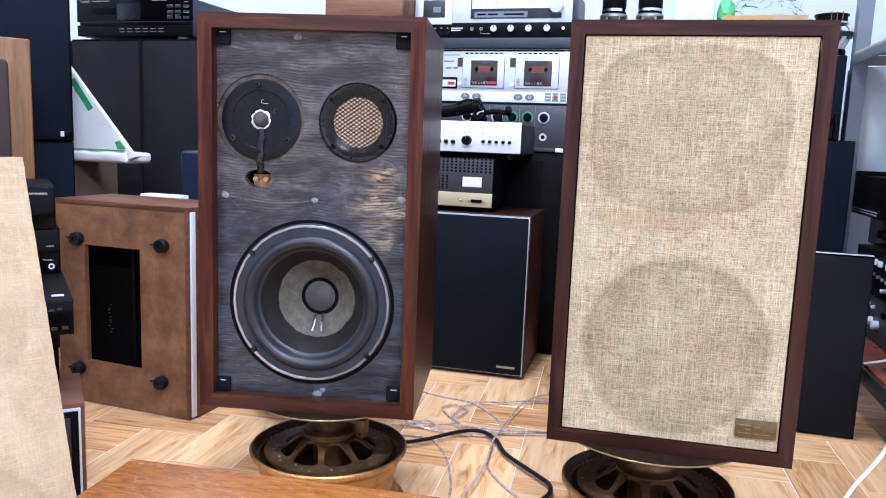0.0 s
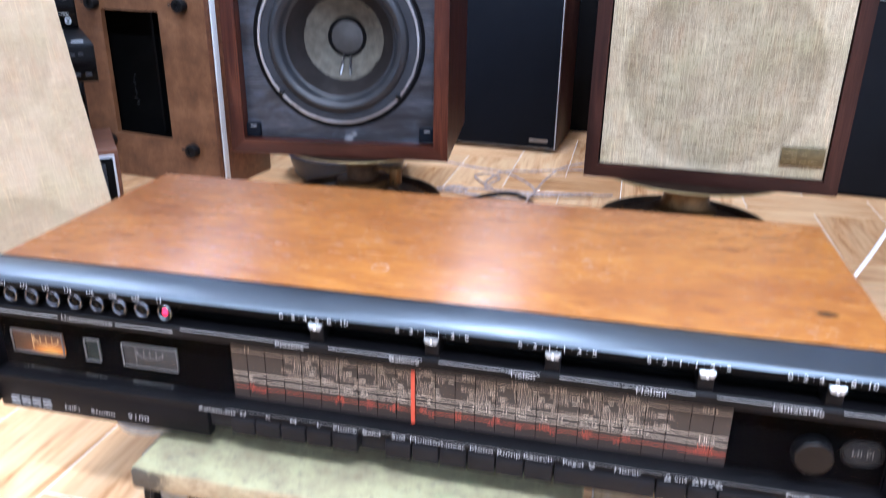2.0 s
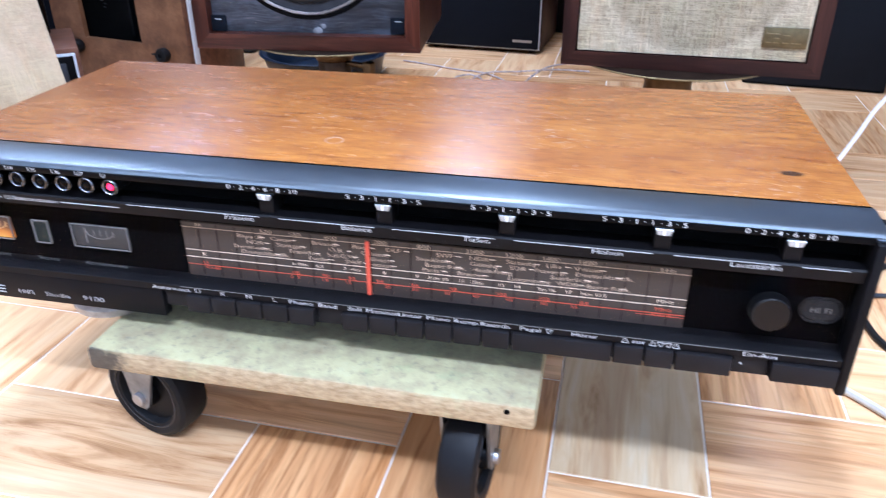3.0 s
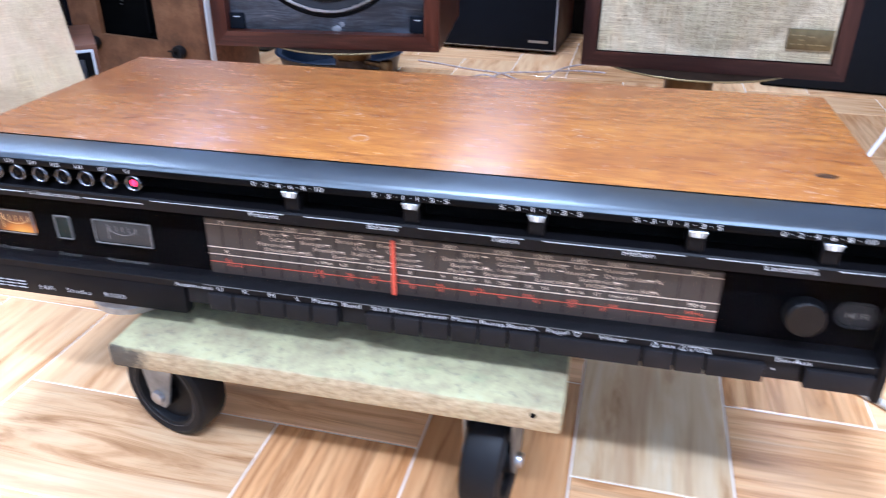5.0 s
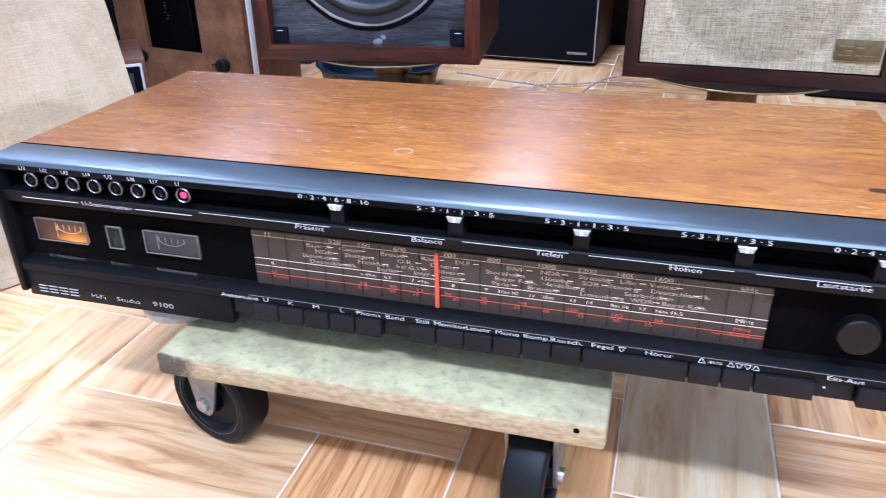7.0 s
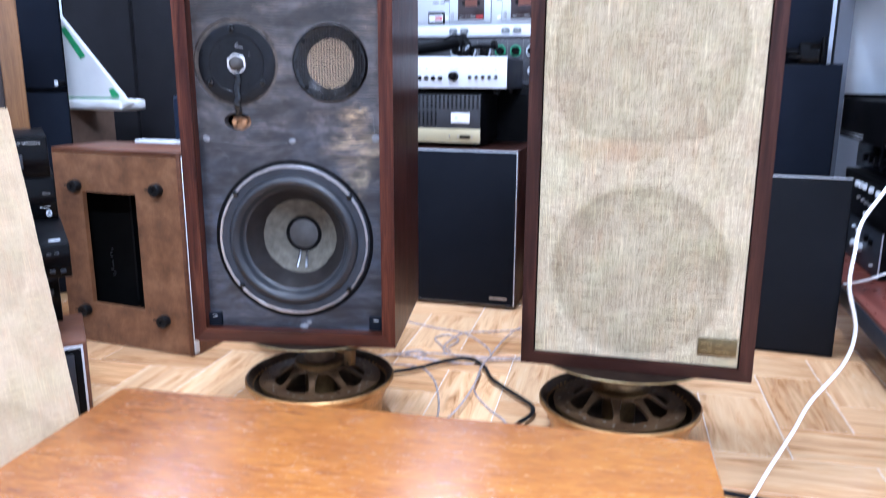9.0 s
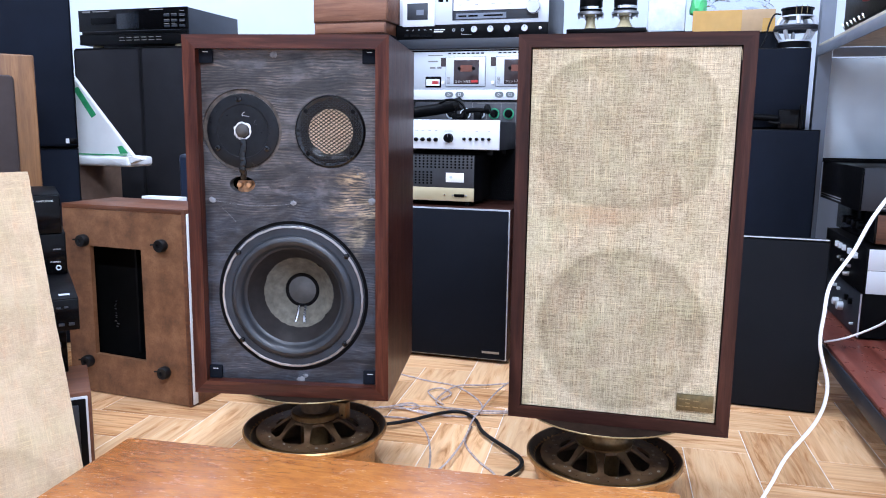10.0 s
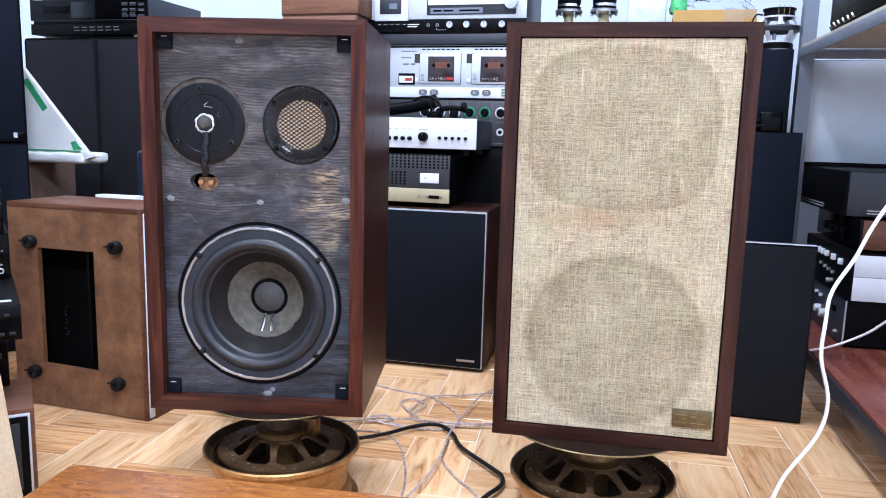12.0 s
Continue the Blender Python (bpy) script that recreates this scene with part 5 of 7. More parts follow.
def grille_speaker():
    t = thing("loudspeaker", "dark walnut loudspeaker fronted by stained beige linen grille cloth", "loudspeaker", R_POSE, "pair of loudspeakers")
    cabinet(t, M_WAL2_Z, M_WAL2_X, 0.0195)
    hw = SW / 2 - 0.0215
    bm = bmesh.new()
    nx, nz = 22, 42
    grid = [[bm.verts.new((-hw + 2 * hw * i / nx, 0.004 + 0.0008 * noise.noise(Vector((i * 0.35, j * 0.35, 2.0))), 0.0212 + (SH - 0.0424) * j / nz)) for i in range(nx + 1)] for j in range(nz + 1)]
    for j in range(nz):
        for i in range(nx):
            bm.faces.new((grid[j][i], grid[j][i + 1], grid[j + 1][i + 1], grid[j + 1][i]))
    rim = [e for e in bm.edges if e.is_boundary]
    ext = bmesh.ops.extrude_edge_only(bm, edges=rim)["geom"]
    for v in ext:
        if isinstance(v, bmesh.types.BMVert):
            v.co.y += 0.012
            v.co.x *= 1.004
    bmesh.ops.recalc_face_normals(bm, faces=bm.faces)
    part("grille_cloth", bm, M_LINEN_R, t, "coarse beige linen with round dust shadows")
    part("grille_board", box(-hw - 0.0016, hw + 0.0016, 0.0165, 0.022, 0.0198, SH - 0.0198), M_BLACK_MATT, t)
    Z = -0.1955
    b = part("badge", box(0.0921, 0.1468, -0.0002, 0.0028, 0.2337 + Z, 0.2601 + Z, 0.0006), M_BRASS, t, "tarnished brass badge")
    strokes = bmesh.new()
    for x0, x1, z0, z1 in ((0.0962, 0.1035, 0.2400, 0.2412), (0.0962, 0.1035, 0.2515, 0.2527), (0.1050, 0.1120, 0.2400, 0.2412), (0.1050, 0.1120, 0.2458, 0.2470), (0.1050, 0.1120, 0.2515, 0.2527), (0.1165, 0.1245, 0.2400, 0.2412), (0.1165, 0.1245, 0.2500, 0.2512), (0.1275, 0.1390, 0.2400, 0.2410)):
        box(x0, x1, -0.0008, 0.0, z0 + Z, z1 + Z, bm=strokes)
    part("badge_strokes", strokes, M_BRASS_WORN, b, "worn raised bars")
    part("stray_hairs", tube([(0.146, 0.002, SH - 0.024), (0.150, -0.001, SH - 0.026), (0.1515, 0.001, SH - 0.040)], 0.0003, 5, 4), M_LINEN_R, t)
    return t


bare_speaker()
grille_speaker()


def wheel_stand(x, y, top, turn, wide_hub, plate, label):
    """An old scooter rim lying flat with its brake disc, a hub and a round plate on it."""
    t = thing("wheel_rim_stand", label, "speaker stand", pose(x, y, 0, 0, 0, turn), "wheel rim stands")
    H = 0.105
    prof = [(0.128, 0.0), (0.1325, 0.002), (0.1335, 0.007), (0.129, 0.012), (0.1215, 0.017), (0.1185, 0.030), (0.1130, 0.036), (0.1130, 0.060), (0.1200, 0.070), (0.1225, 0.086), (0.1300, 0.092), (0.1345, 0.097), (0.1348, 0.1025), (0.1328, H), (0.1295, 0.1045), (0.1265, 0.098), (0.1195, 0.091), (0.1165, 0.072), (0.1090, 0.063), (0.1090, 0.036), (0.1150, 0.026), (0.1170, 0.014), (0.126, 0.006)]
    part("rim", lathe(prof, 72, None, None, True), M_BRONZE, t, "gold bronze painted steel rim")
    # Thin skin over the rim's inside; shade in there is put into its colour.
    part("rim_inside_shade", lathe([(0.1318, 0.1052), (0.1292, 0.1047), (0.1262, 0.0980), (0.1192, 0.0905), (0.1162, 0.0720), (0.1088, 0.0630), (0.1084, 0.0400), (0, 0.0400), (0, 0.0390), (0.1089, 0.0390), (0.1089, 0.0630), (0.1164, 0.0718), (0.1194, 0.0908), (0.1264, 0.0978), (0.1296, 0.1045), (0.1318, 0.1050)], 60), M_RECESS_SHADE, t, "dark brown skin standing for shade inside the rim")
    # pierced brake disc
    bm = bmesh.new()
    z = 0.0985
    seg = 72
    R = 0.1085
    outer = [bm.verts.new((R * math.cos(2 * math.pi * k / seg), R * math.sin(2 * math.pi * k / seg), z)) for k in range(seg)]
    edges = [bm.edges.new((outer[k], outer[(k + 1) % seg])) for k in range(seg)]
    inner = [bm.verts.new((0.030 * math.cos(2 * math.pi * k / 32), 0.030 * math.sin(2 * math.pi * k / 32), z)) for k in range(32)]
    edges += [bm.edges.new((inner[k], inner[(k + 1) % 32])) for k in range(32)]
    for k in range(8):
        c = 2 * math.pi * k / 8
        pts = []
        for r, da in ((0.0475, -0.20), (0.0450, 0.0), (0.0475, 0.22), (0.0560, 0.31), (0.0670, 0.38), (0.0750, 0.41), (0.0805, 0.34), (0.0830, 0.10), (0.0825, -0.12), (0.0770, -0.24), (0.0620, -0.25)):
            pts.append(bm.verts.new((r * math.cos(c + da), r * math.sin(c + da), z)))
        edges += [bm.edges.new((pts[q], pts[(q + 1) % len(pts)])) for q in range(len(pts))]
    for k in range(36):
        a = 2 * math.pi * k / 36
        rr = (0.0885, 0.0945, 0.1005)[k % 3]
        pts = [bm.verts.new((rr * math.cos(a) + 0.0019 * math.cos(q * math.pi / 3), rr * math.sin(a) + 0.0019 * math.sin(q * math.pi / 3), z)) for q in range(6)]
        edges += [bm.edges.new((pts[q], pts[(q + 1) % 6])) for q in range(6)]
    bmesh.ops.triangle_fill(bm, edges=edges, use_beauty=True, normal=(0, 0, 1))
    bound = [e for e in bm.edges if e.is_boundary]
    ext = bmesh.ops.extrude_edge_only(bm, edges=bound)["geom"]
    for v in ext:
        if isinstance(v, bmesh.types.BMVert):
            v.co.z -= 0.005
    for v in bm.verts:
        k = min(1.0, max(0.0, (0.083 - math.hypot(v.co.x, v.co.y)) / 0.040))
        v.co.z += 0.025 * k * k * (3 - 2 * k)
    bmesh.ops.recalc_face_normals(bm, faces=bm.faces)
    part("brake_disc", bm, M_DISC, t, "dark pierced brake disc with worn drill holes")
    for k in range(36):
        if k % 7 in (2, 5):
            continue
        a = 2 * math.pi * k / 36
        rr = (0.0885, 0.0945, 0.1005)[k % 3]
        part("drill_hole_rim", ring(0.0017, 0.0025, 0.0004, Matrix.Translation((rr * math.cos(a), rr * math.sin(a), z)), 10), M_DRILL, t)
    part("disc_edge", ring(R + 0.0002, R + 0.0008, 0.0050, Matrix.Translation((0, 0, 0.0937)), 72), M_HUB, t)
    if wide_hub:
        part("hub", lathe([(0, 0.0405), (0.028, 0.0405), (0.028, 0.1180), (0.0430, 0.1235), (0.0450, 0.1250), (0.0450, 0.1330), (0.0420, 0.1350), (0.0230, 0.1355), (0.0230, 0.1600), (0.0300, 0.1610), (0.0310, 0.1630), (0.0310, 0.1800), (0.0420, 0.1830), (0.0430, top - 0.0046), (0, top - 0.0046)], 48), M_HUB, t, "stacked hub with a dark gap")
        # Solid dark collar that stands for the shade in the hub's gap.
        part("hub_gap_shade", lathe([(0.0233, 0.1357), (0.0275, 0.1357), (0.0275, 0.1599), (0.0233, 0.1599)], 40, None, None, True), M_RECESS_SHADE, t)
        part("lug", box(0.060, 0.077, -0.008, 0.008, 0.1330, 0.1640, 0.003), M_HUB, t)
        part("lug_arm", box(0.0225, 0.0605, -0.005, 0.005, 0.1530, 0.1598, 0.001), M_HUB, t)
        part("lug_hole", disc(0.0022, 0.0006, Matrix.Translation((0.069, -0.0078, 0.140)) @ FACE, 10), M_BLACK_MATT, t)
    else:
        part("hub", lathe([(0, 0.0405), (0.028, 0.0405), (0.028, 0.1180), (0.0440, 0.1225), (0.0490, 0.1245), (0.0495, 0.1275), (0.0470, 0.1290), (0.0430, 0.1300), (0.0380, 0.1350), (0.0350, 0.1480), (0.0370, 0.1650), (0.0430, 0.1790), (0.0450, top - 0.0046), (0, top - 0.0046)], 48), M_HUB, t)
    part("top_plate", lathe([(0, top - 0.0045), (plate - 0.0025, top - 0.0045), (plate - 0.0005, top - 0.0036), (plate, top - 0.0020), (plate - 0.001, top - 0.0006), (0, top - 0.0002)], 64), M_PLATE_TOP, t, "thin round plate, its brown darkened for shade")
    part("plate_edge", lathe([(plate + 0.0002, top - 0.0036), (plate + 0.0010, top - 0.0030), (plate + 0.0010, top - 0.0016), (plate + 0.0002, top - 0.0010)], 64, None, None, True), M_BRASS_WORN, t, "pale worn edge of the plate")
    return t


wheel_stand(-0.280, 1.372, 0.1985, -12, True, 0.132, "old gold-bronze wheel rim lying flat under the bare loudspeaker")
wheel_stand(0.252, 1.430, 0.1955, 20, False, 0.147, "old gold-bronze wheel rim lying flat under the cloth-fronted loudspeaker")

# ---- equipment along the back, middle ----
def feet(t, pts, r, h, z, mat=None):
    for x, y in pts:
        part("foot", disc(r, h, Matrix.Translation((x, y, z - h)), 16, 0.001), mat or M_RUBBER, t)


def knob_set(t, items, y, mat, name="knob", label=""):
    """items: (x, z, radius, length)."""
    for x, z, r, l in items:
        k = part(name, lathe([(r * 1.04, 0), (r, l * 0.25), (r * 0.96, l * 0.92), (r * 0.85, l), (0, l)], 24, front(x, z, y)), mat, t, label)
        part("pointer", box(x - r * 0.06, x + r * 0.06, y - l - 0.0006, y - l, z + r * 0.2, z + r * 0.85), M_BLACK if mat != M_BLACK else M_PRINT_DIM, k)


def veneer_speaker():
    t = thing("loudspeaker", "black-clothed loudspeaker with walnut sides standing on the floor", "loudspeaker", pose(-0.2455, 2.17, 0, 0, 0, 1.5))
    w, h, d = 0.312, 0.445, 0.26
    part("body", box(-w / 2, w / 2, 0.006, d, 0.006, h, 0.0015), M_WAL2_X, t, "walnut veneered body")
    part("silver_edge", box(-w / 2 + 0.003, w / 2 - 0.003, 0.002, 0.0058, 0.010, h - 0.003), M_SILVER, t, "thin silver edge strip")
    part("grille_cloth", box(-w / 2 + 0.006, w / 2 - 0.006, -0.006, 0.0018, 0.013, h - 0.007, 0.002), M_CLOTH_BLK, t, "flat black cloth")
    part("badge", box(0.084, 0.134, -0.0075, -0.0061, 0.030, 0.036), M_STEEL, t, "small steel badge strip")
    feet(t, [(-0.13, 0.03), (0.13, 0.03), (-0.13, 0.23), (0.13, 0.23)], 0.01, 0.006, 0.006)


veneer_speaker()


def power_amp():
    t = thing("power_amplifier", "black perforated power amplifier with champagne strip and white sticker", "amplifier", pose(-0.353, 2.195, 0.445, 0, 0, 1.0))
    Z = -0.445
    w0, w1 = -0.14, 0.152
    part("case", box(w0, w1, 0.0, 0.20, 0.458 + Z, 0.590 + Z, 0.002), M_BLACK, t)
    part("face", box(w0 + 0.002, w1 - 0.002, -0.003, -0.0002, 0.497 + Z, 0.588 + Z, 0.0008), plain("grey_black_panel", (0.030, 0.032, 0.037), 0.5), t)
    part("strip", box(w0 + 0.001, w1 - 0.001, -0.005, -0.0002, 0.459 + Z, 0.4965 + Z, 0.0008), M_GOLD, t, "champagne metal strip")
    slots = bmesh.new()
    for i in range(23):
        for j in range(5):
            x, z = -0.120 + 0.0118 * i, 0.5515 + Z + 0.0082 * j
            if x < 0.145 - 0.0:
                box(x, x + 0.0055, -0.0036, -0.0031, z, z + 0.0050, bm=slots)
    for i in range(13):
        for j in range(5):
            x, z = -0.120 + 0.0118 * i, 0.5055 + Z + 0.0078 * j
            if x < 0.03:
                box(x, x + 0.0055, -0.0036, -0.0031, z, z + 0.0050, bm=slots)
    tagged(part("vent_slots", slots, M_BLACK_MATT, t, "rows of square vent slots"), kind="stuff")
    part("sticker", box(0.068, 0.121, -0.0045, -0.0037, 0.5125 + Z, 0.5390 + Z, 0.0004), M_WHITE, t, "white paper sticker")
    part("sticker_print", bars([(0.079, 0.087, 0.5235 + Z, 0.5300 + Z)], -0.0046), M_GREYBOARD, t)
    plug = part("socket", box(0.094, 0.124, -0.0085, -0.0051, 0.471 + Z, 0.4795 + Z, 0.001), M_BLACK, t)
    for x in (0.0895, 0.1285):
        part("screw", disc(0.0028, 0.003, front(x, 0.4752 + Z, -0.0051), 10, 0.0006), M_STEEL, plug)
    part("jack", disc(0.0028, 0.004, front(0.066, 0.476 + Z, -0.0051), 10, 0.0006), M_CHROME, t)
    feet(t, [(w0 + 0.03, 0.03), (w1 - 0.03, 0.03), (w0 + 0.03, 0.17), (w1 - 0.03, 0.17)], 0.010, 0.013, 0.458 + Z)


power_amp()


def pre_amp():
    t = thing("preamplifier", "silver preamplifier with large black knob and small ones", "amplifier", pose(-0.2765, 2.195, 0.590, 0, 0, 1.0))
    Z = -0.590
    part("case", box(-0.212, 0.140, 0.0, 0.24, 0.604 + Z, 0.684 + Z, 0.0015), M_DARK_STEEL, t)
    part("face", box(-0.215, 0.145, -0.006, -0.0002, 0.606 + Z, 0.687 + Z, 0.0012), M_WHITE_METAL, t, "pale silver front plate")
    knob_set(t, [(0.0, 0.6365 + Z, 0.0125, 0.016)], -0.006, M_BLACK, "volume_knob", "large black volume knob")
    knob_set(t, [(0.045 + 0.0178 * k, 0.6345 + Z, 0.0042, 0.010) for k in range(5)] + [(-0.038 - 0.0195 * k, 0.6315 + Z, 0.0055, 0.010) for k in range(4)], -0.006, M_BLACK, "small_knob")
    strips("panel_print", [(-0.012, 0.012, 0.6555 + Z, 0.6565 + Z)] + [(0.041 + 0.0178 * k, 0.047 + 0.0178 * k, 0.6555 + Z, 0.6565 + Z) for k in (0, 2, 4)] + [(-0.042 - 0.0195 * k, -0.034 - 0.0195 * k, 0.656 + Z, 0.657 + Z) for k in range(4)], -0.0062, M_PRINT_DIM, t)
    feet(t, [(-0.18, 0.03), (0.11, 0.03), (-0.18, 0.2), (0.11, 0.2)], 0.010, 0.014, 0.604 + Z)


pre_amp()


def adapter():
    t = thing("power_adapter", "black power adapter with coiled lead and clip lying on the preamplifier", "adapter", pose(-0.255, 2.215, 0.687))
    a = tube([(-0.21, 0.045, 0.0175), (-0.14, 0.034, 0.022), (-0.06, 0.02, 0.032), (-0.012, 0.01, 0.042)], 0.0165, 14, 5)
    part("body", a, M_BLACK, t)
    part("collar", tube([(-0.014, 0.01, 0.042), (0.002, 0.008, 0.047)], 0.0185, 14, 2), M_RUBBER, t)
    part("cable", tube([(-0.06, 0.0, 0.046), (-0.03, -0.01, 0.056), (0.0, -0.012, 0.052), (0.020, -0.012, 0.030), (0.012, -0.012, 0.010), (-0.006, -0.010, 0.012), (-0.004, -0.010, 0.036)], 0.0032, 8, 6), M_BLACK, t)
    part("block", box(-0.02, 0.02, -0.006, 0.020, 0.001, 0.018, 0.003), M_BLACK, t)
    part("arm", tube([(0.018, 0.0, 0.024), (0.045, 0.0, 0.028), (0.078, 0.0, 0.026)], 0.0075, 10, 4), M_BLACK, t)
    part("disc_end", lathe([(0, -0.006), (0.012, -0.006), (0.015, 0), (0.012, 0.007), (0, 0.007)], 22, Matrix.Translation((0.082, 0.0, 0.030)) @ Matrix.Rotation(radians(80), 4, "Y")), M_BLACK, t)
    part("arm_foot", box(0.044, 0.064, -0.008, 0.010, 0.0005, 0.022, 0.003), M_BLACK, t)


adapter()


def floor_speaker(name, x0, x1, y0, y1, z0, z1, cloth, label, edge=None, badge=None, group="", round_=0.004, body=None, turn=0.0):
    """A plain upright loudspeaker, its cloth front set proud of the case."""
    cx = (x0 + x1) / 2
    t = thing(name, label, "loudspeaker", pose(x1, y0, z0, 0, 0, turn) @ Matrix.Translation((cx - x1, 0, 0)), group)
    w, d, h = (x1 - x0) / 2, y1 - y0, z1 - z0
    part("body", box(-w, w, 0.010, d, 0.0, h, 0.002), body or M_BLACK, t)
    part("grille_cloth", box(-w + 0.003, w - 0.003, 0.0, 0.0098, 0.004, h - 0.003, round_), cloth, t)
    if edge:
        part("top_trim", box(-w + 0.004, w - 0.004, 0.001, 0.012, h + 0.0001, h + 0.0022, 0.0006), edge, t, "thin pale top edge")
    if badge:
        bx, bz, bw, bh = badge
        b = part("badge", box(bx - cx, bx - cx + bw, -0.0022, -0.0001, bz - z0, bz - z0 + bh, 0.0004), M_BLACK_GLOSS, t)
        part("badge_plate", box(bx - cx + 0.001, bx - cx + bw * 0.34, -0.0030, -0.0023, bz - z0 + 0.001, bz - z0 + bh - 0.001), M_SILVER, b, "small silver plate")
    return t


under = floor_speaker("stage_speaker", -0.52, -0.045, 2.45, 2.86, 0.0, 0.612, M_BLACK, "tall black stage loudspeaker with a perforated front")
dots = bmesh.new()
for i in range(20):
    for j in range(96):
        box(0.055 + 0.0058 * i + 0.0029 * (j % 2), 0.0585 + 0.0058 * i + 0.0029 * (j % 2), -0.0012, -0.0003, 0.03 + 0.0058 * j, 0.0335 + 0.0058 * j, bm=dots)
tagged(part("perforation", dots, M_BLACK, under, "fine perforated metal"), kind="stuff")


def mixer():
    t = thing("mixing_amplifier", "black mixing amplifier with green and white ringed knobs", "amplifier", Matrix.Translation((-0.245, 2.45, 0.612)))
    Z = -0.612
    part("case", box(-0.225, 0.195, 0.0, 0.34, 0.0005, 0.137, 0.002), M_BLACK, t)
    part("face", box(-0.225, 0.195, -0.004, -0.0002, 0.012, 0.134, 0.001), plain("slate_panel", (0.032, 0.034, 0.040), 0.45), t)
    xs = (-0.104, -0.058, -0.012, 0.034, 0.080, 0.128)
    for k, x in enumerate(xs):
        grn = k in (3, 4)
        r = part("knob_ring", ring(0.0125, 0.0172, 0.002, front(x, 0.098, -0.0041), 28), M_GREEN_RING if grn else M_SILVER, t, "green ring" if grn else "pale ring")
        part("knob", lathe([(0.0118, 0), (0.0108, 0.012), (0.009, 0.0145), (0, 0.0145)], 22, front(x, 0.098, -0.0042)), M_BLACK, r)
        if k >= 3:
            j = part("jack", ring(0.0058, 0.0115, 0.003, front(x, 0.042, -0.0041), 22), M_GREEN_RING if grn else M_SILVER, t)
            part("jack_hole", disc(0.0056, 0.0006, front(x, 0.042, -0.0041), 16), M_BLACK_MATT, j)
    lines = [(x + 0.0215, x + 0.0225, 0.016, 0.130) for x in xs[1:5]] + [(-0.02, 0.150, 0.1285, 0.1292), (0.104, 0.150, 0.071, 0.0718), (0.040, 0.078, 0.071, 0.0715)]
    part("panel_lines", bars(lines, -0.0041), M_PRINT_DIM, t)
    part("bottom_bar", box(-0.225, 0.195, -0.008, -0.0002, 0.0, 0.0115, 0.001), M_DARK_STEEL, t)
    part("bracket", box(0.168, 0.190, -0.012, -0.0045, 0.0, 0.0115, 0.001), M_WHITE, t)


mixer()


def twin_deck():
    t = thing("twin_cassette_deck", "silver twin cassette deck with orange tapes behind dark windows", "cassette deck", Matrix.Translation((-0.245, 2.45, 0.7495)))
    part("case", box(-0.300, 0.196, 0.0, 0.30, 0.0, 0.157, 0.0015), M_DARK_STEEL, t)
    part("face", box(-0.303, 0.199, -0.006, -0.0002, 0.034, 0.156, 0.0012), M_SILVER, t, "brushed silver front")
    part("lower_face", box(-0.303, 0.199, -0.008, -0.0002, 0.003, 0.0335, 0.001), M_WHITE_METAL, t, "pale lower strip")
    part("top_band", box(-0.303, 0.199, -0.0066, -0.0061, 0.149, 0.1535), M_BLACK_MATT, t)
    for bx in (-0.0965, 0.0640):
        d = part("tape_door", box(bx - 0.026, bx + 0.100, -0.0105, -0.0062, 0.044, 0.132, 0.0012), M_SILVER, t, "silver tape door")
        gap = [(bx - 0.0275, bx + 0.1015, 0.1320, 0.1332), (bx - 0.0275, bx + 0.1015, 0.0425, 0.0437), (bx - 0.0275, bx - 0.0263, 0.0437, 0.1320), (bx + 0.1003, bx + 0.1015, 0.0437, 0.1320)]
        part("door_gap", bars(gap, -0.0062), M_DARK_STEEL, t)
        w = part("window", box(bx + 0.000, bx + 0.081, -0.0118, -0.0106, 0.050, 0.123, 0.0006), M_WINDOW, d, "dark tape window")
        part("tape_label", box(bx + 0.022, bx + 0.060, -0.0126, -0.0119, 0.088, 0.107), M_ORANGE, w, "orange tape label")
        for k in (0.018, 0.064):
            part("reel", disc(0.0052, 0.0006, front(bx + k, 0.097, -0.0126), 14), M_BLACK_MATT, w)
        part("door_lettering", letters([("カセット再生", bx + 0.004, 0.0575, 0.0066, "LEFT")], -0.0124, 0.95), M_PRINT_GREY, w)
        if bx < 0:
            part("red_tag", box(bx + 0.056, bx + 0.078, -0.0126, -0.0119, 0.0548, 0.0620), M_RED, w)
        part("dark_tab", box(bx - 0.0435, bx - 0.0270, -0.0068, -0.0061, 0.104, 0.131), plain("brown_tab", (0.045, 0.030, 0.028), 0.4), t)
        part("push_button", box(bx - 0.0405, bx - 0.0305, -0.0110, -0.0062, 0.049, 0.059, 0.001), M_WHITE, t)
        part("slot_row", bars([(bx - 0.020 + 0.0150 * k, bx - 0.0105 + 0.0150 * k, 0.1415, 0.1455) for k in range(8)], -0.0062), M_BLACK_MATT, t)
        part("tiny_print", bars([(bx - 0.0215, bx - 0.0115, 0.052 + 0.0035 * k, 0.0535 + 0.0035 * k) for k in range(6)], -0.0106), M_PRINT_DIM, d)
        for k, sym in ((0.0, "play"), (0.0345, "stop")):
            b = part("round_button", pill(bx - 0.028 + k, bx - 0.001 + k, 0.0100, 0.0270, -0.0105, -0.0081), plain("grey_key", (0.13, 0.145, 0.15), 0.45), t)
            cx, cz = bx - 0.0145 + k, 0.0185
            pts = [(-0.0035, -0.0042), (-0.0035, 0.0042), (0.0045, 0.0)] if sym == "play" else [(-0.0038, -0.0038), (-0.0038, 0.0038), (0.0038, 0.0038), (0.0038, -0.0038)]
            line = bmesh.new()
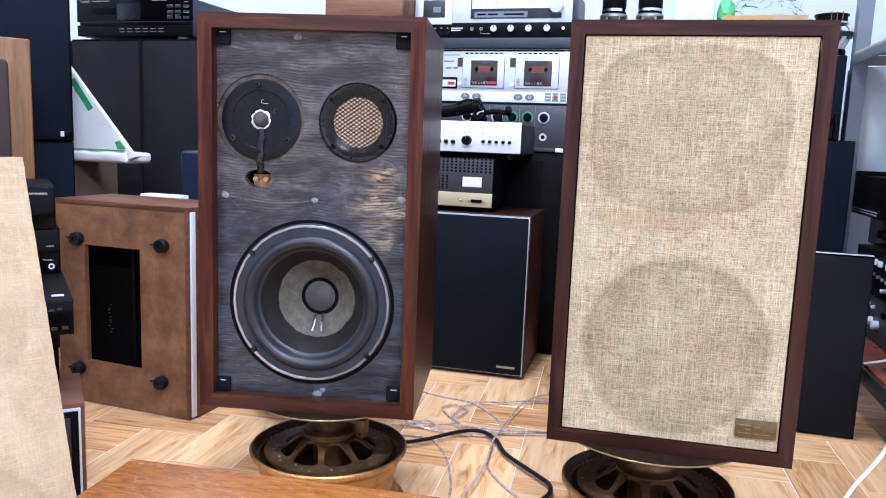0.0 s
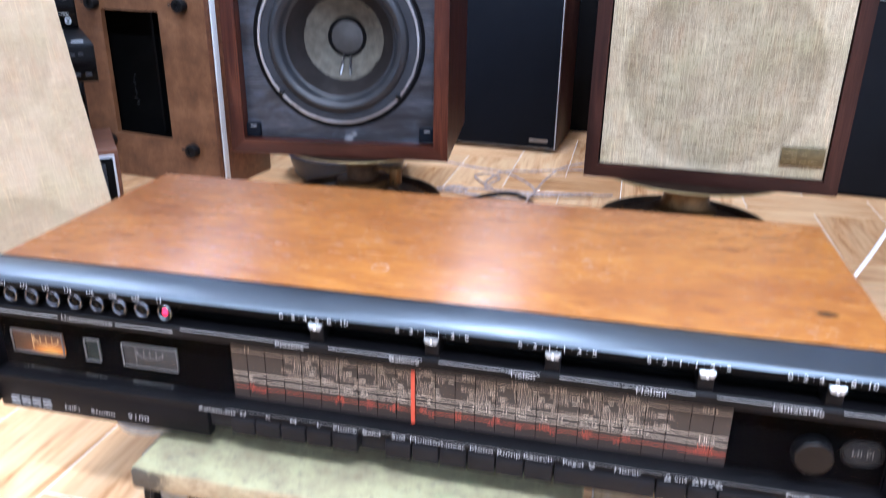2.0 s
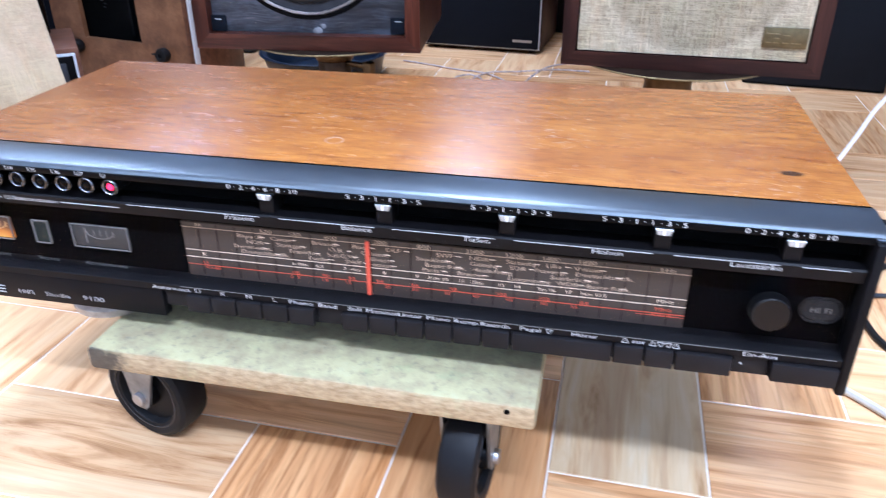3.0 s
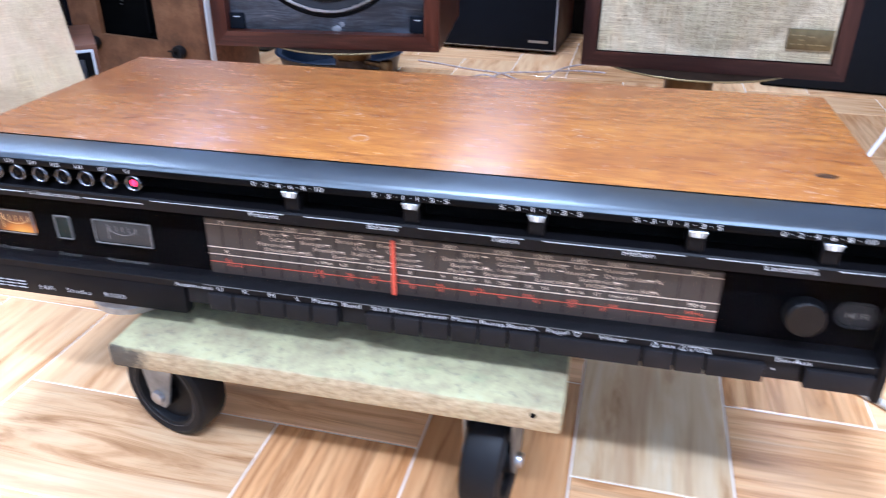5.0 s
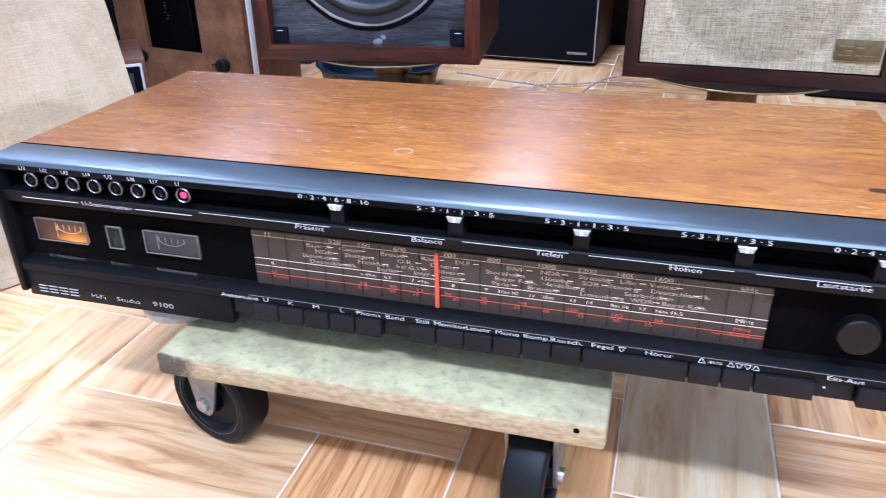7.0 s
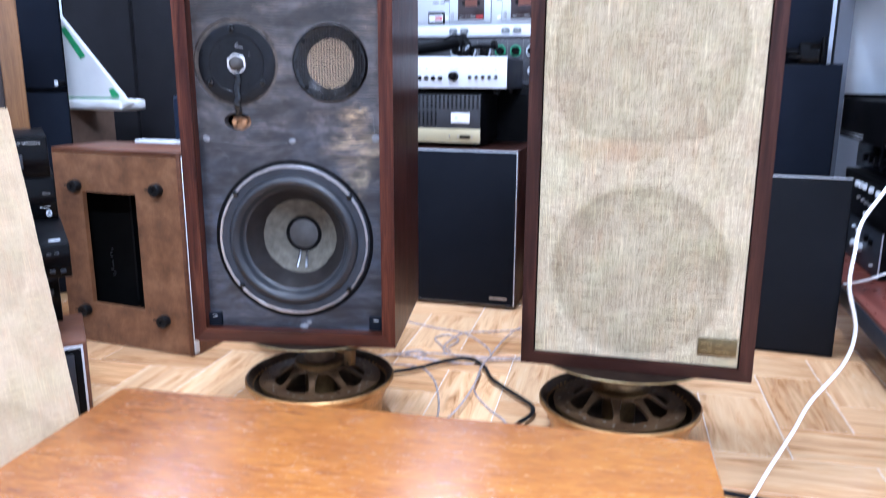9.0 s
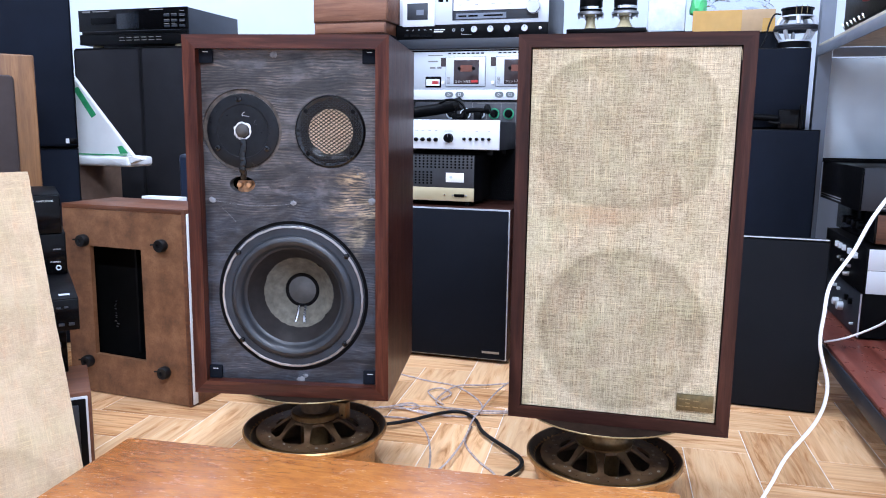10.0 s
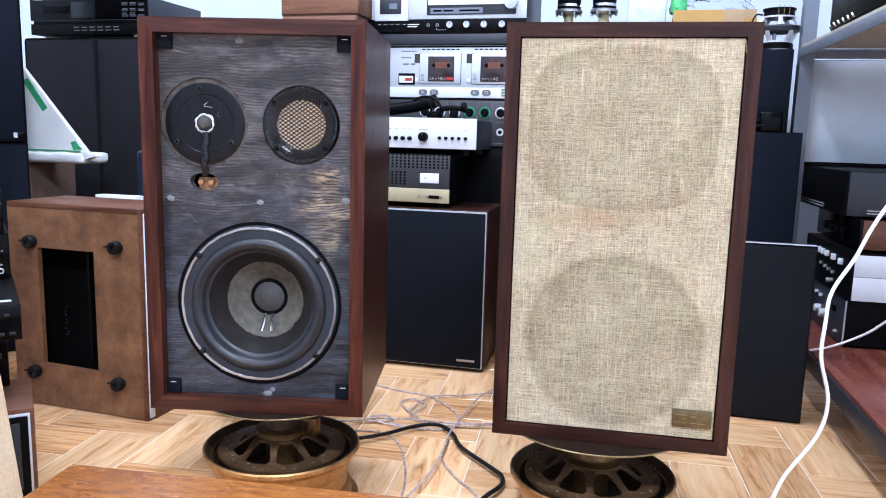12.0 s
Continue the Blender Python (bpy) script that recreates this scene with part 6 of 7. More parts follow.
            for (ax, az), (ex, ez) in zip(pts, pts[1:] + pts[:1]):
                tube([(cx + ax, -0.0107, cz + az), (cx + ex, -0.0107, cz + ez)], 0.0006, 4, 1, line)
            part("symbol", line, M_PRINT, b)
    part("key_block", bars([(0.128 + 0.022 * i, 0.146 + 0.022 * i, 0.008 + 0.0085 * j, 0.0145 + 0.0085 * j) for i in range(3) for j in range(3)], -0.0082), plain("green_grey_keys", (0.16, 0.24, 0.20), 0.5), t)
    part("record_button", disc(0.0055, 0.002, front(0.159, 0.0195, -0.0086), 18), M_RED, t)
    part("left_print", bars([(-0.182, -0.150, 0.118, 0.122), (-0.176, -0.158, 0.098, 0.103), (-0.152, -0.138, 0.098, 0.103), (-0.182, -0.134, 0.137, 0.1395)], -0.0062), M_PRINT_DIM, t)
    part("left_window", box(-0.190, -0.138, -0.0090, -0.0062, 0.040, 0.074, 0.001), M_BLACK_GLOSS, t)
    part("left_card", box(-0.187, -0.143, -0.0093, -0.0091, 0.046, 0.066), M_WHITE_METAL, t)
    part("left_tag", box(-0.168, -0.146, -0.0097, -0.0094, 0.051, 0.060), M_RED, t)


twin_deck()
single("rack_shelf", box(-0.57, -0.035, 2.43, 2.80, 0.907, 0.936, 0.001), M_DARK_STEEL, "dark steel cross shelf under the music centre", "shelf")


def music_centre():
    t = thing("music_centre", "silver music centre with cassette bay, tuner scale and round knobs", "music centre", Matrix.Translation((-0.30, 2.45, 0.936)))
    part("case", box(-0.246, 0.246, 0.0, 0.30, 0.0, 0.150, 0.0015), M_DARK_STEEL, t)
    part("lower_face", box(-0.248, 0.248, -0.010, -0.0002, 0.001, 0.044, 0.0015), M_BLACK, t, "black lower panel")
    part("upper_face", box(-0.224, 0.248, -0.006, -0.0002, 0.0445, 0.150, 0.0012), M_SILVER, t, "silver upper front")
    bay = part("tape_bay", box(-0.212, -0.106, -0.012, -0.0062, 0.040, 0.140, 0.0015), M_WHITE_METAL, t)
    w = part("window", box(-0.196, -0.128, -0.0135, -0.0122, 0.060, 0.110, 0.0008), M_DARK_STEEL, bay)
    part("tape_hub", box(-0.165, -0.141, -0.0142, -0.0136, 0.074, 0.090), M_GREY_STEEL, w)
    scale = part("tuner_scale", box(-0.050, 0.218, -0.0085, -0.0062, 0.056, 0.138, 0.001), M_DARK_STEEL, t)
    part("scale_card", box(-0.046, 0.196, -0.0098, -0.0086, 0.084, 0.136), M_TUNER, scale, "pale lit tuner scale")
    part("scale_strip", box(-0.038, 0.120, -0.0098, -0.0086, 0.059, 0.0755), M_GREY_STEEL, scale)
    part("scale_print", bars([(-0.030 + 0.026 * k, -0.020 + 0.026 * k, 0.100 + 0.012 * (k % 2), 0.1015 + 0.012 * (k % 2)) for k in range(8)], -0.0099), M_PRINT_DIM, scale)
    part("strip_print", bars([(-0.030, -0.004, 0.065, 0.070), (0.002, 0.032, 0.065, 0.070), (0.050, 0.110, 0.065, 0.070)], -0.0099), M_BLACK, scale)
    big = part("tuning_knob", lathe([(0.0215, 0), (0.021, 0.014), (0.019, 0.017), (0.006, 0.0165), (0, 0.016)], 36, front(0.204, 0.088, -0.0087)), M_CHROME, t, "large spun silver knob")
    knob_set(t, [(0.024, 0.026, 0.0105, 0.014), (0.075, 0.026, 0.0105, 0.014), (0.127, 0.026, 0.0105, 0.014), (0.180, 0.026, 0.0105, 0.014)], -0.010, M_CHROME, "knob", "spun silver knob")
    part("small_button", disc(0.005, 0.006, front(0.226, 0.026, -0.010), 16, 0.001), M_CHROME, t)
    for x in (-0.044, -0.016):
        part("jack", ring(0.0026, 0.0050, 0.0015, front(x, 0.027, -0.010), 16), M_STEEL, t)
    for k in range(5):
        part("piano_key", bars([(-0.206 + 0.0195 * k, -0.189 + 0.0195 * k, 0.008, 0.016)], -0.0105, 0.005), M_BLACK_GLOSS, t)
    strips("panel_print", [(-0.108, -0.072, 0.0275, 0.0305), (-0.108, -0.078, 0.0215, 0.0245)] + [(-0.200 + 0.0195 * k, -0.193 + 0.0195 * k, 0.029, 0.0305) for k in range(5)] + [(-0.018, 0.012, 0.0125, 0.0132), (-0.0185, -0.0178, 0.0125, 0.019)], -0.0102, M_PRINT, t)
    part("logo_bars", bars([(-0.096, -0.080, 0.112, 0.122), (-0.072, -0.064, 0.112, 0.122)], -0.0062), M_BLACK, t)


music_centre()
for k, (bx0, bx1, bz0, bz1) in enumerate(((-0.775, -0.535, 0.9475, 0.983), (-0.778, -0.527, 0.9832, 1.06))):
    bxo = thing("wooden_case", "brown veneered wooden equipment case in a stack", "case", Matrix.Translation(((bx0 + bx1) / 2, 2.35, bz0)), "stacked wooden cases")
    hw = (bx1 - bx0) / 2
    part("body", box(-hw, hw, 0.004, 0.24, 0.0, bz1 - bz0 - 0.0003, 0.0012), M_BROWNWOOD, bxo)
    part("front_edge", box(-hw + 0.004, hw - 0.004, 0.0, 0.0038, 0.004, bz1 - bz0 - 0.004, 0.0008), wood("pale_brown_veneer_%s" % "ab"[k], [(0.3, (0.13, 0.050, 0.026)), (0.5, (0.21, 0.088, 0.046)), (0.72, (0.28, 0.13, 0.072))], "X", 1.0, 0.42), bxo)
floor_speaker("loudspeaker", -0.80, -0.53, 2.345, 2.62, 0.0, 0.9472, M_CHAR, "tall charcoal loudspeaker carrying two wooden cases")

# ---- behind the cloth-fronted speaker ----
floor_speaker("loudspeaker", -0.03, 0.36, 2.585, 2.90, 0.0, 0.962, M_CLOTH_BLK, "tall black loudspeaker carrying horn drivers")
single("black_tray", box(-0.020, 0.222, 2.59, 2.80, 0.962, 0.976, 0.002), M_BLACK, "low black tray under two horn drivers", "tray")


def horn_driver(x, y, z, wide):
    t = thing("horn_driver", "silver-rimmed compression driver standing on a flared cream horn", "horn driver", Matrix.Translation((x, y, z)), "horn drivers")
    w = wide
    horn = lathe([(0.018 + w * 0.022, 0.0), (0.015 + w * 0.010, 0.012), (0.013 + w * 0.002, 0.030), (0.016, 0.044), (0.0, 0.044)], 28)
    part("horn", horn, plain("cream_paint_%d" % (100 * w), (0.50, 0.42, 0.24), 0.4), t, "flared cream horn")
    part("horn_foot", lathe([(0.020 + w * 0.024, 0.0), (0.030 + w * 0.012, 0.0), (0.026 + w * 0.01, 0.006), (0.018 + w * 0.018, 0.008)], 28, None, None, True), M_BLACK, t)
    part("flange", lathe([(0, 0.043), (0.034, 0.045), (0.042, 0.050), (0.042, 0.057), (0.036, 0.060), (0, 0.060)], 36), M_STEEL, t, "steel flange")
    part("magnet", lathe([(0, 0.060), (0.034, 0.060), (0.036, 0.064), (0.036, 0.105), (0.032, 0.110), (0, 0.110)], 36), M_BLACK, t)
    part("band", lathe([(0.0362, 0.066), (0.0372, 0.066), (0.0372, 0.074), (0.0362, 0.074)], 36, None, None, True), M_CHROME, t)
    for a in range(0, 360, 60):
        part("bolt", disc(0.0035, 0.012, Matrix.Translation((0.037 * math.cos(radians(a)), 0.037 * math.sin(radians(a)), 0.040)), 8), M_STEEL, t)


horn_driver(0.045, 2.665, 0.976, 0.3)
horn_driver(0.152, 2.665, 0.976, 1.0)
floor_speaker("loudspeaker", 0.365, 0.600, 2.615, 2.90, 0.0, 0.957, M_CLOTH_BLK, "tall black loudspeaker carrying a parcel")


def parcel():
    t = thing("cardboard_box", "small brown cardboard box sealed with amber tape", "box", Matrix.Translation((0.475, 2.62, 0.957)))
    part("carton", box(-0.118, 0.112, 0.0, 0.20, 0.0005, 0.066, 0.0025), M_CARD, t)
    part("tape_strip", box(-0.119, 0.020, -0.0012, -0.0002, 0.004, 0.0655), M_TAPE, t, "glossy amber tape")
    part("tape_end", box(0.078, 0.1125, -0.0012, -0.0002, 0.002, 0.040), M_TAPE, t)
    crumple = bmesh.new()
    bmesh.ops.create_icosphere(crumple, subdivisions=4, radius=1.0)
    for v in crumple.verts:
        k = 1 + 0.30 * noise.noise(v.co * 3.1) + 0.16 * noise.noise(v.co * 7.7)
        v.co = Vector((v.co.x * 0.100 * k, v.co.y * 0.085 * k, max(v.co.z, -0.35) * 0.050 * k))
    bag = single("polythene_bag", crumple, M_POLY, "crumpled clear polythene bag lying on the parcel", "bag", Matrix.Translation((0.480, 2.72, 0.957 + 0.067 + 0.018)))
    bag.visible_shadow = False
    wad = bmesh.new()
    bmesh.ops.create_icosphere(wad, subdivisions=3, radius=1.0)
    for v in wad.verts:
        k = 1 + 0.25 * noise.noise(v.co * 2.7 + Vector((4, 4, 4)))
        v.co = Vector((v.co.x * 0.026 * k, v.co.y * 0.03 * k, max(v.co.z, -0.3) * 0.048 * k))
    single("green_wrapper", wad, plain("bright_green_wrapper", (0.10, 0.62, 0.22), 0.4), "crumpled bright green wrapper on the parcel", "wrapper", Matrix.Translation((0.370, 2.70, 0.957 + 0.066 + 0.016)))


parcel()
single("plastic_tub", box(0.225, 0.335, 2.60, 2.72, 0.9622, 1.085, 0.006), plain("milky_plastic", (0.62, 0.69, 0.72), 0.35), "upright milky plastic tub", "tub")


# ---- right-hand side ----
floor_speaker("loudspeaker", 0.40, 0.712, 2.46, 2.80, 0.0, 0.6735, M_NAVY, "tall navy-black loudspeaker beside the steel rack")
floor_speaker("loudspeaker", 0.40, 0.677, 2.50, 2.78, 0.6737, 0.8990, M_NAVY, "navy-black loudspeaker stacked on a taller one")
floor_speaker("speaker_front_panel", 0.40, 0.692, 2.05, 2.098, 0.0, 0.4185, plain("slate_cloth", (0.0075, 0.0085, 0.011), 0.8, vary=0.15, size=8, grain=1400, bump=0.4, spec=0.14), "slate-black cloth speaker front standing upright on the floor", M_SILVER, None, "", 0.006)


def webcam_clip():
    t = thing("cable_plug", "chunky black cable plug lying on a loudspeaker", "plug", Matrix.Translation((0.612, 2.474, 0.6736)))
    part("body", box(-0.012, 0.044, -0.008, 0.016, 0.0, 0.056, 0.006, 3), M_BLACK_GLOSS, t)
    part("end_plate", box(0.0435, 0.052, -0.011, 0.019, 0.0, 0.068, 0.003), M_BLACK, t)
    part("strain_relief", tube([(-0.075, 0.004, 0.034), (-0.04, 0.004, 0.032), (-0.012, 0.004, 0.030)], 0.0095, 12, 4), M_BLACK, t)
    part("clamp", tube([(-0.035, 0.0, 0.020), (-0.015, -0.003, 0.016), (-0.002, -0.004, 0.020)], 0.005, 8, 4), M_BLACK, t)


webcam_clip()


def loose_driver(z, up, name_label):
    t = thing("speaker_driver", name_label, "speaker driver", Matrix.Translation((0.640, 2.59, z)), "loose drivers")
    return t


def drivers():
    a = loose_driver(0.8992, True, "black magnet speaker driver with silver basket, lying face up")
    part("magnet", lathe([(0, 0), (0.043, 0), (0.045, 0.003), (0.045, 0.020), (0.042, 0.023), (0, 0.023)], 40), M_BLACK, a)
    part("plate", lathe([(0.0455, 0.0015), (0.0465, 0.0015), (0.0465, 0.0045), (0.0455, 0.0045)], 40, None, None, True), M_SILVER, a)
    part("top_plate", lathe([(0, 0.0232), (0.043, 0.0232), (0.043, 0.028), (0, 0.028)], 40), M_SILVER, a)
    for k in range(5):
        c = 2 * math.pi * k / 5 + 0.3
        part("basket_leg", tube([(0.036 * math.cos(c), 0.036 * math.sin(c), 0.027), (0.047 * math.cos(c), 0.047 * math.sin(c), 0.042), (0.053 * math.cos(c), 0.053 * math.sin(c), 0.056)], 0.0058, 8, 4), M_SILVER, a)
    part("basket_rim", lathe([(0.048, 0.054), (0.058, 0.054), (0.0595, 0.057), (0.0595, 0.062), (0.050, 0.0625), (0.048, 0.058)], 44, None, None, True), M_DARK_STEEL, a)
    b = thing("speaker_driver", "silver-basket speaker driver resting face down on another one", "speaker driver", Matrix.Translation((0.642, 2.592, 0.8992 + 0.0626)), "loose drivers")
    part("basket_rim", lathe([(0.048, 0.0), (0.0585, 0.0), (0.0595, 0.002), (0.0585, 0.006), (0.048, 0.006)], 44, None, None, True), M_DARK_STEEL, b)
    for k in range(5):
        c = 2 * math.pi * k / 5 + 0.9
        part("basket_leg", tube([(0.053 * math.cos(c), 0.053 * math.sin(c), 0.006), (0.049 * math.cos(c), 0.049 * math.sin(c), 0.018), (0.038 * math.cos(c), 0.038 * math.sin(c), 0.030)], 0.0062, 8, 4), M_SILVER, b)
    part("magnet", lathe([(0, 0.029), (0.044, 0.029), (0.044, 0.034), (0.0405, 0.0345), (0.0405, 0.050), (0.044, 0.0505), (0.044, 0.055), (0, 0.056)], 40), M_BLACK, b)
    part("plate", lathe([(0.0442, 0.029), (0.0452, 0.029), (0.0452, 0.0335), (0.0442, 0.0335)], 40, None, None, True), M_SILVER, b)
    for k in range(3):
        part("tag", box(-0.010 + 0.014 * k, -0.008 + 0.014 * k, -0.049, -0.0485, 0.034, 0.058), M_BRASS, b)
    part("lead", tube([(-0.044, 0.0, 0.040), (-0.062, -0.01, 0.038), (-0.074, -0.012, 0.010), (-0.080, -0.01, -0.025), (-0.094, 0.0, -0.060)], 0.0026, 8, 6), M_RUBBER, b)


drivers()


def steel_rack():
    t = thing("steel_rack", "grey painted steel shelving rack with plywood and red-brown boards", "rack", pose(0.697, 2.53, 0, 0, 0, 2.4))
    for x0, y0 in ((0.0, 0.0), (0.44, 0.0), (0.0, -1.25), (0.44, -1.25)):
        p = bmesh.new()
        sx = 1 if x0 == 0.0 else -1
        box(min(x0, x0 + sx * 0.036), max(x0, x0 + sx * 0.036), y0, y0 + 0.003, 0.0, 1.75, bm=p)
        box(min(x0, x0 + sx * 0.003), max(x0, x0 + sx * 0.003), y0 + 0.0031, y0 + 0.036, 0.0, 1.75, bm=p)
        part("post", p, M_GREY_STEEL, t, "slotted angle post")
    for z, board, deep in ((0.9015, "ply", 0.026), (0.150, "red", 0.038)):
        part("beam", box(-0.004, -0.0005, -1.21, 0.0, z - deep, z, 0.0006), M_GREY_STEEL if board == "ply" else M_DARK_STEEL, t)
        part("beam", box(0.440, 0.444, -1.21, 0.0, z - deep, z, 0.0006), M_GREY_STEEL, t)
        part("cross_beam", box(0.038, 0.402, 0.0032, 0.008, z - deep, z, 0.0006), M_GREY_STEEL, t)
        part("board", box(0.0, 0.438, -1.21, -0.002, z + 0.0004, z + 0.0085, 0.0006), M_REDWOOD if board == "red" else plain("pale_plywood", (0.52, 0.46, 0.36), 0.6), t, "red-brown board" if board == "red" else "pale plywood board")
    return t


steel_rack()
RACK = pose(0.697, 2.53, 0, 0, 0, 2.4)


def side_amp(label, y_near, y_far, x0, depth, z0, z1, flank, face, knobs=(), keys=(), lines=False, edge=False, cat="amplifier"):
    """An amplifier whose front faces the aisle (-x) and whose flank faces the camera; knobs: (y, z, radius, material), keys: (y, z, size, material)."""
    t = thing("amplifier", label, cat, RACK @ Matrix.Translation((x0, y_near, z0)), "amplifiers on the rack")
    w, h = y_far - y_near, z1 - z0
    part("case", box(0.004, depth, 0.0, w, 0.006, h, 0.0015), M_BLACK, t)
    part("face", box(0.0, 0.0038, -0.001, w + 0.001, 0.005, h, 0.0008), face, t)
    if flank not in (M_BLACK, M_WHITE_METAL):
        part("flank", box(0.006, depth - 0.002, -0.0022, -0.0002, 0.0065, h - 0.0008, 0.0004), flank, t)
    if flank == M_WHITE_METAL:
        half = 0.006 + (h - 0.006) * 0.52
        part("flank", box(0.006, depth - 0.002, -0.0022, -0.0002, 0.0065, half - 0.0006, 0.0004), flank, t)
        part("flank", box(0.006, depth - 0.002, -0.0022, -0.0002, half + 0.0006, h - 0.0008, 0.0004), flank, t)
    if edge:
        part("silver_edge", box(-0.0008, 0.0030, -0.0026, -0.0011, 0.006, h - 0.001), M_STEEL, t, "bare metal front edge")
    for y, z, r, mat in knobs:
        m = Matrix.Translation((0.0, y, z)) @ Matrix.Rotation(radians(-90), 4, "Y")
        part("knob", lathe([(r, 0), (r * 0.95, 0.013), (r * 0.8, 0.015), (0, 0.015)], 20, m), mat, t)
    for y, z, k, mat in keys:
        part("key", box(-0.009, -0.0002, y - k, y + k, z - k, z + k, 0.0008), mat, t, "square key")
    if lines:
        for z in (0.012, 0.019):
            part("trim_line", box(-0.0012, -0.0001, w * 0.42, w * 0.98, z, z + 0.0022), M_SILVER, t)
            part("trim_line", box(0.050, 0.200, -0.0040, -0.0023, z, z + 0.0022), M_STEEL, t)
    for y in (0.04, w - 0.04):
        for x in (0.04, depth - 0.04):
            part("foot", disc(0.01, 0.006, Matrix.Translation((x, y, 0.0)), 12), M_RUBBER, t)
    return t


side_amp("black amplifier with dark grey front and silver knobs", -0.345, 0.040, 0.080, 0.36, 0.1586, 0.276, M_BLACK, M_DARK_STEEL, [(0.16, 0.050, 0.012, M_SILVER), (0.21, 0.052, 0.011, M_SILVER)], [(0.075, 0.082, 0.007, M_BLACK), (0.115, 0.084, 0.007, M_BLACK), (0.20, 0.090, 0.004, M_SILVER), (0.24, 0.092, 0.004, M_SILVER), (0.045, 0.030, 0.003, M_SILVER)], edge=True)
side_amp("amplifier with white flank and a row of square silver keys", -0.380, 0.040, 0.074, 0.36, 0.2762, 0.392, M_WHITE_METAL, M_BLACK, [(0.14, 0.030, 0.006, M_STEEL)], [(0.075, 0.088, 0.0072, M_WHITE_METAL), (0.135, 0.090, 0.0072, M_WHITE_METAL), (0.195, 0.090, 0.0072, M_WHITE_METAL), (0.235, 0.090, 0.0072, M_WHITE_METAL), (0.27, 0.090, 0.0072, M_WHITE_METAL), (0.13, 0.052, 0.004, M_STEEL), (0.165, 0.054, 0.004, M_STEEL), (0.20, 0.056, 0.004, M_STEEL), (0.24, 0.058, 0.004, M_STEEL)])
side_amp("amplifier with a wooden flank and dark knobs", -0.335, 0.040, 0.097, 0.34, 0.3922, 0.470, M_BROWNWOOD, M_BLACK_GLOSS, [(0.10, 0.040, 0.011, M_BLACK), (0.15, 0.040, 0.011, M_BLACK), (0.20, 0.040, 0.011, M_BLACK), (0.25, 0.040, 0.011, M_BLACK)])
side_amp("wide black component with two thin silver lines", -0.310, 0.120, 0.064, 0.37, 0.4702, 0.582, M_DARK_STEEL, M_BLACK, lines=True, cat="component")


def grey_unit():
    t = thing("metal_cabinet", "blue-grey brushed metal cabinet with a black frame on the rack", "cabinet", RACK @ Matrix.Translation((0.024, 0.042, 0.5822)))
    part("body", box(0.0, 0.40, 0.0, 0.115, 0.008, 0.2935, 0.002), M_BLACK, t)
    part("panel", box(0.017, 0.398, -0.004, -0.0002, 0.012, 0.2915, 0.0008), M_GREYBOARD, t, "satin blue-grey metal panel")
    part("plinth", box(0.0, 0.40, -0.006, 0.115, 0.0, 0.0078, 0.001), M_BLACK, t)


grey_unit()


def tool_case():
    t = thing("dark_component", "dark plastic component with a red knob on the plywood shelf", "component", RACK @ Matrix.Translation((0.004, -0.68, 0.9102)))
    part("body", box(0.0, 0.30, 0.0, 0.42, 0.0, 0.12, 0.006), M_DARK_STEEL, t)
    part("face", box(-0.006, -0.0002, 0.01, 0.40, 0.004, 0.112, 0.002), M_BLACK, t)
    part("red_knob", box(-0.020, -0.0062, 0.16, 0.19, 0.036, 0.072, 0.003), M_RED, t, "red plastic knob")
    for k in range(6):
        part("metal_clip", tube([(-0.008, 0.20 + 0.035 * k, 0.004), (-0.012, 0.205 + 0.035 * k, 0.013), (-0.008, 0.211 + 0.035 * k, 0.006)], 0.0011, 6, 4), M_CHROME, t)


tool_case()
single("white_cable", tube([(0.86, 1.66, 0.86), (0.760, 1.58, 0.68), (0.657, 1.50, 0.547), (0.624, 1.49, 0.476), (0.592, 1.47, 0.424), (0.583, 1.45, 0.378), (0.580, 1.44, 0.328), (0.598, 1.45, 0.259), (0.586, 1.44, 0.205), (0.543, 1.42, 0.144), (0.520, 1.395, 0.104), (0.488, 1.36, 0.055), (0.450, 1.31, 0.006), (0.39, 1.22, 0.0055), (0.34, 1.10, 0.0055)], 0.0030, 10, 8), M_WHITE, "thick white cable hanging down to the floor", "cable")
single("white_lead", tube([(0.705, 2.10, 0.168), (0.745, 2.07, 0.190), (0.80, 2.03, 0.235), (0.84, 1.98, 0.290), (0.90, 1.92, 0.340), (1.0, 1.9, 0.362)], 0.0026, 8, 8), M_WHITE, "thin white lead across the rack", "cable")

# ---- cables on the floor ----
def floor_cable(name, pts, r, mat, label, lift=0.0, group=""):
    return single(name, tube([(x, y, r + 0.0004 + lift) for x, y in pts], r, 8, 8), mat, label, "cable", None, group)


CLEAR = "clear speaker cable lying in loops on the tiles"
floor_cable("speaker_cable", [(-0.40, 2.00), (-0.339, 1.986), (-0.251, 1.96), (-0.169, 1.943), (-0.09, 1.865), (-0.065, 1.797), (-0.087, 1.753), (-0.15, 1.745), (-0.21, 1.752)], 0.0022, M_CABLE_CLEAR, CLEAR, 0.0, "clear speaker cables")
floor_cable("speaker_cable", [(0.06, 2.02), (-0.02, 2.012), (-0.101, 1.967), (-0.165, 1.938), (-0.186, 1.852), (-0.175, 1.796), (-0.133, 1.773), (-0.06, 1.776), (0.03, 1.81), (0.10, 1.84)], 0.0022, M_CABLE_CLEAR, CLEAR, 0.004, "clear speaker cables")
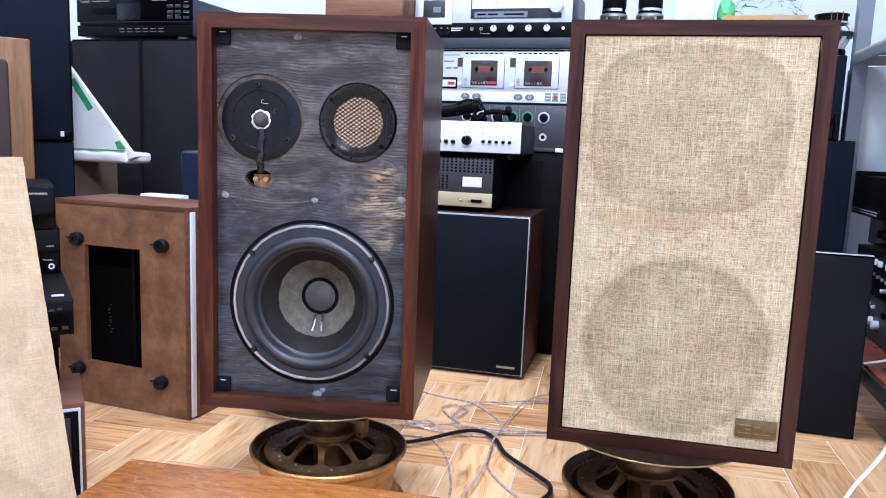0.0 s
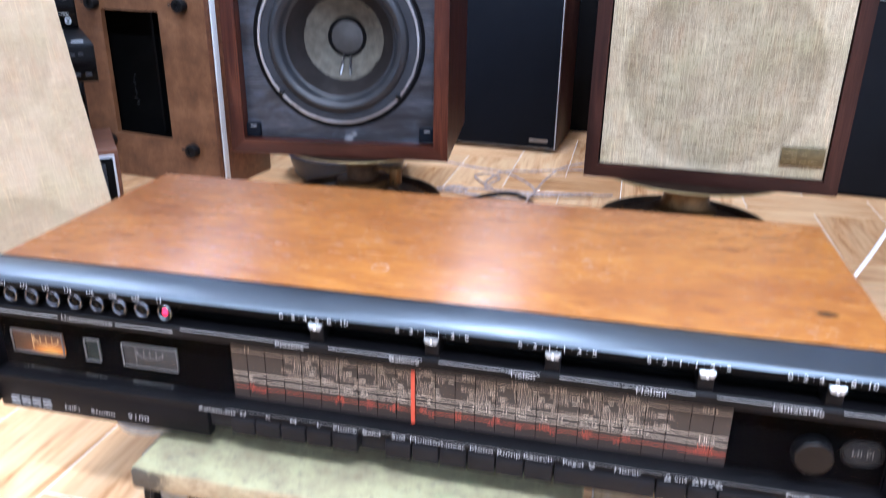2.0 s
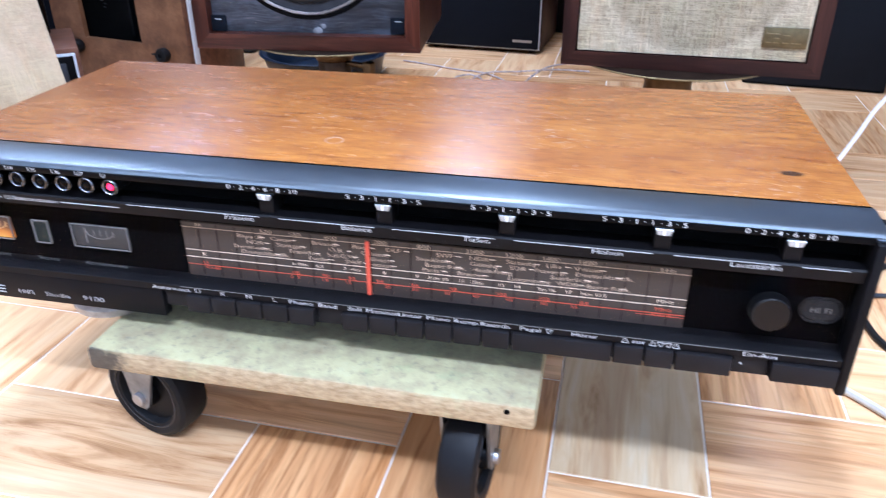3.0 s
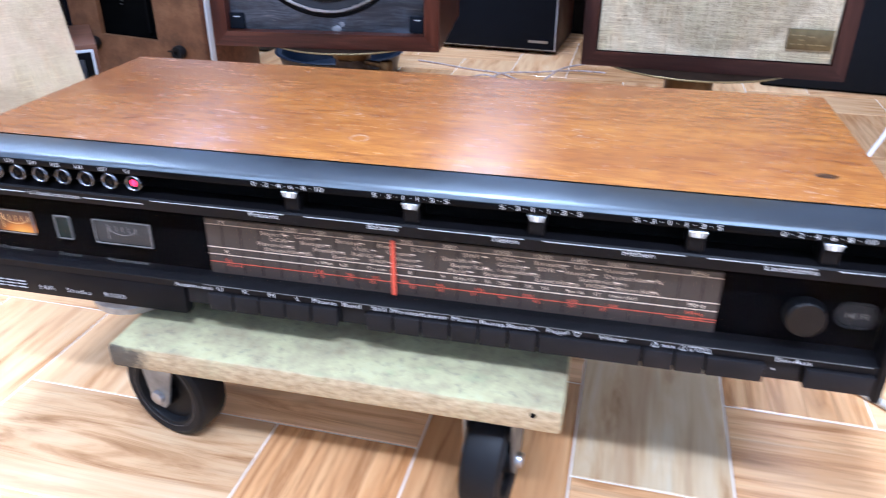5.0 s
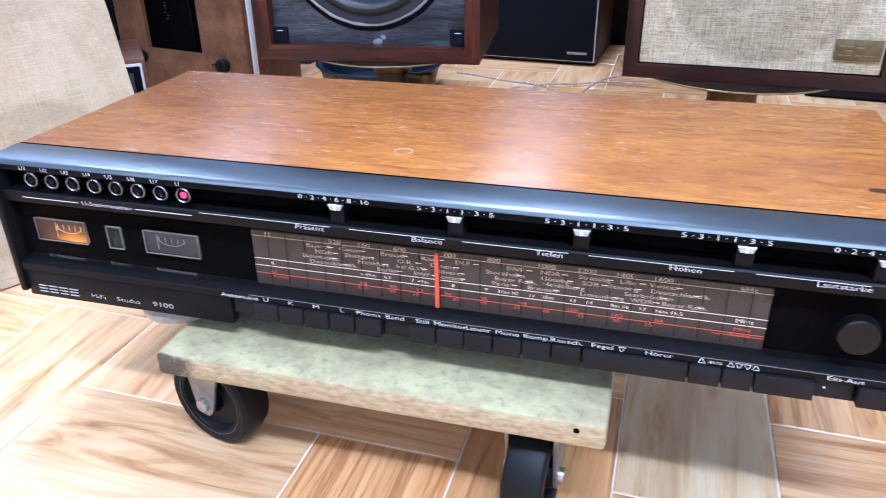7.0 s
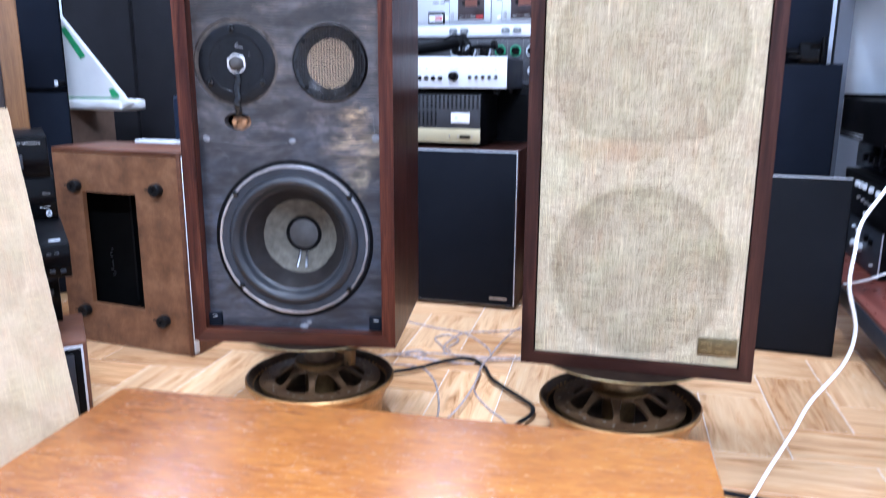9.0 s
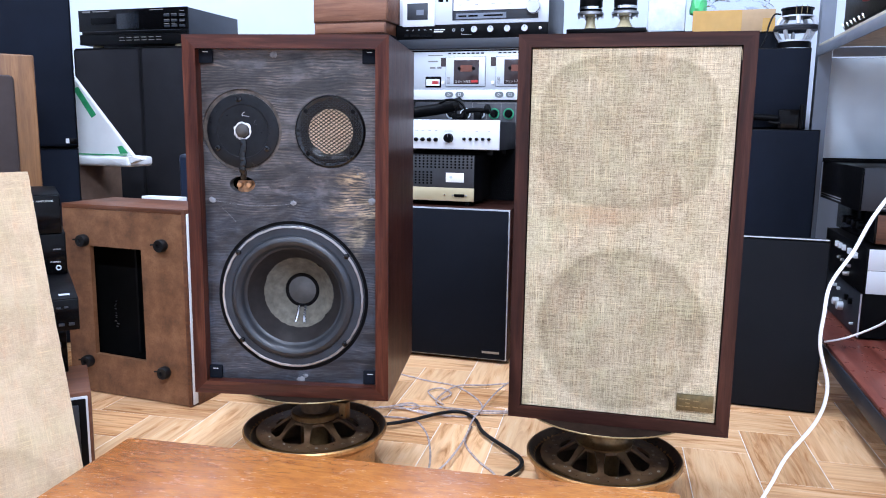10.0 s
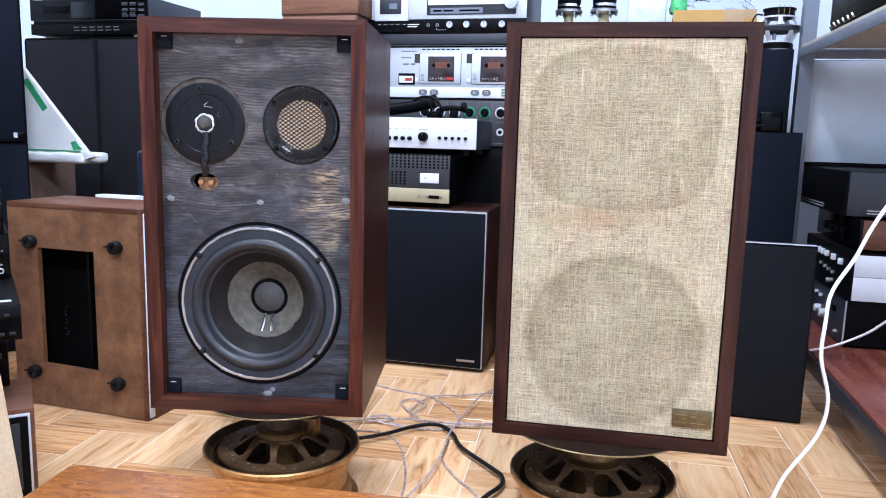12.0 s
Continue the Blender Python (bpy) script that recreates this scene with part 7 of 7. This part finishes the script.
floor_cable("speaker_cable", [(-0.36, 1.70), (-0.294, 1.717), (-0.251, 1.75), (-0.17, 1.768), (-0.118, 1.774), (-0.053, 1.782), (0.06, 1.82)], 0.0022, M_CABLE_CLEAR, CLEAR, 0.008, "clear speaker cables")
floor_cable("speaker_cable", [(0.02, 2.07), (-0.035, 2.0), (-0.055, 1.898), (-0.060, 1.78), (-0.062, 1.71), (-0.051, 1.603), (-0.052, 1.485), (-0.07, 1.36), (-0.08, 1.22)], 0.0022, M_CABLE_CLEAR, CLEAR, 0.012, "clear speaker cables")
floor_cable("speaker_cable", [(-0.062, 1.70), (-0.051, 1.610), (-0.003, 1.536), (0.043, 1.487), (0.09, 1.40), (0.10, 1.28)], 0.0022, M_CABLE_CLEAR, CLEAR, 0.0, "clear speaker cables")
floor_cable("speaker_cable", [(-0.34, 1.66), (-0.266, 1.69), (-0.203, 1.695), (-0.163, 1.658), (-0.126, 1.592), (-0.086, 1.473), (-0.07, 1.33), (-0.08, 1.20)], 0.0022, M_CABLE_CLEAR, CLEAR, 0.0, "clear speaker cables")
floor_cable("speaker_cable", [(-0.30, 1.735), (-0.24, 1.745), (-0.21, 1.765), (-0.235, 1.785), (-0.26, 1.76), (-0.20, 1.735), (-0.12, 1.735)], 0.0022, M_CABLE_CLEAR, CLEAR, 0.003, "clear speaker cables")
floor_cable("speaker_cable", [(-0.16, 1.80), (-0.20, 1.84), (-0.225, 1.88), (-0.20, 1.91), (-0.165, 1.88), (-0.175, 1.83)], 0.0022, M_CABLE_CLEAR, CLEAR, 0.003, "clear speaker cables")
floor_cable("black_cable", [(-0.40, 1.56), (-0.32, 1.60), (-0.247, 1.629), (-0.195, 1.673), (-0.148, 1.732), (-0.102, 1.758), (-0.058, 1.721), (-0.023, 1.658), (0.055, 1.583), (0.082, 1.552), (0.086, 1.515), (0.070, 1.470), (0.05, 1.40), (0.03, 1.28)], 0.0042, M_RUBBER, "black rubber mains cable curving over the tiles", 0.006)
floor_cable("black_cable", [(0.30, 1.36), (0.42, 1.352), (0.496, 1.346), (0.554, 1.338), (0.617, 1.324), (0.72, 1.31), (0.86, 1.33)], 0.0042, M_RUBBER, "black cable running along the tiles")
floor_cable("black_cable", [(0.80, 1.28), (0.66, 1.25), (0.575, 1.212), (0.536, 1.180), (0.508, 1.115), (0.503, 1.065), (0.516, 1.008), (0.553, 0.975), (0.64, 0.94), (0.75, 0.93)], 0.0036, M_RUBBER, "black cable lying in a loop beside the receiver")
floor_cable("grey_lead", [(0.474, 1.085), (0.505, 1.108), (0.56, 1.125), (0.62, 1.128), (0.72, 1.10)], 0.0028, M_DARK_STEEL, "grey signal lead on the tiles")
single("red_plug", tube([(0.452, 1.07, 0.006), (0.474, 1.085, 0.006)], 0.0048, 10, 2), M_RED, "small red signal plug on the tiles", "plug")
floor_cable("beige_cable", [(0.40, 0.955), (0.44, 0.928), (0.462, 0.914), (0.487, 0.894), (0.511, 0.872), (0.56, 0.83), (0.62, 0.80)], 0.0040, M_BEIGE, "beige mains cable leaving the receiver")

# ---- left-hand side ----
def turned_amp():
    t = thing("wooden_amplifier", "wooden amplifier stood on its side, showing its brown hardboard base", "amplifier", pose(-0.893, 1.60, 0, 0, 0, -2.0))
    w, wl, h = 0.178, 0.188, 0.4715
    bm = bmesh.new()
    y = 0.0
    outer = [bm.verts.new((x, y, z)) for x, z in ((-wl, 0.002), (w - 0.014, 0.002), (w - 0.014, h - 0.012), (-wl, h - 0.012))]
    inner = [bm.verts.new((x, y, z)) for x, z in ((-0.108, 0.101), (0.045, 0.098), (0.045, 0.371), (-0.108, 0.371))]
    edges = [bm.edges.new((q[k], q[(k + 1) % 4])) for q in (outer, inner) for k in range(4)]
    bmesh.ops.triangle_fill(bm, edges=edges, use_beauty=True, normal=(0, -1, 0))
    ext = bmesh.ops.extrude_edge_only(bm, edges=[e for e in bm.edges if e.is_boundary])["geom"]
    for v in ext:
        if isinstance(v, bmesh.types.BMVert):
            v.co.y += 0.012
    bmesh.ops.recalc_face_normals(bm, faces=bm.faces)
    part("base_board", bm, M_MDF, t, "worn brown hardboard with a rectangular opening")
    part("case_side", box(-wl, w - 0.014, 0.0, 0.175, h - 0.0118, h, 0.001), M_BROWNWOOD, t, "brown veneered side")
    part("case_side", box(-wl, w - 0.014, 0.0125, 0.175, 0.002, 0.014, 0.001), M_BROWNWOOD, t)
    part("case_top", box(-wl, w - 0.014, 0.163, 0.175, 0.0145, h - 0.012), M_BROWNWOOD, t)
    part("back", box(-wl, -wl + 0.006, 0.0125, 0.1625, 0.0145, h - 0.012), M_MDF, t)
    part("front_frame", box(w - 0.0138, w - 0.005, -0.001, 0.177, 0.0, h, 0.001), M_BROWNWOOD, t)
    part("front_edge", box(w - 0.0048, w - 0.0005, 0.0195, 0.177, 0.0, h, 0.001), M_BROWNWOOD, t)
    part("faceplate", box(w - 0.0048, w - 0.0005, 0.004, 0.0190, 0.006, h - 0.010, 0.001), M_WHITE_METAL, t, "silver-white faceplate edge")
    part("chassis", box(-0.16, w - 0.02, 0.060, 0.066, 0.0145, h - 0.012), M_BLACK_MATT, t)
    rng = random.Random(5)
    for k in range(10):
        x, z = -0.098 + rng.uniform(-0.003, 0.005), 0.155 + 0.0075 * k + rng.uniform(-0.002, 0.002)
        box(x, x + rng.uniform(0.003, 0.007), 0.0585, 0.0598, z, z + 0.0018, bm=(chips := bmesh.new()))
        part("circuit_glint", chips, M_STEEL, t)
    part("chassis_rib", box(-0.020, -0.014, 0.050, 0.0598, 0.10, 0.37), M_BLACK, t)
    for x, z in ((-0.121, 0.3840), (0.110, 0.386), (-0.127, 0.082), (0.103, 0.080)):
        f = part("rubber_foot", lathe([(0.0135, 0), (0.0150, 0.004), (0.0150, 0.015), (0.0135, 0.018), (0.006, 0.018), (0.0055, 0.014), (0, 0.014)], 26, front(x, z, -0.0002)), M_RUBBER, t, "round black rubber foot")
        part("screw_tip", tube([(x - 0.012, -0.008, z + 0.002), (x - 0.026, -0.012, z + 0.001)], 0.0022, 6, 2), M_RUBBER, f)


turned_amp()


def leaning_grille():
    A, n_ = Vector((-0.6185, 1.0505, 0.588)), Vector((0.889, -0.366, 0.274)).normalized()
    s_ = Vector((-n_.x * n_.z, -n_.y * n_.z, 1 - n_.z ** 2)).normalized()
    h_ = n_.cross(Vector((0, 0, 1))).normalized()
    o = A + h_ * 0.216 - s_ * 0.609
    m = Matrix((( -h_.x, -n_.x, s_.x, o.x), (-h_.y, -n_.y, s_.y, o.y), (-h_.z, -n_.z, s_.z, o.z), (0, 0, 0, 1)))
    t = thing("grille_panel", "loose cloth-covered grille panel leaning against stacked components", "grille panel", m)
    bm = bmesh.new()
    nx, nz, W, H = 16, 40, 0.236, 0.609
    grid = [[bm.verts.new((W * i / nx + 0.0012 * noise.noise(Vector((i, j * 0.6, 7))), 0.0006 * noise.noise(Vector((i * 0.4, j * 0.4, 1))), H * j / nz + (0.0016 * noise.noise(Vector((i * 1.7, 3, j))) if j == nz else 0))) for i in range(nx + 1)] for j in range(nz + 1)]
    for j in range(nz):
        for i in range(nx):
            bm.faces.new((grid[j][i], grid[j][i + 1], grid[j + 1][i + 1], grid[j + 1][i]))
    ext = bmesh.ops.extrude_edge_only(bm, edges=[e for e in bm.edges if e.is_boundary])["geom"]
    for v in ext:
        if isinstance(v, bmesh.types.BMVert):
            v.co.y += 0.011
    bmesh.ops.recalc_face_normals(bm, faces=bm.faces)
    part("grille_cloth", bm, M_LINEN_S, t, "pale beige linen with faint round shadows")
    part("board", box(0.003, W - 0.003, 0.006, 0.0108, 0.003, H - 0.003), M_CARD, t)


leaning_grille()


def small_radio():
    t = thing("small_wooden_cabinet", "small wooden cabinet with silver bezel and dark front", "cabinet", pose(-0.607, 1.165, 0, 0, 0, 45) @ Matrix.Translation((-0.115, 0, 0)))
    part("body", box(-0.115, 0.115, 0.004, 0.17, 0.0, 0.2, 0.002), M_BROWNWOOD, t, "reddish brown wooden case")
    part("bezel", box(-0.109, 0.109, 0.0, 0.0038, 0.006, 0.193, 0.001), M_SILVER, t, "silver bezel")
    part("front_panel", box(-0.1055, 0.1055, -0.003, -0.0002, 0.012, 0.1895, 0.001), M_BLACK, t)
    part("ridge", box(0.082, 0.094, -0.006, -0.0032, 0.070, 0.180, 0.001), M_DARK_STEEL, t)


small_radio()


def rack_unit(label, x0, x1, y0, y1, z0, z1, words=(), buttons=(), topmark=False, jack=None):
    t = thing("hifi_component", label, "hi-fi component", pose(x1, y0, z0, 0, 0, 47), "stacked black components")
    part("case", box(x0 - x1, 0.0, 0.004, y1 - y0, 0.0, z1 - z0 - 0.0003, 0.002), M_BLACK, t)
    part("face", box(x0 - x1 + 0.001, -0.001, 0.0, 0.0038, 0.001, z1 - z0 - 0.002, 0.001), M_BLACK_GLOSS, t)
    if words:
        part("lettering", letters([(s, x, z, size, "RIGHT") for s, x, z, size in words], -0.0004, 1.25), M_PRINT, t, "small pale lettering")
    for x, z, w, h in buttons:
        part("button", box(x, x + w, -0.004, -0.0002, z, z + h, 0.0006), M_DARK_STEEL, t)
    if topmark:
        part("top_mark", box(-0.030, -0.012, 0.030, 0.045, z1 - z0 + 0.0001, z1 - z0 + 0.0006), M_SILVER, t)
    if jack:
        part("jack", ring(0.0030, 0.0055, 0.002, front(jack[0], jack[1], 0.0), 18), M_SILVER, t)
    return t


rack_unit("black component at the bottom of a stack", -1.10, -0.722, 1.235, 1.50, 0.2004, 0.2995, (), ((-0.03, 0.05, 0.02, 0.01),))
rack_unit("compact black component jutting from the stack", -1.02, -0.650, 1.195, 1.50, 0.2999, 0.358, (), ((-0.060, 0.040, 0.007, 0.003), (-0.048, 0.041, 0.007, 0.003), (-0.036, 0.041, 0.007, 0.003), (-0.024, 0.042, 0.007, 0.003), (-0.050, 0.010, 0.009, 0.005), (-0.034, 0.010, 0.009, 0.005), (-0.018, 0.010, 0.009, 0.005)), True)
rack_unit("black component with a headphone jack in the stack", -1.10, -0.832, 1.36, 1.56, 0.3583, 0.4440, (("INPUT", -0.010, 0.052, 0.0028), ("PHONES", -0.012, 0.026, 0.0028)), (), False, (-0.016, 0.014))
rack_unit("black integrated stereo amplifier on top of the stack", -1.10, -0.825, 1.345, 1.575, 0.4443, 0.5230, (("INTEGRATED STEREO AMPLIFIER", -0.012, 0.0650, 0.0040), ("POWER", -0.050, 0.0480, 0.0030)), ((-0.056, 0.018, 0.012, 0.026),))


def teak_speaker():
    t = thing("teak_loudspeaker", "honey-coloured teak loudspeaker with a raised dark brown grille", "loudspeaker", pose(-1.138, 1.61, 0, 0, 0, 48) @ Matrix.Translation((-0.191, 0, 0)))
    part("body", box(-0.18, 0.191, 0.0, 0.26, 0.0, 0.822, 0.004, 3), M_TEAK_Z, t)
    gr = box(-0.17, 0.146, -0.030, -0.0002, 0.055, 0.772, 0.010, 2)
    part("grille", gr, plain("dark_brown_cloth", (0.026, 0.015, 0.013), 0.8, vary=0.2, bump=0.4), t, "raised dark brown grille")


teak_speaker()
floor_speaker("loudspeaker", -1.72, -1.352, 1.96, 2.28, 0.0, 0.5905, M_NAVY, "navy-black loudspeaker standing under another one", None, None, "navy stack", 0.006, None, 45)
floor_speaker("loudspeaker", -1.72, -1.347, 1.955, 2.28, 0.5925, 1.22, M_NAVY, "navy-black loudspeaker with a silver badge, stacked on another", None, (-1.381, 0.604, 0.030, 0.016), "navy stack", 0.008, None, 45)
floor_speaker("loudspeaker", -1.70, -1.4245, 2.33, 2.62, 0.0, 0.9220, M_CHAR, "tall charcoal loudspeaker, one of a pair side by side", None, None, "charcoal pair", 0.010)
floor_speaker("loudspeaker", -1.4205, -1.145, 2.33, 2.62, 0.0, 0.9225, M_CHAR, "tall charcoal loudspeaker, one of a pair side by side", None, None, "charcoal pair", 0.010)


def disc_player():
    t = thing("disc_player", "black disc player with dark display and rows of small keys", "disc player", Matrix.Translation((-1.46, 2.345, 0.9225)))
    feet(t, [(-0.17, 0.03), (0.17, 0.03), (-0.17, 0.25), (0.17, 0.25)], 0.018, 0.010, 0.010, M_GOLD)
    part("case", box(-0.215, 0.222, 0.006, 0.30, 0.010, 0.126, 0.0015), M_DARK_STEEL, t)
    part("lower_face", box(-0.218, 0.225, -0.004, 0.0058, 0.010, 0.044, 0.001), M_BLACK, t)
    part("upper_face", box(-0.222, 0.225, 0.0, 0.0058, 0.0555, 0.127, 0.001), M_BLACK_GLOSS, t)
    part("groove_bar", box(-0.205, 0.225, -0.006, 0.0058, 0.0445, 0.055, 0.001), M_BLACK, t)
    part("silver_line", box(-0.20, 0.20, -0.0066, -0.0062, 0.0530, 0.0545), M_DARK_STEEL, t)
    part("display", box(-0.06, 0.030, -0.001, -0.0002, 0.062, 0.112), plain("faint_reflective_display", (0.010, 0.012, 0.016), 0.12), t)
    part("tray", box(-0.168, -0.068, -0.0025, -0.0002, 0.078, 0.100, 0.0006), M_BLACK, t)
    part("top_print", bars([(-0.16, -0.09, 0.1195, 0.1225), (-0.205, -0.17, 0.118, 0.1235), (0.075, 0.13, 0.1195, 0.122)], -0.0001), M_PRINT_DIM, t)
    part("key_print", bars([(0.135 + 0.028 * i, 0.155 + 0.028 * i, z, z + 0.0016) for i in range(2) for z in (0.073, 0.086, 0.104)] + [(0.198, 0.214, z, z + 0.0016) for z in (0.080, 0.097, 0.113)] + [(-0.05 + 0.03 * k, -0.03 + 0.03 * k, 0.031, 0.0335) for k in range(6)] + [(-0.05 + 0.03 * k, -0.028 + 0.03 * k, 0.022, 0.024) for k in range(6)], -0.0042), M_PRINT_DIM, t)
    for i in range(3):
        for j in range(3):
            part("key", box(0.132 + 0.030 * i, 0.154 + 0.030 * i, -0.003, -0.0002, 0.062 + 0.0175 * j, 0.070 + 0.0175 * j, 0.0008), M_DARK_STEEL, t)


disc_player()


def foam_package():
    t = thing("foam_package", "white foam sheet leaning over a folded bag, with green tape", "package", Matrix.Translation((-1.36, 2.10, 0.5305)))
    sheet = poly([(-0.22, 0.033), (0.086, 0.033), (-0.128, 0.276), (-0.22, 0.385)], 0.0, 0.014)
    bmesh.ops.bevel(sheet, geom=sheet.edges[:], offset=0.002, segments=2, affect="EDGES")
    part("sheet", sheet, M_FOAM, t)
    tape = poly([(-0.132, 0.240), (-0.112, 0.246), (-0.048, 0.160), (-0.066, 0.150)], -0.0008, -0.0001)
    part("green_tape", tape, M_GREEN, t, "strip of green printed tape")
    part("green_tape", poly([(0.026, 0.062), (0.044, 0.066), (0.066, 0.042), (0.036, 0.040)], -0.0008, -0.0001), M_GREEN, t)
    part("green_line", bars([(-0.2, 0.060, 0.0345, 0.0385)], -0.0001, 0.0006), M_GREEN, t)
    bag = box(-0.22, 0.078, -0.012, 0.10, 0.0, 0.032, 0.010, 3)
    bmesh.ops.subdivide_edges(bag, edges=[e for e in bag.edges if e.calc_length() > 0.03], cuts=14, use_grid_fill=True)
    for v in bag.verts:
        v.co.z += 0.0045 * noise.noise(v.co * 55) * (1 if v.co.z > 0.008 else 0)
        v.co.y += 0.004 * noise.noise(v.co * 45 + Vector((3, 0, 0)))
    part("folded_bag", bag, M_FOAM, t, "folded white bag")
    corner = poly([(0.070, 0.008), (0.086, 0.015), (0.104, 0.021), (0.121, 0.0235), (0.120, 0.0265), (0.100, 0.029), (0.086, 0.0315), (0.070, 0.032)], -0.008, 0.020)
    part("bag_corner", corner, M_FOAM, t)


foam_package()
single("cardboard_box", box(-1.62, -1.487, 2.085, 2.29, 0.0, 0.5302, 0.003), plain("dull_brown_card", (0.16, 0.10, 0.070), 0.75), "dull brown cardboard box under the foam package", "box")
single("blue_case", box(-1.004, -0.80, 1.955, 2.20, 0.0, 0.582, 0.012, 3), M_BLUE, "dark blue plastic case standing behind the amplifier", "case")
single("white_board", box(-1.03, -0.91, 1.83, 1.862, 0.0, 0.472, 0.001), M_WHITE_METAL, "white board standing behind the wooden amplifier", "board")
single("blue_basin", lathe([(0, 0.0), (0.085, 0.0), (0.098, 0.012), (0.108, 0.060), (0.115, 0.064), (0.110, 0.066), (0.102, 0.062), (0.092, 0.016), (0, 0.012)], 44, Matrix.Translation((-0.515, 1.80, 0.0)) @ Matrix.Diagonal((1.28, 1.28, 1.0, 1))), M_BLUE, "dark blue plastic basin behind the loudspeaker stand", "basin")
single("grey_plug", lathe([(0, -0.045), (0.024, -0.045), (0.032, -0.036), (0.035, 0.0), (0.032, 0.038), (0.022, 0.046), (0, 0.046)], 30, Matrix.Translation((-0.70, 0.83, 0.036)) @ Matrix.Rotation(radians(90), 4, "Y")), plain("smoke_grey_plastic", (0.045, 0.050, 0.060), 0.3), "rounded smoke-grey plastic case lying beside the grille panel", "plastic case")



def grey_form():
    # Stand-in for a rounded grey object whose kind is not known.
    t = thing("rounded_grey_form", "rounded glossy dark grey form of unknown kind beside the grille panel", "plastic case", pose(-0.585, 0.746, 0, 0, 0, 23))
    shell = box(-0.060, 0.055, -0.050, 0.012, 0.004, 0.062)
    bmesh.ops.bevel(shell, geom=shell.edges[:], offset=0.022, segments=5, profile=0.6, affect="EDGES")
    part("shell", shell, M_GREY_SHELL, t)
    part("base", box(-0.048, 0.044, -0.038, 0.002, 0.0, 0.010, 0.003), M_RUBBER, t)
    part("socket", disc(0.0045, 0.003, Matrix.Translation((0.026, -0.0495, 0.030)) @ Matrix.Rotation(radians(90), 4, "X"), 16, 0.0006), M_BLACK_MATT, t)


grey_form()

# ---- floor tiles, herringbone, each a piece of its own ----
WU, WV, GAP = 0.1318, 0.1262, 0.0009
ANG = 4.9
ORIGIN = Vector((-0.049, 0.699, 0))


def tile_mesh(lx, ly):
    bm = box(-lx / 2, lx / 2, -ly / 2, ly / 2, -0.008, 0.0, 0.0006, 1)
    return finish(bm, "tile", M_TILE, False)


rng_tile = random.Random(12)
TILE_TONE = {(0, -2): 0.95, (1, -1): 0.9, (2, 0): -1.0, (-2, -1): -0.35, (2, -1): 0.5, (3, 0): 0.45, (4, 1): 0.3, (-2, 0): 0.1, (-3, -1): 0.1}
mesh_h = tile_mesh(2 * WU - 2 * GAP, WV - 2 * GAP)
mesh_v = tile_mesh(2 * WV - 2 * GAP, WU - 2 * GAP)
FLOOR_TURN = Matrix.Translation(ORIGIN) @ pose(0, 0, 0, 0, 0, ANG)
far_tiles = bmesh.new()
for j in range(-26, 22):
    for i in range(-22, 22):
        k = (i - j - 3) % 4
        if k == 0:
            m = FLOOR_TURN @ Matrix.Translation(((i + 1) * WU, (j + 0.5) * WV, 0))
            mesh = mesh_h
        elif k == 3:
            m = FLOOR_TURN @ Matrix.Translation(((i + 0.5) * WU, (j + 1) * WV, 0)) @ pose(0, 0, 0, 0, 0, 90)
            mesh = mesh_v
        else:
            continue
        p = m.translation
        if not (RX0 + 0.15 < p.x < RX1 - 0.15 and RY0 + 0.15 < p.y < RY1 - 0.15):
            continue
        if -1.35 < p.x < 1.05 and 0.30 < p.y < 2.62:
            ob = new("tile", mesh)
            warm = TILE_TONE.get((i, j), rng_tile.choice((0.0, 0.1, 0.25, 0.45, 0.8)))
            ob.color = (max(warm, 0.0), max(-warm, 0.0), 0.0, 1.0)
            ob.parent = floor
            ob.matrix_world = m
        else:
            tmp = bmesh.new()
            tmp.from_mesh(mesh)
            tmp.transform(m)
            keep = bpy.data.meshes.new("tmp")
            tmp.to_mesh(keep)
            tmp.free()
            far_tiles.from_mesh(keep)
            bpy.data.meshes.remove(keep)
outer_tiles = part("outer_tiles", far_tiles, M_TILE, floor, "more timber-look tiles")
tagged(outer_tiles, kind="stuff")
